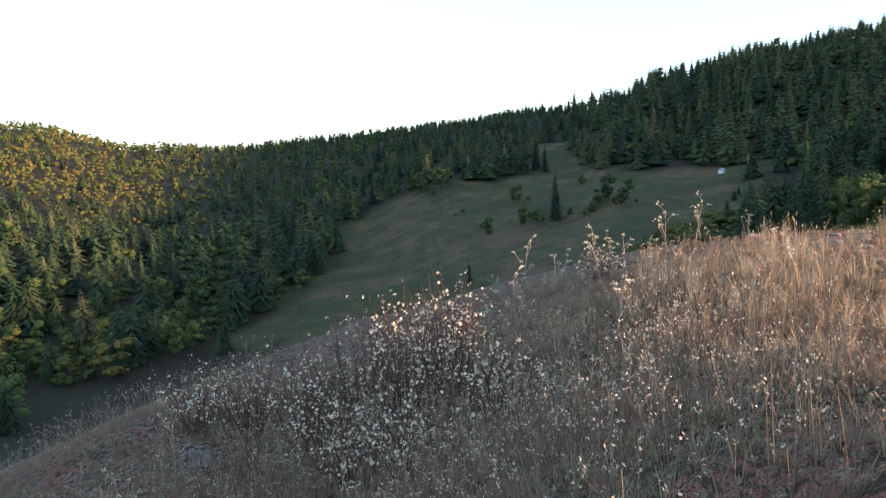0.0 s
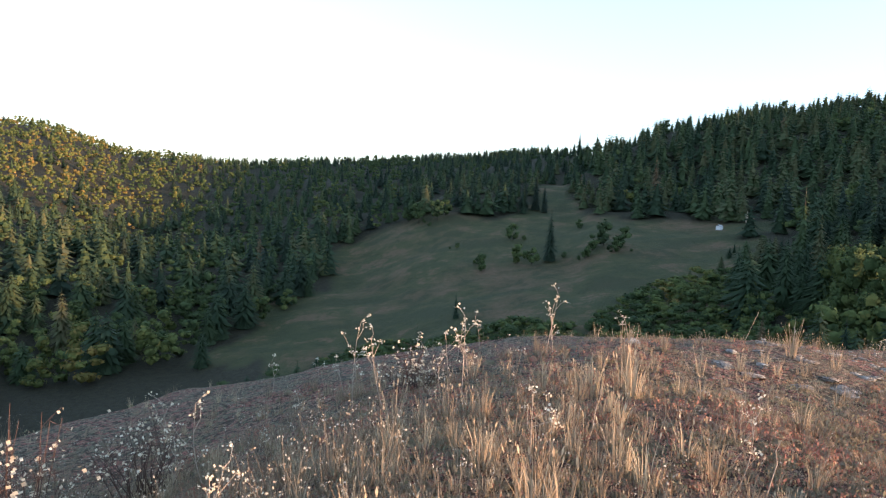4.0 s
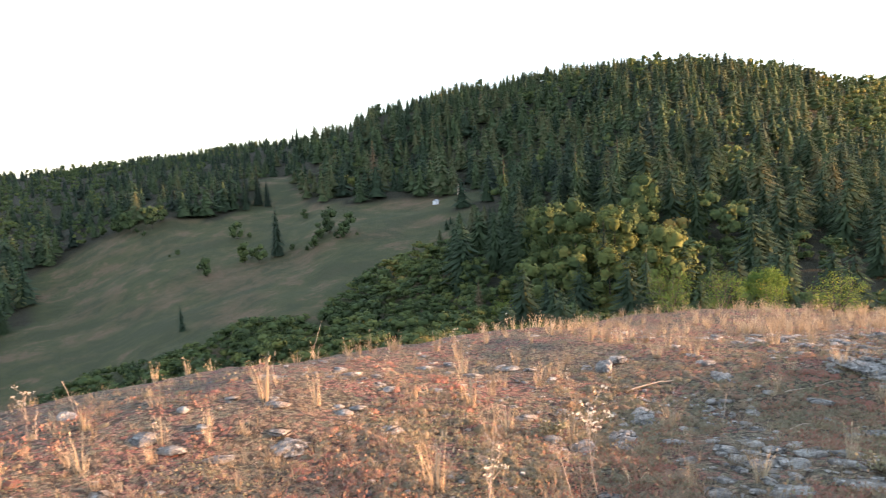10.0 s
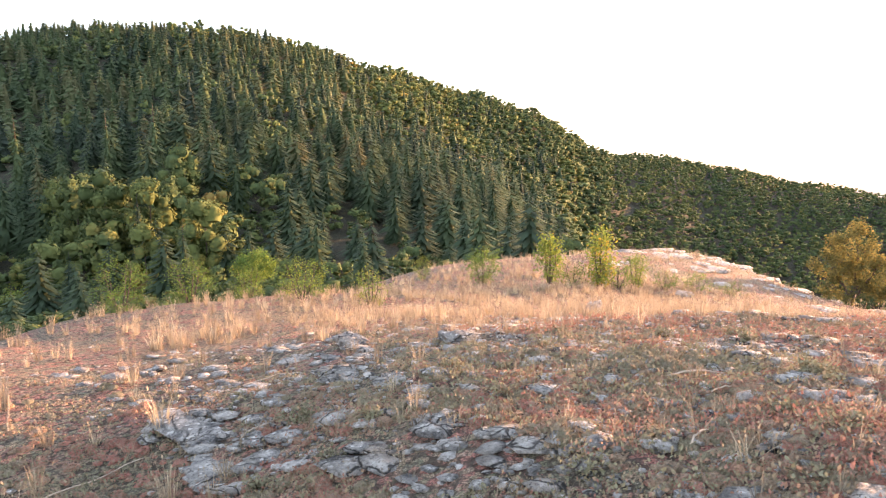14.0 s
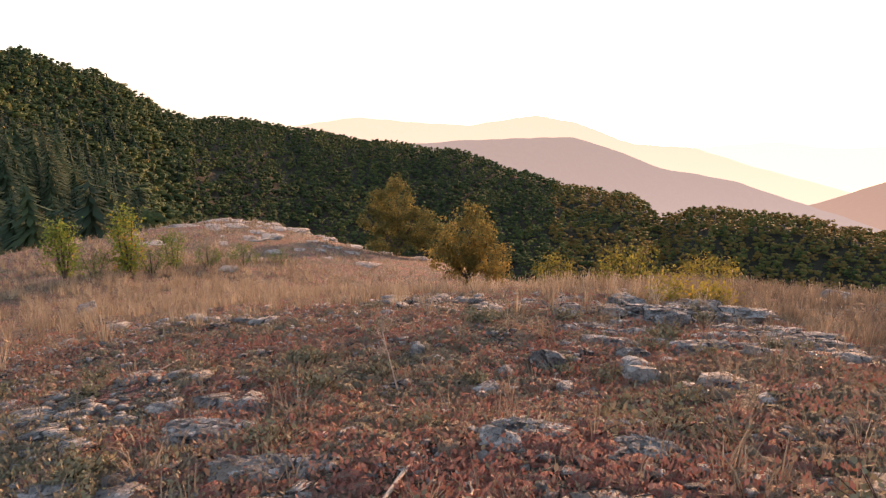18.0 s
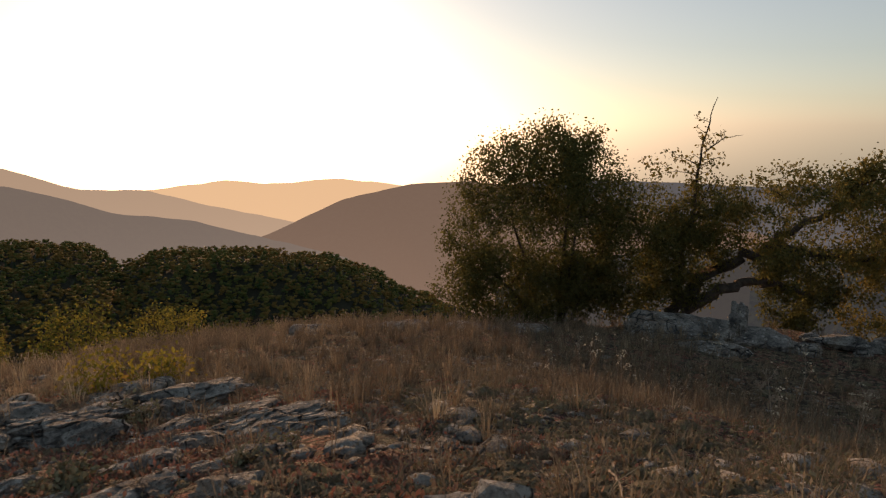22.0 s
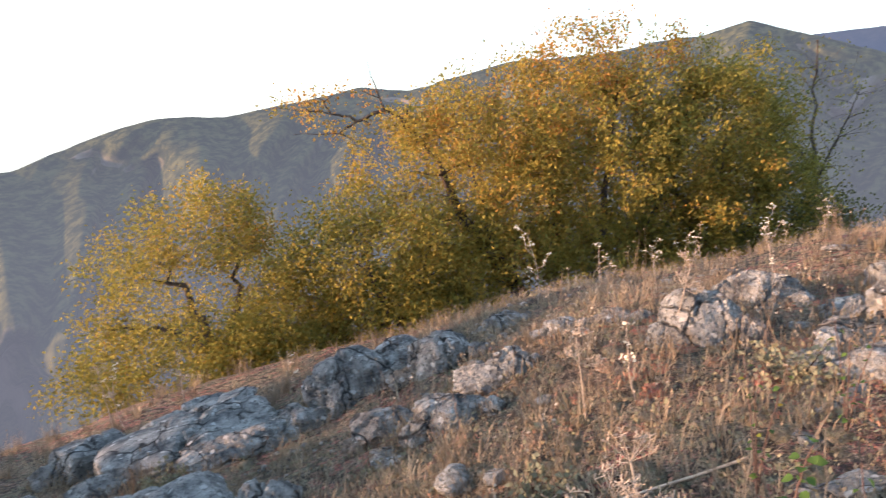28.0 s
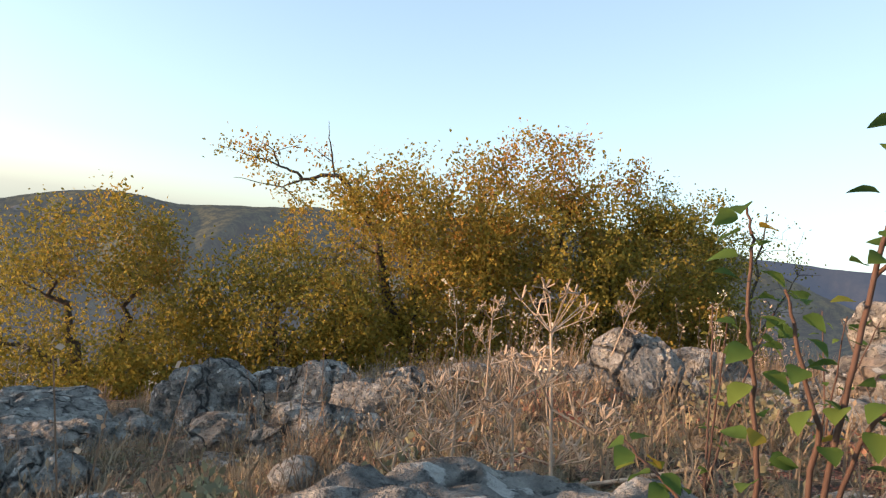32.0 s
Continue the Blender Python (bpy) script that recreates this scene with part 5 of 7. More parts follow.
def slab_piece(corners, top, seed, n=22):
    """One piece of a cracked slab: a pitted top sagging towards the near side, rounded rims, rough sides."""
    c = [np.array(p) for p in corners]
    v = []
    for i in range(n + 1):
        for j in range(n + 1):
            u, w = i / n, j / n
            p = c[0] * (1 - u) * (1 - w) + c[1] * u * (1 - w) + c[2] * u * w + c[3] * (1 - u) * w
            edge = min(u, 1 - u, w, 1 - w)
            q = p + 0.018 * np.array([float(vnoise(p[0] * 9, p[1] * 9, seed)), float(vnoise(p[0] * 9, p[1] * 9, seed + 3))])
            z = top + 0.035 * float(fbm(q[0] * 4, q[1] * 4, 3, 7)) + 0.014 * float(fbm(q[0] * 26, q[1] * 26, 2, 9)) - 0.05 * max(0.0, 1 - edge / 0.10) ** 2 - 0.12 * max(0.0, p[1] + 2.5)
            v.append((q[0], q[1], z))
    f = [(i * (n + 1) + j, (i + 1) * (n + 1) + j, (i + 1) * (n + 1) + j + 1, i * (n + 1) + j + 1) for i in range(n) for j in range(n)]
    rim = [i * (n + 1) for i in range(n)] + [n * (n + 1) + j for j in range(n)] + [i * (n + 1) + n for i in range(n, 0, -1)] + [j for j in range(n, 0, -1)]
    mid = sum(c) / 4
    for depth, spread in ((0.10, 1.03), (0.28, 1.05), (0.75, 1.1)):
        base = len(v)
        for k in rim:
            x, y, z = v[k]
            g = 1 + (spread - 1) * (1 + 0.8 * float(vnoise(np.float64(x * 12), np.float64(y * 12 + depth * 30), seed + 5)))
            v.append((mid[0] + (x - mid[0]) * g, mid[1] + (y - mid[1]) * g, z - depth))
        m = len(rim)
        ring = rim if depth == 0.10 else list(range(base - m, base))
        f += [(ring[k], base + k, base + (k + 1) % m, ring[(k + 1) % m]) for k in range(m)]
        rim = list(range(base, base + m))
    return mesh_from("limestone_slab", v, f, M_ROCK, True)


def outcrops():
    # the broken pavement below the golden trees: x, y, width, height above the turf, turn
    ledge = [(8.07, -6.96, 0.68, 0.40, -27), (7.46, -7.03, 0.85, 0.27, -32), (7.5, -6.35, 0.58, 0.28, -35), (7.88, -5.37, 0.42, 0.2, -39), (8.44, -5.74, 0.42, 0.16, -30), (8.26, -5.26, 0.46, 0.2, -36), (7.78, -5.24, 0.28, 0.17, -41), (8.53, -7.06, 0.4, 0.22, -22), (9.02, -7.86, 1.1, 0.38, -15), (8.99, -7.07, 0.5, 0.25, -17), (7.12, -4.16, 0.44, 0.32, -59), (6.22, -4.28, 0.45, 0.24, -63), (6.58, -6.57, 0.35, 0.12, -41), (6.9, -5.03, 0.35, 0.09, -51), (7.08, -5.37, 0.32, 0.09, -46)]
    plates = [(12.04, -6.92, 1.2, 0.42, 10), (9.97, -5.95, 1.05, 0.40, -12), (10.66, -6.86, 0.66, 0.42, -4), (10.66, -5.81, 0.78, 0.32, -4), (10.84, -5.4, 0.55, 0.16, -2), (9.22, -7.47, 1.25, 0.42, -16), (8.41, -6.96, 0.35, 0.18, -24), (12.61, -9.49, 0.65, 0.33, 11), (11.92, -9.16, 1.0, 0.46, 6), (11.41, -9.54, 0.45, 0.17, 3), (10.85, -10.42, 0.62, 0.2, -1), (9.77, -8.43, 0.7, 0.36, -10), (11.53, -6.21, 0.42, 0.15, 6), (13.4, -9.9, 0.9, 0.25, 20), (14.2, -9.5, 0.7, 0.2, -10)]
    label = "pitted grey limestone block in a broken ledge"
    for k, (x, y, w, h, a) in enumerate(ledge + plates):
        flat = k >= len(ledge)
        rock(BLOCK if not flat else PLATE, k, x, y, w * 1.08, w * (0.85 if flat else 0.74), h * (1.55 if flat else 2.0), a + 12 * (k % 3) - 12, 0.22 * h, label, group="blocks of the limestone ledge", tilt=(6 if flat else 0) + 3 * (k % 3) - 3)
        ca, sa = math.cos(math.radians(a)), math.sin(math.radians(a))
        for q, (u, v, f) in enumerate(((0.58, 0.1, 0.42), (-0.55, 0.22, 0.38), (0.12, -0.5, 0.34))):
            rock(BLOCK, k + 2 * q + 1, x + u * w * ca - v * w * sa, y + u * w * sa + v * w * ca, w * f, w * f * 0.8, h * (0.7 + 0.25 * ((k + q) % 3)), a + 35 * q, 0.03, label, group="blocks of the limestone ledge", tilt=4 * ((k + q) % 3) - 4)
    # the outcrop on which clothes lie, rising in steps: x, y, width, depth, height, turn, top
    crag = [(7.75, -3.0, 0.7, 0.55, 0.5, 25, 0.78), (7.3, -2.85, 0.8, 0.65, 0.6, -30, 0.90), (7.0, -3.35, 0.65, 0.5, 0.5, 10, 0.82), (6.55, -2.95, 0.85, 0.65, 0.7, 60, 1.02), (6.2, -3.4, 0.7, 0.55, 0.6, 20, 0.98), (5.8, -2.85, 0.85, 0.7, 0.8, -20, 1.18), (5.45, -3.4, 0.75, 0.6, 0.75, 45, 1.12), (4.95, -3.0, 0.9, 0.7, 0.9, 15, 1.33), (4.7, -3.55, 0.8, 0.6, 0.85, 70, 1.28), (4.1, -3.35, 1.0, 0.8, 1.0, -10, 1.50), (3.75, -2.75, 1.1, 0.9, 1.0, 35, 1.50), (6.3, -2.3, 0.9, 0.8, 0.8, 80, 1.10), (5.2, -2.3, 1.0, 0.8, 0.9, 5, 1.36)]
    for k, (x, y, sx, sy, sz, a, top) in enumerate(crag):
        label = "lichen-spotted limestone block of a raised outcrop"
        rock(BIG, k + 2, x, y, sx * 0.88, sy * 0.88, sz, a, top - ground_z(x, y) - 0.36 * sz, label, group="blocks of the raised outcrop", tilt=3 * (k % 4) - 4)
        for q in range(3):
            b = 2.1 * q + 0.8 * k
            px, py = x + 0.5 * sx * math.cos(b), y + 0.5 * sy * math.sin(b)
            rock(MID, k + q, px, py, sx * 0.45, sy * 0.5, sz * 0.5, a + 40 * q, (top - ground_z(px, py)) * (0.3 + 0.15 * q) - 0.1, label, group="blocks of the raised outcrop", tilt=8 * (q - 1))
    # the split slab at the walker's feet, its pieces parted by open cracks: four corners and the top of each
    pieces = [
        ([(10.52, -2.61), (10.36, -2.64), (10.4, -2.16), (10.62, -2.2)], 0.97),
        ([(10.33, -2.62), (10.03, -2.72), (10.11, -2.1), (10.37, -2.15)], 1.00),
        ([(10.03, -2.65), (9.56, -2.52), (9.82, -2.05), (10.09, -2.1)], 0.99),
        ([(10.09, -2.75), (9.75, -2.9), (9.47, -2.59), (10.01, -2.66)], 1.01),
        ([(9.26, -2.45), (8.88, -2.6), (9.13, -2.15), (9.51, -2.22)], 0.97)
    ]
    for k, (corners, top) in enumerate(pieces):
        tagged(new("limestone_slab", slab_piece(corners, top, 40 + k)), "white-spotted cracked limestone slab", "rock", "split slab")
    slab = [(10.62, -2.05, 0.26, 0.5, 0.8, 10, 0.86), (8.75, -2.35, 0.6, 0.5, 0.7, 20, 0.92), (8.4, -2.75, 0.5, 0.4, 0.6, -30, 0.80), (8.15, -3.25, 0.45, 0.35, 0.4, 10, 0.68), (8.6, -2.0, 0.7, 0.5, 0.8, 45, 1.0)]
    for k, (x, y, sx, sy, sz, a, top) in enumerate(slab):
        rock(PLATE, k, x, y, sx * 1.26, sy * 1.2, sz, a, top - ground_z(x, y) - 0.36 * sz, "white-spotted cracked limestone slab", group="split slab", tilt=2 * (k % 3) - 2)
    # under the leaning tree, and along the western rim
    rim = [(16.1, -8.5, 1.7, 0.8, 0.8, 30, 0.0), (15.2, -8.7, 1.1, 0.7, 0.5, 30, 0.0), (15.3, -7.8, 0.9, 0.6, 0.35, 20, 0.0), (14.6, -8.9, 0.8, 0.5, 0.4, 10, 0.0), (18.5, -6.4, 0.9, 0.6, 0.35, 30, 0.0), (19.2, -5.6, 1.0, 0.6, 0.35, 45, 0.0), (20.0, -4.7, 0.9, 0.5, 0.35, 50, 0.0), (17.8, -7.0, 0.8, 0.5, 0.3, 15, 0.0)]
    for k, (x, y, sx, sy, sz, a, lift) in enumerate(rim):
        rock(MID, k, x, y, sx, sy, sz, a, lift, "grey limestone block on the grassy rim", group="blocks on the rim")
    # tilted ledges west of the top
    west = [(16.3, 0.2, 1.5, 0.7, 0.55, 60, 0.02, 12), (16.6, -0.7, 1.5, 0.8, 0.55, 55, 0.02, 12), (15.4, -0.6, 1.6, 0.7, 0.40, 58, 0.0, 14), (14.5, 0.1, 1.2, 0.5, 0.35, 60, 0.0, 14), (16.9, 0.8, 0.9, 0.5, 0.3, 50, 0.0, 8), (15.6, 0.9, 0.8, 0.4, 0.3, 62, 0.0, 10), (14.7, 1.0, 0.7, 0.4, 0.3, 40, 0.0, 8)]
    for k, (x, y, sx, sy, sz, a, lift, tl) in enumerate(west):
        for q in range(4):
            rock(MID, k + q, x + 0.45 * math.cos(1.7 * q + k), y + 0.35 * math.sin(1.7 * q + k), sx * (0.26 + 0.05 * q), sy * 0.5, sz * 0.55, a + 15 * q - 20, 0.0, "broken limestone block beside a tilted ledge", group="tilted ledges", tilt=tl * 0.6)
        rock(SLAB, k, x, y, sx * 0.72, sy * 0.85, sz * 1.35, a, lift - 0.03, "tilted grey limestone ledge in stony turf", group="tilted ledges", tilt=tl)
    flat = [(13.13, 3.73, 0.6, 0.4, 0.35, 70, 0.0), (12.36, 3.28, 0.75, 0.4, 0.35, 80, 0.0), (12.41, 4.22, 0.6, 0.35, 0.3, 95, 0.0), (12.32, 2.23, 0.5, 0.35, 0.32, 60, 0.0), (12.0, 1.75, 0.5, 0.3, 0.34, 60, 0.0), (11.69, 9.37, 1.2, 0.5, 0.36, 70, 0.0), (11.07, 8.4, 0.9, 0.45, 0.36, 75, 0.0), (10.33, 10.53, 0.7, 0.35, 0.3, 60, 0.0), (8.64, 6.1, 1.0, 0.6, 0.42, 55, 0.0), (8.5, 6.5, 0.7, 0.5, 0.36, 60, 0.0), (7.42, 9.27, 0.7, 0.35, 0.4, 40, 0.0), (6.9, 9.29, 0.6, 0.35, 0.34, 50, 0.0), (8.26, 9.94, 0.75, 0.3, 0.3, 40, 0.0), (9.51, 5.53, 0.6, 0.4, 0.36, 20, 0.0), (4.3, 10.42, 0.55, 0.35, 0.32, 35, 0.0)]
    for k, (x, y, sx, sy, sz, a, lift) in enumerate(flat):
        rock(SLAB, k + 1, x, y, sx * 0.75, sy * 0.9, sz * 1.0, a, lift, "flat grey limestone slab flush with stony turf", "limestone_slab", group="slabs in the turf")
    single = [(24.6, 8.9, 0.55, 0.4, 0.5, 10), (14.73, 2.53, 0.14, 0.12, 0.2, 20), (14.15, 1.65, 0.3, 0.2, 0.26, 40), (13.57, 1.18, 0.28, 0.2, 0.26, 70), (13.89, 1.13, 0.26, 0.2, 0.2, 10), (13.98, 1.99, 0.13, 0.12, 0.2, 30), (12.85, -0.15, 0.22, 0.2, 0.42, 30), (13.0, -0.1, 0.2, 0.16, 0.25, 60), (2.49, 12.53, 0.24, 0.2, 0.22, 0), (4.23, 8.12, 0.16, 0.12, 0.16, 30), (9.96, 6.17, 0.32, 0.22, 0.26, 10), (9.57, 5.86, 0.2, 0.16, 0.3, 70), (9.48, 11.95, 0.36, 0.24, 0.28, 40)]
    single2 = [(9.56, -4.68, 0.32, 0.24, 0.32, 0), (8.86, -4.54, 0.25, 0.2, 0.26, 30), (8.73, -4.33, 0.16, 0.12, 0.14, 0), (12.24, -6.32, 0.15, 0.12, 0.22, 50), (11.74, -5.65, 0.22, 0.16, 0.2, 20), (8.71, -5.28, 0.12, 0.1, 0.14, 5), (11.3, 3.6, 0.16, 0.14, 0.16, 0), (-6.6, 8.3, 0.34, 0.26, 0.5, 20), (1.98, 5.63, 0.16, 0.12, 0.16, 60), (1.88, 5.24, 0.18, 0.1, 0.14, 10), (14.33, 7.82, 0.5, 0.3, 0.26, 80), (14.71, 9.58, 0.5, 0.3, 0.24, 70), (10.03, 12.2, 0.3, 0.2, 0.22, 20), (11.97, 4.61, 0.18, 0.13, 0.18, 15)]
    for k, (x, y, sx, sy, sz, a) in enumerate(single + single2):
        rock(MID if sx > 0.28 else SMALL, k, x, y, sx, sy, sz, a, sz * 0.12, "loose pale limestone lying in dry turf", "loose_stone", group="loose stones")
    post = rock(MID, 3, 15.35, -8.75, 0.28, 0.26, 1.0, 10, 0.25, "upright pale stone below the leaning tree", "standing_stone")
    g = np.random.default_rng(77)
    n = 0
    while n < 230:
        x, y = g.normal(11, 4.2), g.normal(3.0, 5.2)
        if not (-2 < x < 22 and -8 < y < 14) or (x < 5.5 and g.uniform() < 0.75):
            continue
        if vnoise(np.array([x / 2.2]), np.array([y / 2.2]), 41)[0] < -0.05 and g.uniform() < 0.8:
            continue
        s = g.uniform(0.05, 0.16) * (1.6 if g.uniform() < 0.12 else 1)
        rock(SMALL, int(g.integers(0, 6)), x, y, s * g.uniform(1, 1.7), s, s * g.uniform(0.5, 0.9), g.uniform(0, 180), s * 0.05, "small pale limestone fragment in the turf", "stone", group="stones in the turf")
        n += 1


outcrops()


def beds(x, y):
    """Where the beds of rock come through the turf, in streaks; about -1.5 to 1.5."""
    along, across = 0.5 * x + 0.87 * y, 0.87 * x - 0.5 * y
    return vnoise(across / 0.55, along / 2.2, 45) + 0.8 * vnoise(across / 2.4, along / 5, 46)


def rubble(n, lo, hi, flat, seed, name, label, spread, cx, cy):
    """Flat broken pieces of limestone, lying in streaks along the beds of the rock."""
    g = np.random.default_rng(seed)
    protos = []
    for k in range(6):
        me = rock_mesh(980 + k, 1, 0.5, 0.3, 0)
        v = np.empty(len(me.vertices) * 3)
        me.vertices.foreach_get("co", v)
        f = np.empty(len(me.polygons) * 3, np.int32)
        me.polygons.foreach_get("vertices", f)
        protos.append((v.reshape(-1, 3) * np.array([1.25, 0.85, 1]), f.reshape(-1, 3), np.zeros(len(me.vertices))))
        bpy.data.meshes.remove(me)
    x, y = g.normal(cx, spread, n), g.normal(cy, spread * 1.05, n)
    ok = (beds(x, y) + g.normal(0, 0.25, n) > np.where((x < 11) & (y > 4), 0.4, 0.1)) & (x > 2.0) & (y > -7) & (np.hypot(x - 10.4, y + 2.3) > 0.7)
    x, y = x[ok], y[ok]
    s = lo + (hi - lo) * g.uniform(0, 1, len(x)) ** 3
    tile(name, protos, np.column_stack([x, y, height(x, y) + s * 0.07, s * g.uniform(0.8, 1.4, len(x)), s * flat * g.uniform(0.7, 1.3, len(x)), 2.1 + g.normal(0, 0.5, len(x)), g.integers(0, 6, len(x)), 0 * x]), M_ROCK, label, "gravel")


rubble(8500, 0.05, 0.28, 0.5, 79, "rubble", "flat broken limestone pieces in stony turf", 4.3, 11.4, 3.9)


def far_stones():
    """Dark flat rock coming through the grass of the stony rise."""
    g = np.random.default_rng(83)
    protos = []
    for k in range(4):
        me = rock_mesh(990 + k, 2, 0.4, 0.3, 0)
        v, f = np.empty(len(me.vertices) * 3), np.empty(len(me.polygons) * 3, np.int32)
        me.vertices.foreach_get("co", v)
        me.polygons.foreach_get("vertices", f)
        protos.append((v.reshape(-1, 3), f.reshape(-1, 3), np.zeros(len(me.vertices))))
        bpy.data.meshes.remove(me)
    n = 100
    x, y = g.normal(49, 5.0, n), g.normal(9.5, 3.2, n)
    s = g.uniform(0.25, 1.1, n)
    tile("rise_rocks", protos, np.column_stack([x, y, height(x, y) - 0.04 * s, s * g.uniform(1, 1.8, n), s * 0.45, g.uniform(0, 6.28, n), g.integers(0, 4, n), 0 * x]), M_ROCK, "weathered flat rocks along the stony rise", "rock")


far_stones()


def gravel():
    """Countless chips of limestone between the herbs."""
    g = np.random.default_rng(78)
    protos = []
    for k in range(4):
        v = np.array([(a, b, c) for a in (-1, 1) for b in (-1, 1) for c in (-1, 1)], float) * 0.5 + g.uniform(-0.2, 0.2, (8, 3))
        f = np.array([(0, 1, 3, 2), (4, 6, 7, 5), (0, 4, 5, 1), (2, 3, 7, 6), (0, 2, 6, 4), (1, 5, 7, 3)])
        protos.append((v, f, np.zeros(8)))
    n = 17000
    x, y = g.normal(11.5, 4.5, n), g.normal(2.6, 5.0, n)
    ok = (vnoise(x / 1.3, y / 1.3, 41) + 0.6 * vnoise(x / 4, y / 4, 43) > 0.0) & (x > 3) & (y > -7.5)
    x, y = x[ok], y[ok]
    s = g.uniform(0.015, 0.055, len(x))
    tile("gravel", protos, np.column_stack([x, y, height(x, y) + s * 0.1, s, s * 0.6, g.uniform(0, 6.28, len(x)), g.integers(0, 4, len(x)), 0 * x]), M_ROCK, "scattered limestone chips in thin soil", "gravel")


gravel()


# ---- grass, herbs and dry stalks ----
def tuft(seed, blades, tall, spread, width, lean=0.5, seedheads=0):
    """A tussock: bent tapering blades from one root."""
    g = np.random.default_rng(seed)
    v, f = [], []
    for j in range(blades):
        a, r0 = g.uniform(0, 6.28), spread * 0.35 * math.sqrt(g.uniform())
        d = np.array([math.cos(a), math.sin(a), 0])
        side = np.array([-d[1], d[0], 0])
        h, out = tall * g.uniform(0.45, 1.1), spread * g.uniform(0.2, 1.0) * lean
        p0 = d * r0
        p1 = p0 + d * out * 0.35 + np.array([0, 0, h * 0.6])
        p2 = p0 + d * out + np.array([0, 0, h])
        b, w = len(v), width * g.uniform(0.7, 1.3)
        v += [p0 - side * w, p0 + side * w, p1 + side * w * 0.8, p1 - side * w * 0.8, p2 + side * w * 0.15, p2 - side * w * 0.15]
        f += [(b, b + 1, b + 2, b + 3), (b + 3, b + 2, b + 4, b + 5)]
        if j < seedheads:
            b = len(v)
            e = p2 + d * out * 0.15 + np.array([0, 0, h * 0.16])
            v += [p2, (p2 + e) / 2 + side * width * 2.2, e, (p2 + e) / 2 - side * width * 2.2]
            f.append((b, b + 1, b + 2, b + 3))
    return np.array(v), np.array(f), np.full(len(v), 0.0)


def cushion(seed, leaves, wide, tall, size):
    """A low herb cushion of small stiff leaves."""
    g = np.random.default_rng(seed)
    v, f = [], []
    for _ in range(leaves):
        a, r = g.uniform(0, 6.28), wide * math.sqrt(g.uniform())
        p = np.array([r * math.cos(a), r * math.sin(a), tall * g.uniform(0.1, 1.0) * (1 - 0.6 * r / wide)])
        d = g.normal(size=3)
        d[2] = abs(d[2]) + 0.5
        d /= np.linalg.norm(d)
        s = np.cross(d, g.normal(size=3))
        s /= np.linalg.norm(s)
        ln, b = size * g.uniform(0.6, 1.4), len(v)
        v += [p, p + d * ln * 0.5 + s * ln * 0.28, p + d * ln, p + d * ln * 0.5 - s * ln * 0.28]
        f.append((b, b + 1, b + 2, b + 3))
    return np.array(v), np.array(f), np.zeros(len(v))


def spots(seed, n, cx, cy, sx, sy):
    g = np.random.default_rng(seed)
    x, y = g.normal(cx, sx, n), g.normal(cy, sy, n)
    return x, y, g


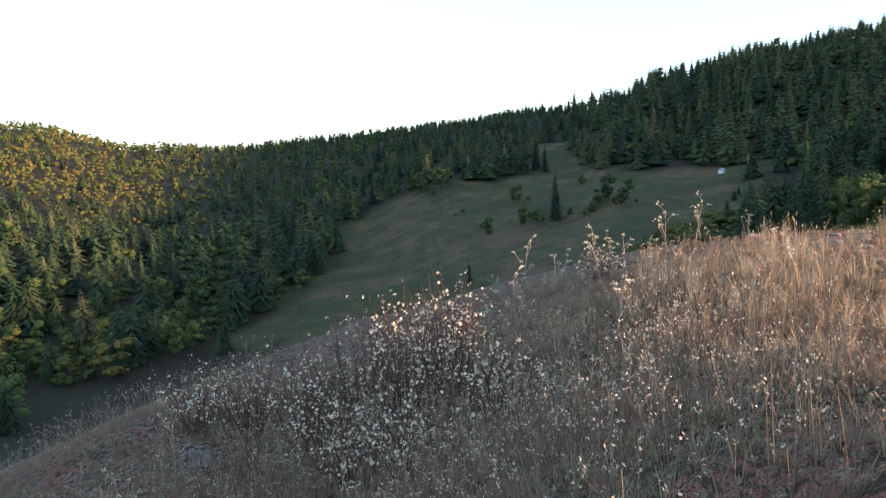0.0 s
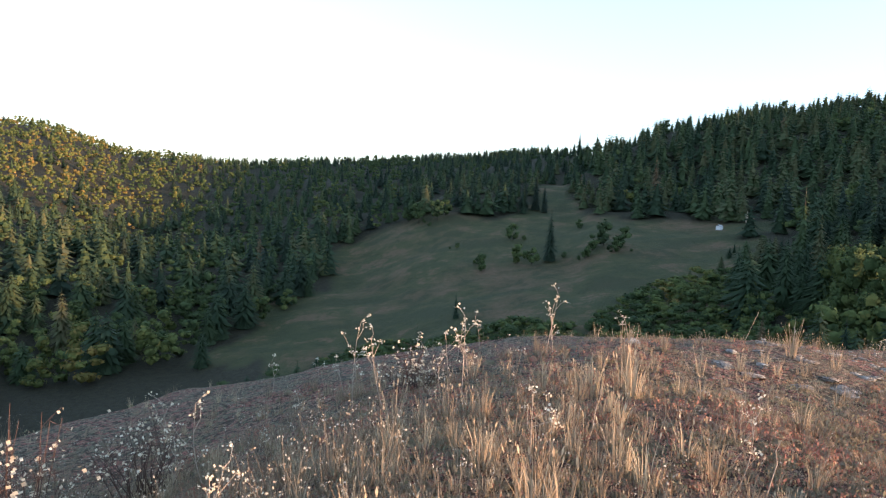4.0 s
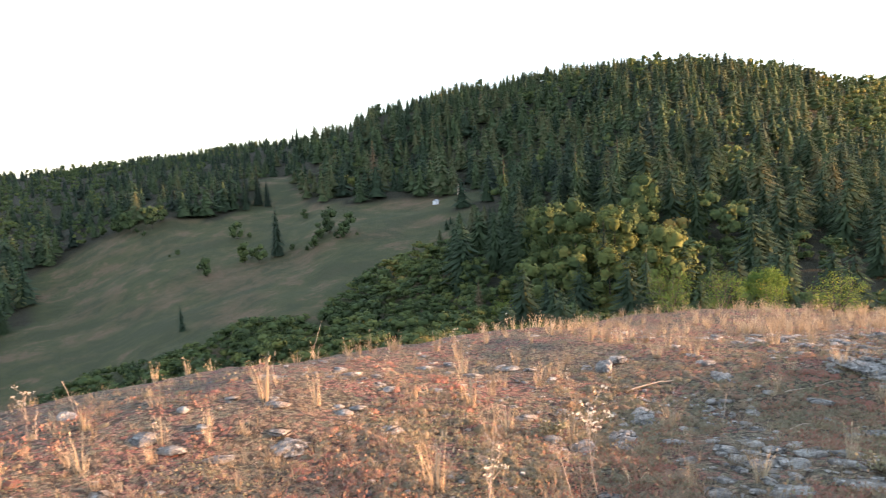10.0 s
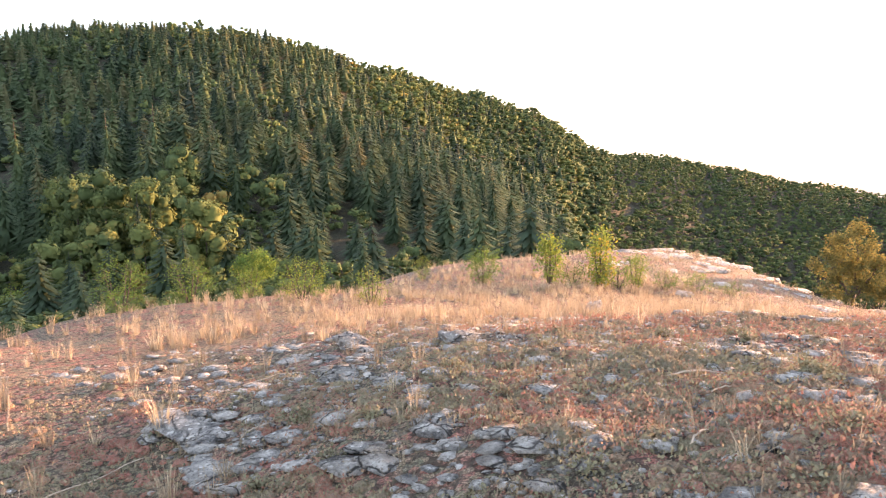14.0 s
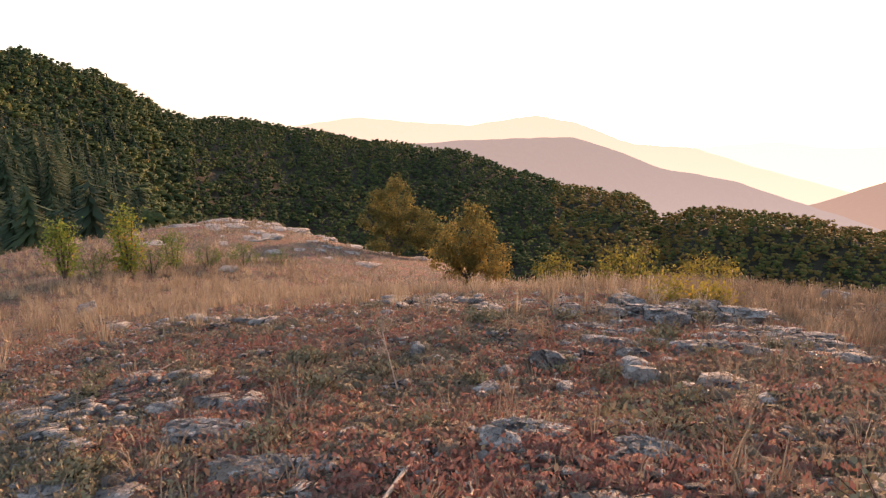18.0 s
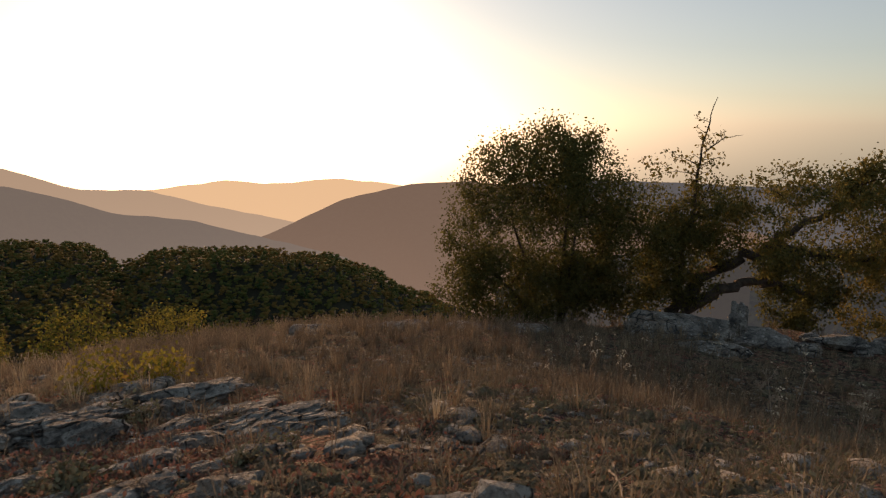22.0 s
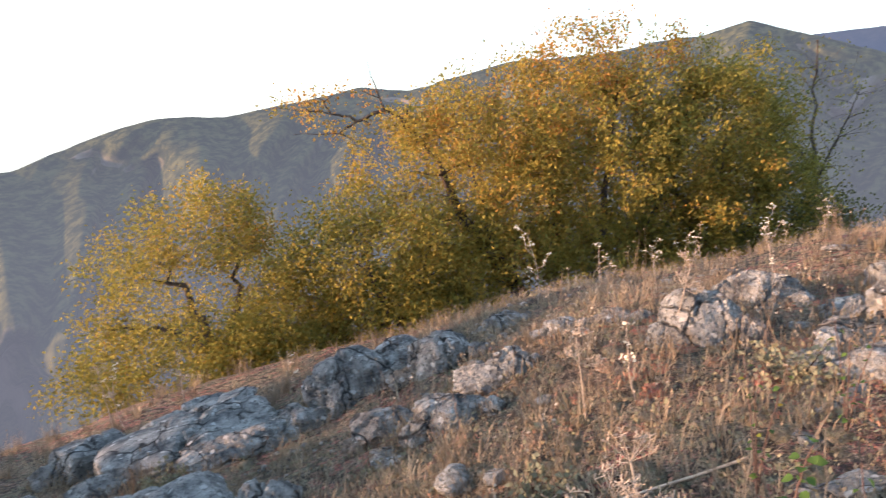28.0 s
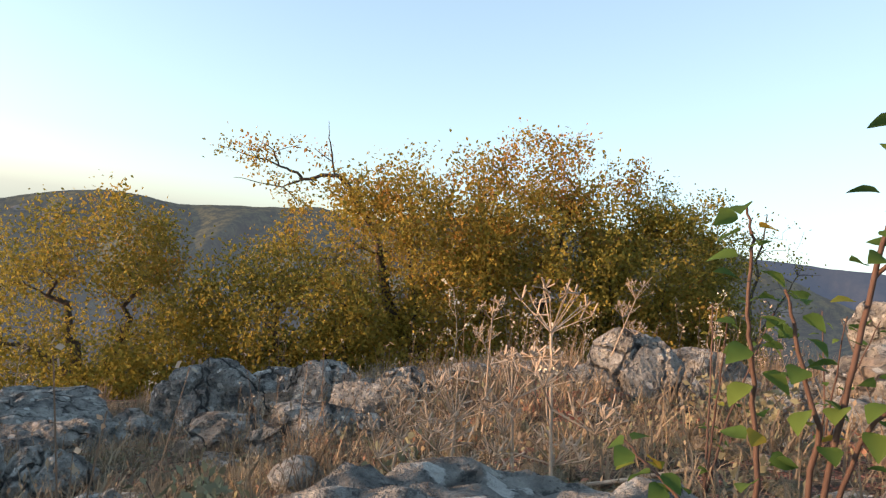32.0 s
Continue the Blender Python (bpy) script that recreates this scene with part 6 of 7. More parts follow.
def grass():
    protos = [tuft(10 + k, 30, 0.36, 0.21, 0.0042, 0.75, 6) for k in range(5)]
    low = [tuft(20 + k, 14, 0.17, 0.20, 0.0032, 0.9, 4) for k in range(5)]
    rows = []
    # tall straw tussocks on the near slope, the saddle and the western field; thin ones elsewhere
    for seed, n, cx, cy, sx, sy, h0, h1, cut in ((1, 520, -1.5, 10.4, 2.4, 1.8, 0.35, 0.7, 0.1), (12, 300, -4.3, 5.2, 1.7, 1.6, 0.3, 0.6, 0.1), (3, 3600, 30, 10, 8, 5, 0.5, 0.9, -0.5), (4, 1500, 20.5, -3.5, 3.6, 3.0, 0.5, 0.8, -0.5), (5, 900, 15.0, -5.2, 2.4, 1.9, 0.35, 0.65, -0.3), (6, 500, 7, -9.2, 3.6, 1.5, 0.35, 0.7, -0.3), (7, 45, 4.9, -4.1, 0.6, 0.5, 0.5, 0.9, -0.5), (13, 240, -1.2, 7.4, 1.3, 1.3, 0.35, 0.8, -0.1), (8, 120, -3.6, 6.0, 1.6, 1.6, 0.3, 0.6, 0.15), (9, 700, 17, 14, 5, 4, 0.6, 1.1, 0.0), (10, 700, 50, 11, 7, 5, 0.5, 0.8, 0.1), (11, 90, 9, -4.6, 2.2, 1.2, 0.4, 0.8, 0.2)):
        x, y, g = spots(seed, n, cx, cy, sx, sy)
        bare = np.exp(-((x - 12) ** 2 / 22 + (y - 3.5) ** 2 / 26))
        ok = vnoise(x / 1.6, y / 1.6, 51) + 0.5 * vnoise(x / 0.5, y / 0.5, 52) - 1.6 * bare > cut
        x, y = x[ok], y[ok]
        h = g.uniform(h0, h1, len(x))
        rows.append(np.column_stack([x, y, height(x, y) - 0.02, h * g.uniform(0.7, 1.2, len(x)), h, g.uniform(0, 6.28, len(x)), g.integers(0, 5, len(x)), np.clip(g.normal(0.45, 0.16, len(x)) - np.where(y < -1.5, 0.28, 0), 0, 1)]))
    slope = [(-2.76, 4.87, 0.26), (-2.16, 4.08, 0.29), (-2.71, 6.68, 0.23), (-1.55, 5.85, 0.38), (-1.79, 6.07, 0.25), (-1.52, 6.16, 0.49), (-1.21, 6.13, 0.36), (-0.9, 6.19, 0.29), (-0.72, 9.48, 0.33), (-0.82, 8.57, 0.36), (-0.54, 8.47, 0.43), (2.54, 10.68, 0.37), (-1.84, 12.86, 0.39), (-1.18, 12.76, 0.43), (-2.17, 7.38, 0.32), (-2.17, 6.25, 0.23), (-0.82, 7.2, 0.42), (-0.63, 6.58, 0.56), (-0.5, 6.45, 0.5), (-1.24, 8.83, 0.5), (0.52, 9.17, 0.53), (0.7, 9.3, 0.45), (0.19, 7.39, 0.48), (0.73, 7.09, 0.49), (0.28, 7.01, 0.34), (-0.17, 10.86, 0.39), (0.21, 10.87, 0.4)]
    crest = [(4.05, 10.12, 0.33), (3.03, 7.36, 0.51), (2.05, 6.42, 0.24), (5.03, 8.91, 0.6), (3.16, 8.15, 0.39), (4.13, 7.43, 0.5), (4.9, 7.51, 0.5), (2.01, 8.41, 0.29), (3.09, 10.57, 0.28), (3.97, 10.77, 0.23), (3.7, 11.18, 0.35), (1.76, 11.01, 0.24), (1.63, 10.76, 0.53), (1.2, 9.74, 0.66), (1.02, 9.08, 0.59), (2.29, 8.41, 0.36), (3.83, 8.61, 0.34), (3.62, 10.79, 0.31), (4.42, 11.69, 0.53), (6.25, 10.01, 0.51), (4.92, 11.47, 0.39), (3.24, 11.0, 0.38), (8.47, 14.44, 0.47), (5.51, 8.03, 0.34), (2.63, 11.82, 0.34), (0.28, 9.54, 0.3), (1.92, 10.56, 0.37), (8.17, 11.76, 0.35), (3.62, 8.08, 0.26)]
    stony = [(6.64, 11.02, 0.54), (8.59, 11.79, 0.27), (9.41, 12.67, 0.27), (8.61, 14.69, 0.25), (9.75, 15.57, 0.44), (6.98, 9.59, 0.31), (6.53, 10.1, 0.37), (8.82, 7.28, 0.4), (9.0, 7.4, 0.35), (9.11, 7.28, 0.36), (12.3, 7.5, 0.28), (8.24, 7.43, 0.35), (8.24, 6.87, 0.25), (10.11, 8.16, 0.26), (12.45, 7.11, 0.19)]
    g = np.random.default_rng(14)
    for x, y, h in slope + crest + stony:
        k = h / 0.42 * g.uniform(0.85, 1.05)
        rows.append(np.array([[x, y, ground_z(x, y) - 0.02, k * 0.85, k, g.uniform(0, 6.28), g.integers(0, 5), 0.5 + g.normal(0, 0.1)]]))
    tile("dry_grass", protos, np.vstack(rows), M_STRAW, "tall straw-coloured dry grass in tussocks", "grass")
    rows = []
    for seed, n, cx, cy, sx, sy in ((31, 2600, 5, 7, 4, 4), (32, 3600, 15, -4, 4, 3), (33, 900, 12, 4, 3.5, 3.5), (34, 3400, 8, -5, 3, 2.0), (35, 4500, -4.0, 6.0, 2.4, 2.6), (37, 700, 1.5, 7, 2.5, 2.5), (36, 1200, -8, 8, 2.5, 2.5)):
        x, y, g = spots(seed, n, cx, cy, sx, sy)
        h = g.uniform(0.35, 0.95, len(x))
        rows.append(np.column_stack([x, y, height(x, y) - 0.01, h, h, g.uniform(0, 6.28, len(x)), g.integers(0, 5, len(x)), np.clip(g.normal(0.13, 0.16, len(x)), 0, 1)]))
    tile("short_grass", low, np.vstack(rows), M_STRAW, "short withered brown grass between herbs", "grass")
    mats = [cushion(40 + k, 18, 0.10, 0.05, 0.02) for k in range(5)]
    rows = []
    for seed, n, cx, cy, sx, sy in ((41, 9500, 11.8, 3.2, 3.2, 3.5), (42, 9000, 5.5, 7.2, 3.6, 2.6), (45, 4500, -2.5, 7, 3.0, 2.8), (43, 2600, 10, -4.5, 3, 2.0), (44, 3500, 16, 5, 5, 4)):
        x, y, g = spots(seed, n, cx, cy, sx, sy)
        red = vnoise(x / 0.9, y / 0.9, 61) + 0.7 * vnoise(x / 3.1, y / 3.1, 62)
        tone = np.clip(0.50 + 0.40 * np.clip(red + 0.15, -0.6, 1.1) + g.normal(0, 0.2, n), 0, 1)
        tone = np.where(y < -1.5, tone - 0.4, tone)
        keep = beds(x, y) < 0.5
        x, y, tone, n = x[keep], y[keep], tone[keep], int(keep.sum())
        s = g.uniform(0.7, 1.5, n)
        rows.append(np.column_stack([x, y, height(x, y) - 0.005, s, s * g.uniform(0.6, 1.3, n), g.uniform(0, 6.28, n), g.integers(0, 5, n), tone]))
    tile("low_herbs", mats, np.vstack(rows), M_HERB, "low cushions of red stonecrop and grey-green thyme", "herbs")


def turf():
    """Knobbly cushions of thyme, stonecrop and moss that cover the stony top."""
    g = np.random.default_rng(58)
    protos = []
    for k in range(6):
        v, f, t = [], [], []
        rings = ((1.0, -0.12), (0.82, 0.24), (0.45, 0.42))
        for rr, zz in rings:
            for j in range(7):
                a = 6.283 * j / 7
                q = rr * g.uniform(0.75, 1.2)
                v.append((0.1 * q * math.cos(a), 0.1 * q * math.sin(a), 0.1 * zz * g.uniform(0.7, 1.25)))
        for i in range(2):
            f += [(7 * i + j, 7 * i + (j + 1) % 7, 7 * i + 7 + (j + 1) % 7, 7 * i + 7 + j) for j in range(7)]
        f += [(14, 15, 16, 17), (14, 17, 18, 20), (18, 19, 20, 18)][:2]
        t = [0.0] * len(v)
        for _ in range(20):
            a, r = g.uniform(0, 6.28), 0.095 * math.sqrt(g.uniform())
            p = np.array([r * math.cos(a), r * math.sin(a), 0.036 * (1 - (r / 0.11) ** 2)])
            d = g.normal(size=3) * 0.6 + np.array([p[0] * 8, p[1] * 8, 0.8])
            d /= np.linalg.norm(d)
            s = np.cross(d, g.normal(size=3))
            s /= np.linalg.norm(s)
            ln, b = g.uniform(0.015, 0.04), len(v)
            v += [p, p + d * ln * 0.5 + s * ln * 0.3, p + d * ln, p + d * ln * 0.5 - s * ln * 0.3]
            f.append((b, b + 1, b + 2, b + 3))
            t += [g.uniform(-0.2, 0.2)] * 4
        protos.append((np.array(v), np.array(f), np.array(t)))
    rows = []
    for n, cx, cy, sx, sy in ((8500, 12.0, 3.4, 3.0, 3.2), (6500, 6.0, 7.6, 3.2, 2.4), (2000, 15, -1, 3, 2.5), (1200, 10, -4.6, 2.5, 1.3), (1800, -1, 6.5, 3, 2)):
        x, y = g.normal(cx, sx, n), g.normal(cy, sy, n)
        ok = (beds(x, y) < 0.35) & (np.hypot(x - 10.3, y + 2.3) > 0.7)
        x, y = x[ok], y[ok]
        patch = vnoise(x / 0.7, y / 0.7, 63) + 0.7 * vnoise(x / 2.3, y / 2.3, 64)
        s = g.uniform(0.25, 0.85, len(x))
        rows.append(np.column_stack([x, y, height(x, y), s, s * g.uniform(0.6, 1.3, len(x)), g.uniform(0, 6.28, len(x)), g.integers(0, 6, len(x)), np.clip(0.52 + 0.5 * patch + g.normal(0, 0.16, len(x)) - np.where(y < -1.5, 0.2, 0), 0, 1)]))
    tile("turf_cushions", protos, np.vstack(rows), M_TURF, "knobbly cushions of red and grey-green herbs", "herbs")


grass()
turf()


def stalk_proto(seed, tall, heads, branchy):
    """A dry branching stalk with pale seed heads: stem and heads as parts."""
    g = np.random.default_rng(seed)
    root = thing("dry_flower_stalk", pose(0, 0, -900), "dry branching stalk with pale seed heads", "dry herb", "dry flower stalks")
    tubes, tips = [], []
    top = np.array([g.uniform(-0.15, 0.15) * tall, g.uniform(-0.15, 0.15) * tall, tall])
    u = np.linspace(0, 1, 6)[:, None]
    main = u * top + np.sin(u * 3) * g.normal(size=3) * 0.03 * tall
    tubes.append((main, np.linspace(0.0045, 0.002, 6), 5))
    tips.append(main[-1])
    for k in range(branchy):
        s = main[int(g.integers(2, 6))]
        d = g.normal(size=3)
        d[2] = abs(d[2]) + 0.7
        e = s + d / np.linalg.norm(d) * tall * g.uniform(0.2, 0.42)
        tubes.append(([s, (s + e) / 2 + g.normal(size=3) * 0.02, e], (0.003, 0.0025, 0.0018), 4))
        tips.append(e)
    v, f = join_tubes(tubes)
    part("stem", mesh_from("stem", v, f, M_TWIG, True), root)
    for tip in tips:
        v, f = [], []
        for _ in range(heads):
            p = tip + g.normal(size=3) * np.array([0.022, 0.022, 0.010])
            n, b = g.normal(size=3), len(v)
            n /= np.linalg.norm(n)
            a = np.cross(n, (0.3, 0.5, 0.8))
            a /= np.linalg.norm(a)
            c, s = np.cross(n, a), g.uniform(0.006, 0.013)
            v += [p - a * s, p - c * s, p + a * s, p + c * s]
            f.append((b, b + 1, b + 2, b + 3))
        tagged(part("seed_head", mesh_from("seed_head", v, f, M_FLOWER, False, np.full(len(v), 0.5)), root), kind="stuff")
    return root


def stalks():
    made = [stalk_proto(200 + k, (0.55, 0.42, 0.7, 0.35, 0.6)[k], 9, (4, 3, 6, 3, 5)[k]) for k in range(5)]
    g = np.random.default_rng(91)
    spots_ = []
    for n, cx, cy, sx, sy in ((16, -1.8, 10.2, 2.2, 1.8), (18, -4.9, 5.8, 1.6, 1.8), (12, 13.4, -5.0, 1.6, 1.2), (8, 9.5, -9.0, 2.0, 0.5), (4, 6.5, -5.0, 1.2, 0.9), (8, 2.5, -6.5, 1.5, 0.8)):
        spots_ += [(g.normal(cx, sx), g.normal(cy, sy)) for _ in range(n)]
    lone = [(0.88, 7.05, 0.46), (-0.44, 7.37, 0.5), (-0.28, 7.46, 0.43), (0.97, 11.79, 0.6), (-0.48, 14.26, 0.6), (-1.41, 13.69, 0.7), (-1.98, 14.13, 0.4), (-2.68, 13.85, 0.55), (6.08, 8.16, 0.6), (-2.1, 11.19, 0.45), (6.09, 12.13, 0.28), (1.38, 7.86, 0.3), (0.71, 14.84, 0.55), (4.98, 8.07, 0.4), (6.92, 9.29, 0.5), (7.77, 10.79, 0.3), (9.04, 15.55, 0.4), (11.22, 16.97, 0.35), (2.12, 12.12, 0.36), (5.44, 7.65, 0.25)]
    spots_ = [(x, y) for x, y in spots_ if math.hypot(x + 2.6, y - 2.2) > 2.6]
    for k, (x, y, *tall) in enumerate(spots_ + lone):
        s = tall[0] / 0.52 if tall else g.uniform(0.6, 1.15)
        m = pose(x, y, ground_z(x, y) - 0.02, g.normal(0, 6), g.normal(0, 6), g.uniform(0, 360))
        if k < 5:
            made[k].matrix_basis = m @ Matrix.Diagonal((s, s, s, 1))
        else:
            copy_thing(made[k % 5], m @ Matrix.Diagonal((s, s, s, 1))).scale = (s, s, s)


stalks()


def flower_bushes():
    """Tangled bushes of dry white-headed stems on the slope."""
    g = np.random.default_rng(95)
    for n, (x, y, w, h) in enumerate([(-4.9, 8.3, 0.55, 1.5), (-4.35, 8.0, 0.55, 1.55), (-3.85, 7.7, 0.5, 1.5), (-5.5, 8.5, 0.5, 1.4), (-6.1, 8.8, 0.5, 1.25), (-6.8, 9.2, 0.5, 1.0), (-4.4, 7.1, 0.45, 1.35), (-3.95, 6.9, 0.45, 1.2), (-5.2, 7.4, 0.45, 1.2), (-3.5, 9.6, 0.5, 1.0), (-4.9, 6.2, 0.4, 0.7), (-3.75, 5.9, 0.35, 0.8), (-4.5, 5.5, 0.35, 0.7), (-0.85, 11.3, 0.4, 0.6)]):
        root = thing("dry_flower_bush", pose(x, y, ground_z(x, y)), "tangled bush of reddish stems with pale dry flower heads", "bush", "dry flower bushes")
        tubes, hv, hf, ht = [], [], [], []
        for _ in range(34):
            a, r = g.uniform(0, 6.28), w * math.sqrt(g.uniform())
            e = np.array([r * math.cos(a), r * math.sin(a), h * g.uniform(0.45, 1.05) * (1 - 0.3 * r / w)])
            s = np.array([0.25 * e[0] + g.normal(0, 0.06), 0.25 * e[1] + g.normal(0, 0.06), 0])
            mid = (s + e) / 2 + g.normal(size=3) * 0.05
            tubes.append(([s, mid, e], (0.005, 0.004, 0.002), 4))
            for _ in range(4):
                q = mid + (e - mid) * g.uniform(0, 1)
                t = q + g.normal(size=3) * np.array([0.10, 0.10, 0.06]) + np.array([0, 0, 0.03])
                tubes.append(([q, t], (0.0028, 0.0018), 3))
                for _ in range(2):
                    p = t + g.normal(size=3) * 0.016
                    nn = g.normal(size=3)
                    nn /= np.linalg.norm(nn)
                    u = np.cross(nn, (0.2, 0.6, 0.7))
                    u /= np.linalg.norm(u)
                    c, sz, b = np.cross(nn, u), g.uniform(0.009, 0.02), len(hv)
                    hv += [p - u * sz, p - c * sz, p + u * sz, p + c * sz]
                    hf.append((b, b + 1, b + 2, b + 3))
                    ht += [g.uniform(0.1, 0.7)] * 4
        v, f = join_tubes(tubes)
        tagged(part("stemwork", mesh_from("stemwork", v, f, M_REDSTEM, True), root), kind="stuff")
        tagged(part("bloom", mesh_from("bloom", hv, hf, M_FLOWER, False, ht), root), kind="stuff")


flower_bushes()


def pale_stalks():
    """Thin grey-brown stems with small woolly heads, dense over the near slope."""
    g = np.random.default_rng(97)
    protos = []
    for k in range(6):
        v, f, t = [], [], []
        for _ in range(5):
            a, h = g.uniform(0, 6.28), g.uniform(0.22, 0.5)
            p0 = np.array([g.normal(0, 0.06), g.normal(0, 0.06), 0])
            p1 = p0 + np.array([g.normal(0, 0.07), g.normal(0, 0.07), h])
            d, b = np.array([math.cos(a), math.sin(a), 0]) * 0.0018, len(v)
            v += [p0 - d, p0 + d, p1 + d * 0.7, p1 - d * 0.7]
            f.append((b, b + 1, b + 2, b + 3))
            t += [-0.35] * 4
            for _ in range(4):
                c, b = p1 + g.normal(size=3) * 0.012, len(v)
                u, w = g.normal(size=3), g.normal(size=3)
                u *= 0.008 / np.linalg.norm(u)
                w *= 0.006 / np.linalg.norm(w)
                v += [c - u, c - w, c + u, c + w]
                f.append((b, b + 1, b + 2, b + 3))
                t += [g.uniform(-0.1, 0.3)] * 4
        protos.append((np.array(v), np.array(f), np.array(t)))
    rows = []
    for n, cx, cy, sx, sy in ((1900, -4.6, 5.4, 1.7, 1.9), (1300, -6.8, 8.5, 1.8, 1.6), (120, 2, 8, 2.0, 2.0), (120, 8, -4.8, 2.0, 1.0), (250, 14, -5, 2.0, 1.5)):
        x, y = g.normal(cx, sx, n), g.normal(cy, sy, n)
        ok = (vnoise(x / 1.1, y / 1.1, 55) > -0.35) & (np.hypot(x + 4.94, y - 0.5) > 1.2) & (np.hypot(x - 10.4, y + 2.2) > 1.0)
        x, y = x[ok], y[ok]
        h = g.uniform(0.6, 1.15, len(x))
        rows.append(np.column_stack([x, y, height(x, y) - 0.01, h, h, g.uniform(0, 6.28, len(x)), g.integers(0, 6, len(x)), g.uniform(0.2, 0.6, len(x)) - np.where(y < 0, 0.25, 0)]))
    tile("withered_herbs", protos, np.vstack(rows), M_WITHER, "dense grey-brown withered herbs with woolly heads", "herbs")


pale_stalks()


# ---- the sapling by the split slab ----
def broad_leaf(ln, wide, fold=0.25, curl=0.2):
    """One toothed, folded leaf along +y."""
    n, v, f = 7, [], []
    for i in range(n):
        s = i / (n - 1)
        w = wide * math.sin(math.pi * s ** 0.75) * (1 + (0.10 if i % 2 else 0)) + 0.0004
        z = -curl * ln * s * s
        v += [(-w, ln * s, z + fold * w), (0, ln * s, z), (w, ln * s, z + fold * w)]
        if i:
            b = 3 * i
            f += [(b - 3, b - 2, b + 1, b), (b - 2, b - 1, b + 2, b + 1)]
    return np.array(v), np.array(f)


def sapling(name, label, x, y, z, stems, leaf, seed, per=7):
    g = np.random.default_rng(seed)
    root = thing(name, pose(x, y, z), label, "sapling")
    shapes = []
    for k in range(6):
        v, f = broad_leaf(leaf * (0.66, 0.8, 0.9, 1.0, 0.75, 1.05)[k], leaf * (0.31, 0.35, 0.33, 0.36, 0.30, 0.33)[k], 0.3, (0.1, 0.3, 0.2, 0.35, 0.15, 0.25)[k])
        shapes.append(mesh_from("leaf", v, f, M_FRESH, True, np.full(len(v), (0.3, 0.45, 0.2, 0.5, 0.85, 0.35)[k] - 0.1)))
    for pts, r, count, top in stems:
        pts = np.array(pts, float) - (x, y, z)
        fine = np.linspace(0, len(pts) - 1, 5 * len(pts))
        p = np.column_stack([np.interp(fine, np.arange(len(pts)), pts[:, c]) for c in range(3)]) + g.normal(size=(len(fine), 3)) * r * 0.3
        v, f = tube(p, r * (1 - 0.6 * np.linspace(0, 1, len(fine))), 7)
        stem = part("stem", mesh_from("stem", v, f, M_REDSTEM, True), root)
        for j in range(count):
            i = int(len(p) * (0.16 + 0.83 * (j + 0.5) / count))
            a = 2.4 * j + g.uniform(-0.5, 0.5)
            ob = new("leaf", shapes[int(g.integers(0, 4)) if g.uniform() < 0.85 else 4])
            ob.parent = stem
            out = Vector((math.cos(a), math.sin(a), 0))
            ob.matrix_basis = Matrix.Translation(Vector(p[min(i, len(p) - 1)]) + out * 0.012) @ Euler((g.uniform(-0.5, 0.35), g.uniform(-0.6, 0.6), a - math.pi / 2)).to_matrix().to_4x4()


def saplings():
    sapling("sapling", "young sapling with reddish stems and toothed green leaves", 9.70, -2.44, 0.98, [
        ([(9.703, -2.425, 0.99), (9.699, -2.412, 1.174), (9.697, -2.407, 1.282), (9.695, -2.399, 1.375), (9.692, -2.392, 1.454), (9.688, -2.380, 1.514), (9.683, -2.366, 1.562)], 0.0032, 26, 1.5),
        ([(9.715, -2.460, 0.99), (9.720, -2.473, 1.112), (9.724, -2.487, 1.192), (9.729, -2.500, 1.253), (9.730, -2.503, 1.315), (9.733, -2.513, 1.351)], 0.0032, 22, 1.3),
        ([(9.706, -2.440, 0.99), (9.704, -2.427, 1.149), (9.714, -2.456, 1.231), (9.719, -2.470, 1.279)], 0.0034, 18, 1.2),
        ([(9.698, -2.420, 1.02), (9.694, -2.396, 1.158), (9.682, -2.362, 1.214), (9.671, -2.328, 1.240)], 0.0028, 13, 1.2),
        ([(9.695, -2.405, 1.30), (9.688, -2.380, 1.335), (9.680, -2.360, 1.385)], 0.0022, 8, 1.4),
        ([(9.710, -2.450, 0.98), (9.740, -2.540, 1.06), (9.760, -2.590, 1.10)], 0.0028, 18, 1.1),
        ([(9.700, -2.430, 0.98), (9.670, -2.330, 1.05), (9.655, -2.280, 1.09)], 0.0028, 18, 1.1)], 0.030, 7)
    for k, (x, y, h) in enumerate([(9.35, -2.35, 0.30), (8.6, -3.05, 0.35), (9.1, -2.45, 0.28), (8.1, -2.95, 0.3)]):
        z = ground_z(x, y)
        sapling("seedling", "low seedling with fresh green leaves between rocks", x, y, z, [([(x, y, z), (x + 0.03 * math.cos(a), y + 0.03 * math.sin(a), z + h * 0.7), (x + 0.10 * math.cos(a), y + 0.10 * math.sin(a), z + h * 1.5)], 0.004, 7, 0) for a in (0.4, 2.2, 4.1)], 0.028, 30 + k)


saplings()


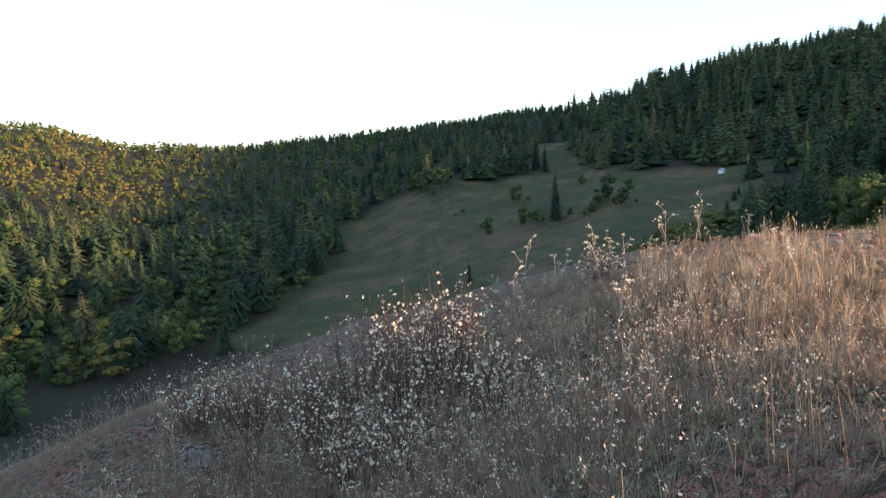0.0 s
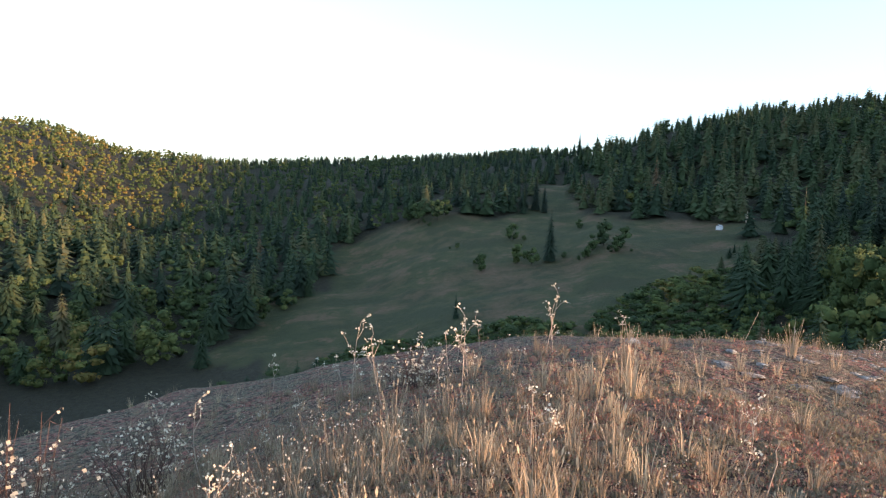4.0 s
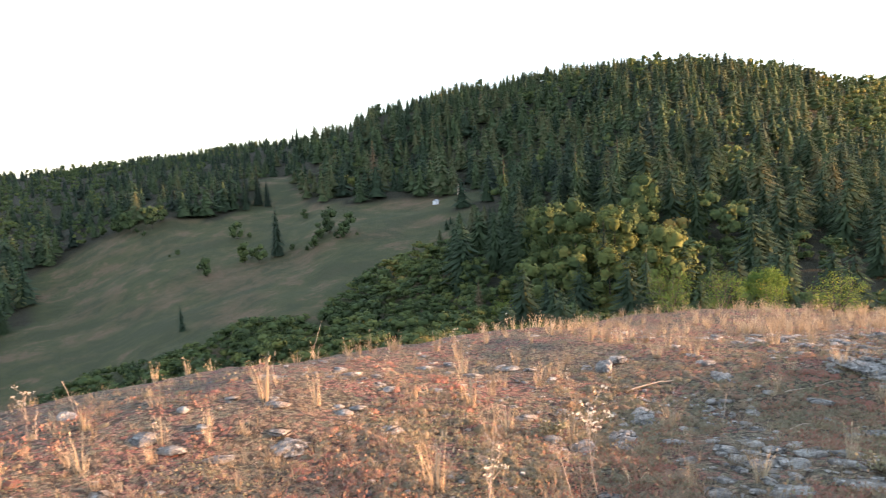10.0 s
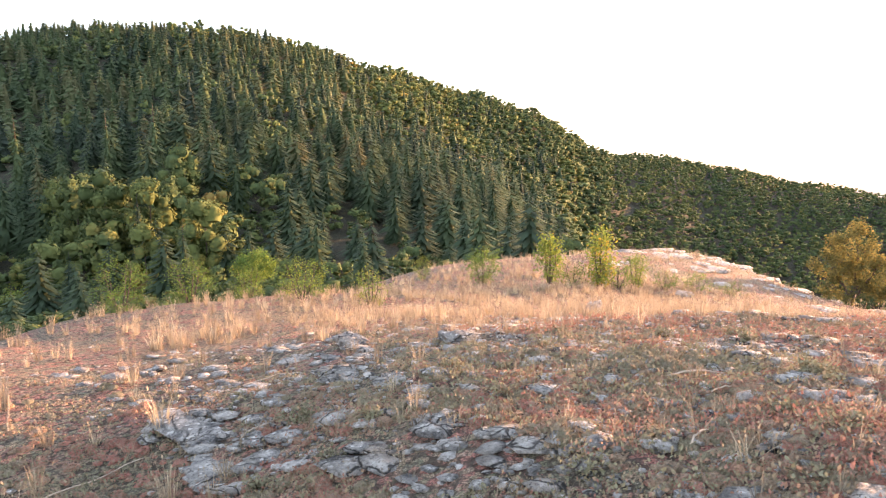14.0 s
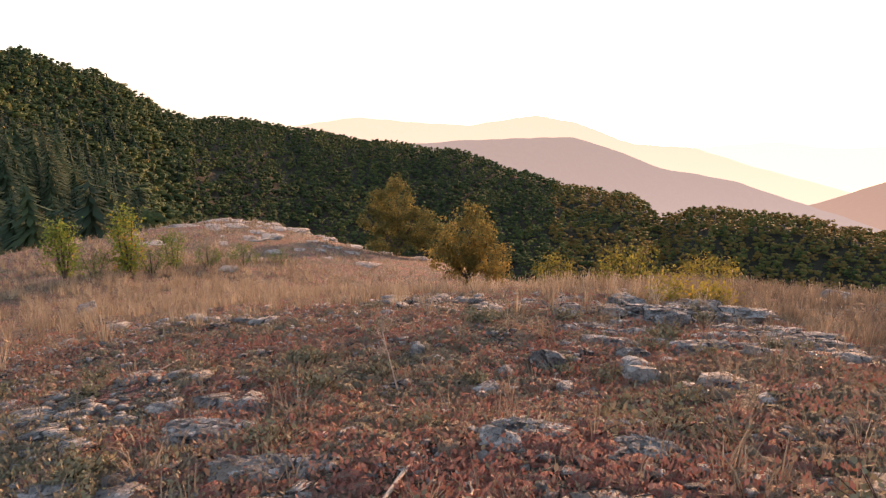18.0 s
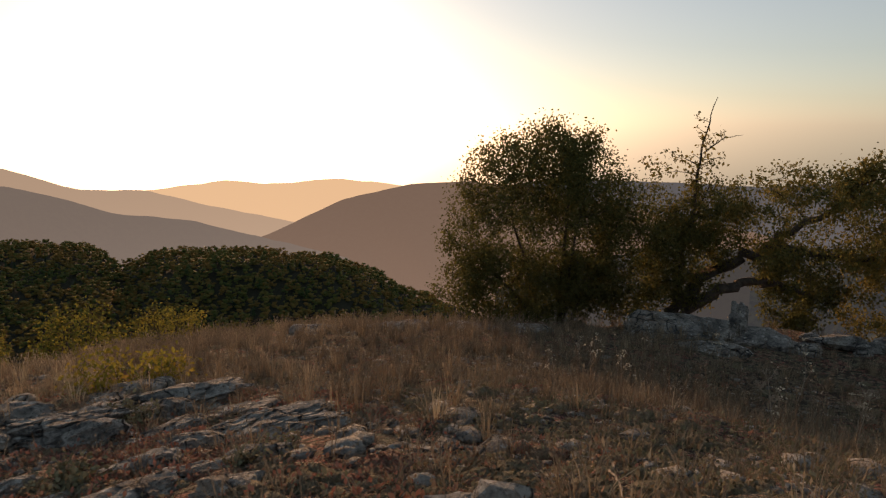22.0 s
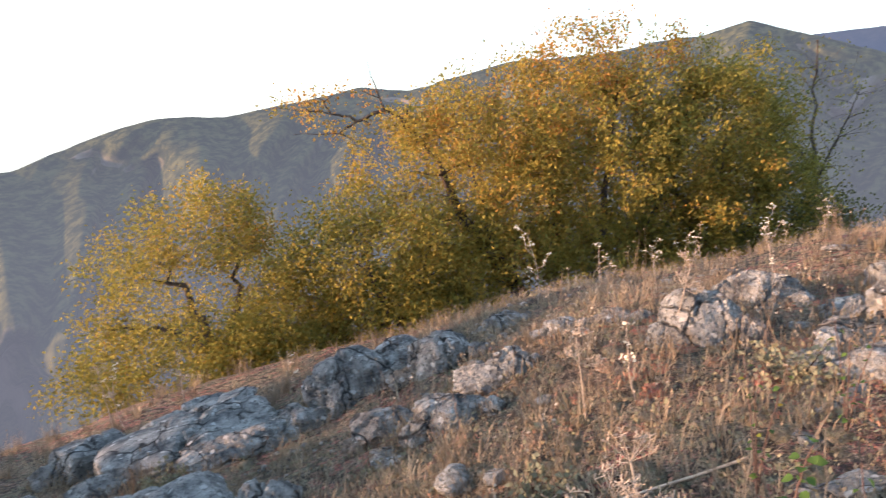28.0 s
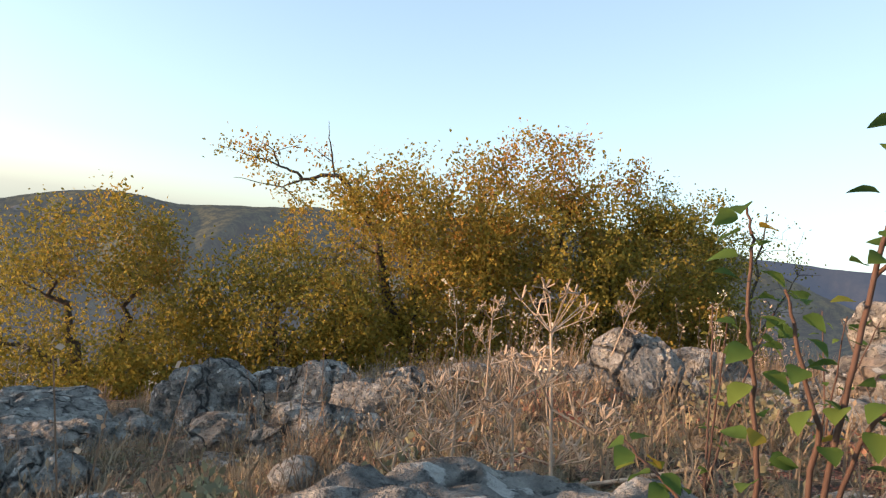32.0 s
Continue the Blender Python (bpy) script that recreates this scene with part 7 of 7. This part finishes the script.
# ---- dry umbels, clover-like plants, twigs ----
def umbel(x, y, tall, seed, lean):
    g = np.random.default_rng(seed)
    root = thing("dry_umbel", pose(x, y, ground_z(x, y)), "dry pale umbel plant with branching heads", "dry herb", "dry umbel plants")
    top = np.array([lean[0], lean[1], tall])
    u = np.linspace(0, 1, 8)[:, None]
    main = u * top
    v, f = tube(main, np.linspace(0.005, 0.0028, 8), 6)
    part("stem", mesh_from("stem", v, f, M_TWIG, True), root)
    for tip, size in ((main[-1], 0.085), (main[5] + np.array([0.07, 0.03, 0.05]), 0.06), (main[4] + np.array([-0.05, 0.06, 0.04]), 0.055)):
        tubes, base = [([main[5] if size < 0.08 else main[-2], tip], (0.0025, 0.002), 4)], tip
        for _ in range(13):
            a, t = g.uniform(0, 6.28), g.uniform(0.3, 1.15)
            e = base + size * np.array([math.cos(a) * math.sin(t), math.sin(a) * math.sin(t), math.cos(t)])
            tubes.append(([base, e], (0.0014, 0.0010), 3))
            for _ in range(5):
                tubes.append(([e, e + g.normal(size=3) * 0.011 + np.array([0, 0, 0.008])], (0.001, 0.0022), 3))
        v, f = join_tubes(tubes)
        tagged(part("umbel_head", mesh_from("umbel_head", v, f, M_TWIG, False), root), kind="stuff")


for k, (x, y, tall, lean) in enumerate([(9.28, -2.99, 0.50, (0.04, -0.06)), (9.26, -3.1, 0.36, (0.05, -0.03)), (9.42, -3.15, 0.32, (0.0, -0.02)), (9.45, -3.3, 0.34, (0.03, 0.04)), (8.2, -4.2, 0.5, (0.1, 0.05)), (7.3, -4.3, 0.5, (-0.08, 0.1)), (13.7, 2.7, 0.42, (0.08, 0.1)), (13.4, -4.5, 0.5, (0.05, 0.08)), (12.9, -5.0, 0.45, (-0.08, 0.04)), (5.2, 8.4, 0.5, (0.1, 0.05)), (5.8, 8.1, 0.45, (-0.1, 0.05)), (9.4, -9.5, 0.7, (0.05, 0)), (8.7, -9.4, 0.6, (0.0, 0.05))]):
    umbel(x, y, tall, 600 + k, lean)


def herb_clump(name, label, x, y, h, w, mat, seed, n, tone, leaf):
    g = np.random.default_rng(seed)
    root = thing(name, pose(x, y, ground_z(x, y)), label, "herb")
    tw = []
    tubes = []
    for _ in range(22):
        a, r = g.uniform(0, 6.28), w * math.sqrt(g.uniform())
        e = np.array([r * math.cos(a), r * math.sin(a), h * g.uniform(0.5, 1)])
        p = np.linspace(0, 1, 6)[:, None] * e * np.array([1, 1, 1])
        tubes.append((p, np.linspace(0.003, 0.0015, 6), 3))
        tw.append(p)
    v, f = join_tubes(tubes)
    tagged(part("stemwork", mesh_from("stemwork", v, f, M_REDSTEM, True), root), kind="stuff")
    v, f, t = leaves_on(g, tw, n, leaf, -0.3, 0.015, tone, 0.1)
    tagged(part("foliage", mesh_from("foliage", v, f, mat, False, t), root), kind="stuff")


for k, (x, y, h, w) in enumerate([(13.8, 3.2, 0.14, 0.2), (14.6, 3.4, 0.12, 0.16), (15.6, 1.9, 0.14, 0.2), (16.1, -0.3, 0.16, 0.22), (14.9, 0.5, 0.12, 0.2), (12.7, 4.2, 0.12, 0.16), (8.9, -3.9, 0.2, 0.2), (9.7, -3.6, 0.2, 0.22), (7.6, -3.4, 0.2, 0.25), (9.6, -7.0, 0.14, 0.25), (11.9, 8.2, 0.14, 0.25), (6.9, 9.8, 0.12, 0.2)]):
    herb_clump("grey_herb", "grey-green feathery herb among stones", x, y, h, w, M_HERB, 700 + k, 420, 0.12, 0.035)
g_herb = np.random.default_rng(88)
for k in range(70):
    x, y = g_herb.normal(12.2, 2.6), g_herb.normal(3.6, 3.2)
    herb_clump("grey_herb", "grey-green feathery herb among stones", x, y, g_herb.uniform(0.06, 0.13), g_herb.uniform(0.10, 0.2), M_HERB, 1700 + k, 220, g_herb.uniform(0.0, 0.25), 0.03)
for k, (x, y, h, w) in enumerate([(11.35, -3.75, 0.38, 0.14), (11.9, -3.55, 0.3, 0.16), (11.6, -3.9, 0.26, 0.12)]):
    herb_clump("orange_herb", "rusty orange autumn herb in the dry grass", x, y, h, w, M_GOLD, 720 + k, 260, 0.97, 0.035)
herb_clump("woolly_herb", "pale green woolly rosette beside the sapling", 10.02, -2.36, 0.10, 0.12, M_FLOWER, 740, 160, 0.1, 0.07)


def twig(pts, r, seed):
    g = np.random.default_rng(seed)
    a, b = np.array(pts[0]), np.array(pts[1])
    u = np.linspace(0, 1, 7)[:, None]
    xy = a * (1 - u) + b * u + g.normal(size=(7, 2)) * 0.012
    p = np.column_stack([xy, height(xy[:, 0], xy[:, 1]) + 0.012 + 0.03 * np.sin(u[:, 0] * 3.1)])
    o = p[0].copy()
    v, f = tube(p - o, np.linspace(r, r * 0.5, 7), 6)
    ob = new("twig", mesh_from("twig", v, f, M_TWIG, True))
    ob.matrix_basis = Matrix.Translation(o)
    return tagged(ob, "bleached dead twig lying on the turf", "twig", "dead twigs")


TWIGS = [((12.17, 2.69), (11.57, 2.94)), ((11.94, 2.48), (11.5, 2.55)), ((12.22, 4.87), (12.24, 4.65)), ((12.77, 5.27), (12.87, 4.83)), ((11.57, 8.64), (12.12, 8.53)), ((9.16, 8.7), (9.54, 8.61)), ((3.8, 8.18), (4.43, 8.21)), ((4.95, 8.55), (5.44, 8.08)), ((-1.06, 5.76), (-0.18, 6.36)), ((13.98, 1.63), (13.8, 1.7)), ((13.05, -1.22), (12.6, -0.5)), ((11.02, 4.87), (11.31, 4.75)), ((3.54, 7.93), (3.79, 7.68)), ((10.3, 9.6), (11.2, 9.4)), ((12.9, 9.8), (13.5, 9.5)), ((9.0, 10.9), (9.8, 10.8)), ((8.4, -3.2), (9.2, -3.9)), ((14.6, 4.6), (15.2, 4.3))]
for k, pts in enumerate(TWIGS):
    twig(pts, 0.007 if k % 3 else 0.011, 800 + k)


def standing_twig(x, y, h, seed, lean):
    g = np.random.default_rng(seed)
    root = thing("dry_herb_stalk", pose(x, y, ground_z(x, y)), "single upright dry herb stalk on the knoll", "dry herb", "upright dry stalks")
    p = np.linspace(0, 1, 6)[:, None] * np.array([lean, g.uniform(-0.05, 0.05), h]) + g.normal(size=(6, 3)) * 0.006
    v, f = tube(p, np.linspace(0.005, 0.0025, 6), 5)
    part("stem", mesh_from("stem", v, f, M_TWIG, True), root)


for k, (x, y, h, lean) in enumerate([(6.4, 16.1, 0.7, 0.25), (2.6, 12.9, 0.4, -0.1), (2.2, 11.8, 0.35, 0.05), (11.2, 11.3, 0.4, 0.05), (8.9, 9.3, 0.35, 0.1), (36.2, 2.5, 0.8, 0.0), (1.0, 6.9, 0.4, 0.05), (3.4, 8.2, 0.35, 0.1), (0.2, 8.0, 0.4, 0.1), (-0.6, 6.6, 0.3, -0.05)]):
    standing_twig(x, y, h, 850 + k, lean)


# ---- clothes on the outcrop ----
def cloth_strip(path, width, thick, waves, seed, nu=28, nv=10):
    """A draped sheet with folds and thickness, along a path of points."""
    g = np.random.default_rng(seed)
    path = np.array(path, float)
    s = np.linspace(0, len(path) - 1, nu)
    mid = np.column_stack([np.interp(s, np.arange(len(path)), path[:, c]) for c in range(3)])
    tan = np.gradient(mid, axis=0)
    side = np.column_stack([-tan[:, 1], tan[:, 0], 0 * tan[:, 0]])
    side /= np.linalg.norm(side, axis=1)[:, None] + 1e-9
    ph = g.uniform(0, 6.28, 4)
    top, w = [], np.linspace(-0.5, 0.5, nv)
    for i in range(nu):
        wid = width * (1 + 0.18 * math.sin(ph[0] + 5 * i / nu))
        z = waves * (np.sin(ph[1] + 9 * w + 3.5 * i / nu) + 0.6 * np.sin(ph[2] + 17 * w - 6 * i / nu)) - 0.5 * waves * np.abs(w) * 4
        top.append(mid[i] + side[i] * (w * wid)[:, None] + np.column_stack([0 * w, 0 * w, z]))
    top = np.array(top)
    low = top - np.array([0, 0, thick])
    v = np.concatenate([top.reshape(-1, 3), low.reshape(-1, 3)])
    n, f = nu * nv, []
    for i in range(nu - 1):
        for j in range(nv - 1):
            a = i * nv + j
            f += [(a, a + 1, a + nv + 1, a + nv), (n + a + nv, n + a + nv + 1, n + a + 1, n + a)]
    for i in range(nu - 1):
        a = i * nv
        f += [(a, a + nv, n + a + nv, n + a), (a + nv - 1, n + a + nv - 1, n + a + 2 * nv - 1, a + 2 * nv - 1)]
    for j in range(nv - 1):
        f += [(j, n + j, n + j + 1, j + 1), (n - nv + j, n - nv + j + 1, 2 * n - nv + j + 1, 2 * n - nv + j)]
    return v, np.array(f)


def stripes_mat():
    m, nt, b = material("striped_wool", 0.95)
    tc = nt.nodes.new("ShaderNodeTexCoord")
    sep = nt.nodes.new("ShaderNodeSeparateXYZ")
    nt.links.new(tc.outputs["Generated"], sep.inputs[0])
    r = nt.nodes.new("ShaderNodeValToRGB")
    r.color_ramp.interpolation = "CONSTANT"
    navy, pale, grey = (0.018, 0.024, 0.07), (0.62, 0.62, 0.66), (0.25, 0.22, 0.27)
    el = r.color_ramp.elements
    stops = [(0.0, navy), (0.06, pale), (0.075, navy), (0.10, pale), (0.115, navy), (0.36, grey), (0.40, pale), (0.425, navy), (0.54, pale), (0.56, navy), (0.585, grey), (0.62, pale), (0.635, navy), (0.66, pale), (0.675, navy)]
    while len(el) < len(stops):
        el.new(0.5)
    for e, (p, c) in zip(el, stops):
        e.position, e.color = p, (*c, 1)
    nt.links.new(sep.outputs[1], r.inputs["Fac"])
    f = noise_tex(nt, 60, 4)
    nt.links.new(blend(nt, limits(nt, f, 0.3, 0.7, 0, 0.25), r.outputs["Color"], (0.05, 0.05, 0.07)), b.inputs["Base Color"])
    bump(nt, b, f, 0.3, 0.005)
    return m


def clothes():
    white = plain_mat("white_cotton", (0.82, 0.83, 0.86), 0.9, 0.05, 20)
    shirt = thing("white_shirt", pose(3.95, -3.4, 1.58), "crumpled white shirt spread over a rock", "shirt")
    v, f = cloth_strip([(0.0, -0.05, 0.02), (0.0, 0.15, 0.07), (0.0, 0.38, 0.03), (-0.02, 0.5, 0.0)], 0.42, 0.02, 0.016, 1)
    part("body", mesh_from("body", v, f, white, True), shirt)
    v, f = cloth_strip([(0.05, 0.0, 0.04), (0.06, -0.16, 0.02), (0.08, -0.30, -0.06), (0.10, -0.38, -0.22)], 0.15, 0.03, 0.010, 2, 18, 7)
    part("sleeve", mesh_from("sleeve", v, f, white, True), shirt)
    v, f = cloth_strip([(0.02, 0.42, 0.04), (0.02, 0.58, 0.045), (0.02, 0.72, 0.03)], 0.13, 0.03, 0.008, 3, 16, 7)
    part("sleeve", mesh_from("sleeve", v, f, white, True), shirt)
    blanket = thing("striped_blanket", pose(5.0, -2.95, 1.43), "navy woollen blanket with white stripes over rock", "blanket")
    v, f = cloth_strip([(0.05, -0.42, -0.16), (0.02, -0.15, -0.02), (0.0, 0.1, 0.07), (0.0, 0.4, 0.10), (0.0, 0.7, 0.08)], 0.72, 0.025, 0.016, 4)
    part("fabric", mesh_from("fabric", v, f, stripes_mat(), True), blanket)


clothes()


def hut():
    """The little white hut at the edge of the meadow, and the bleached dead bush beside it."""
    x, y = 174.8, 318.4
    root = thing("white_hut", pose(x, y, ground_z(x, y), 0, 0, 30) @ Matrix.Scale(0.8, 4), "tiny white hut at the meadow's upper edge", "hut")
    bm = bmesh.new()
    bmesh.ops.create_cube(bm, size=1.0, matrix=Matrix.Translation((0, 0, 1.1)) @ Matrix.Diagonal((3.0, 2.6, 2.2, 1)))
    bmesh.ops.bevel(bm, geom=bm.edges[:], offset=0.05, segments=1, affect="EDGES")
    me = bpy.data.meshes.new("wall")
    bm.to_mesh(me), bm.free()
    me.materials.append(plain_mat("white_render", (0.75, 0.75, 0.76), 0.9, 0.08, 2))
    part("wall", me, root)
    v = np.array([(-1.7, -1.5, 2.15), (1.7, -1.5, 2.15), (1.7, 0, 3.1), (-1.7, 0, 3.1), (-1.7, 1.5, 2.15), (1.7, 1.5, 2.15), (-1.7, -1.5, 2.0), (1.7, -1.5, 2.0), (1.7, 1.5, 2.0), (-1.7, 1.5, 2.0)])
    f = np.array([(0, 1, 2, 3), (3, 2, 5, 4), (6, 9, 8, 7), (0, 6, 7, 1), (4, 5, 8, 9)])
    part("roof", mesh_from("roof", v, f, plain_mat("grey_sheet", (0.45, 0.46, 0.48), 0.6, 0.1, 2)), root)
    g = np.random.default_rng(8)
    dead = thing("dead_bush", pose(179.4, 301.3, ground_z(179.4, 301.3)), "bleached dead bush by the white hut", "bush")
    tubes = []
    for _ in range(26):
        a = g.uniform(0, 6.28)
        e = np.array([2.5 * math.cos(a) * g.uniform(0.3, 1), 2.5 * math.sin(a) * g.uniform(0.3, 1), g.uniform(5, 9)])
        tubes.append(([(0, 0, 0), e * np.array([0.5, 0.5, 0.45]), e], (0.25, 0.22, 0.1), 4))
    v, f = join_tubes(tubes)
    part("twig_mass", mesh_from("twig_mass", v, f, M_TWIG, True), dead)


hut()
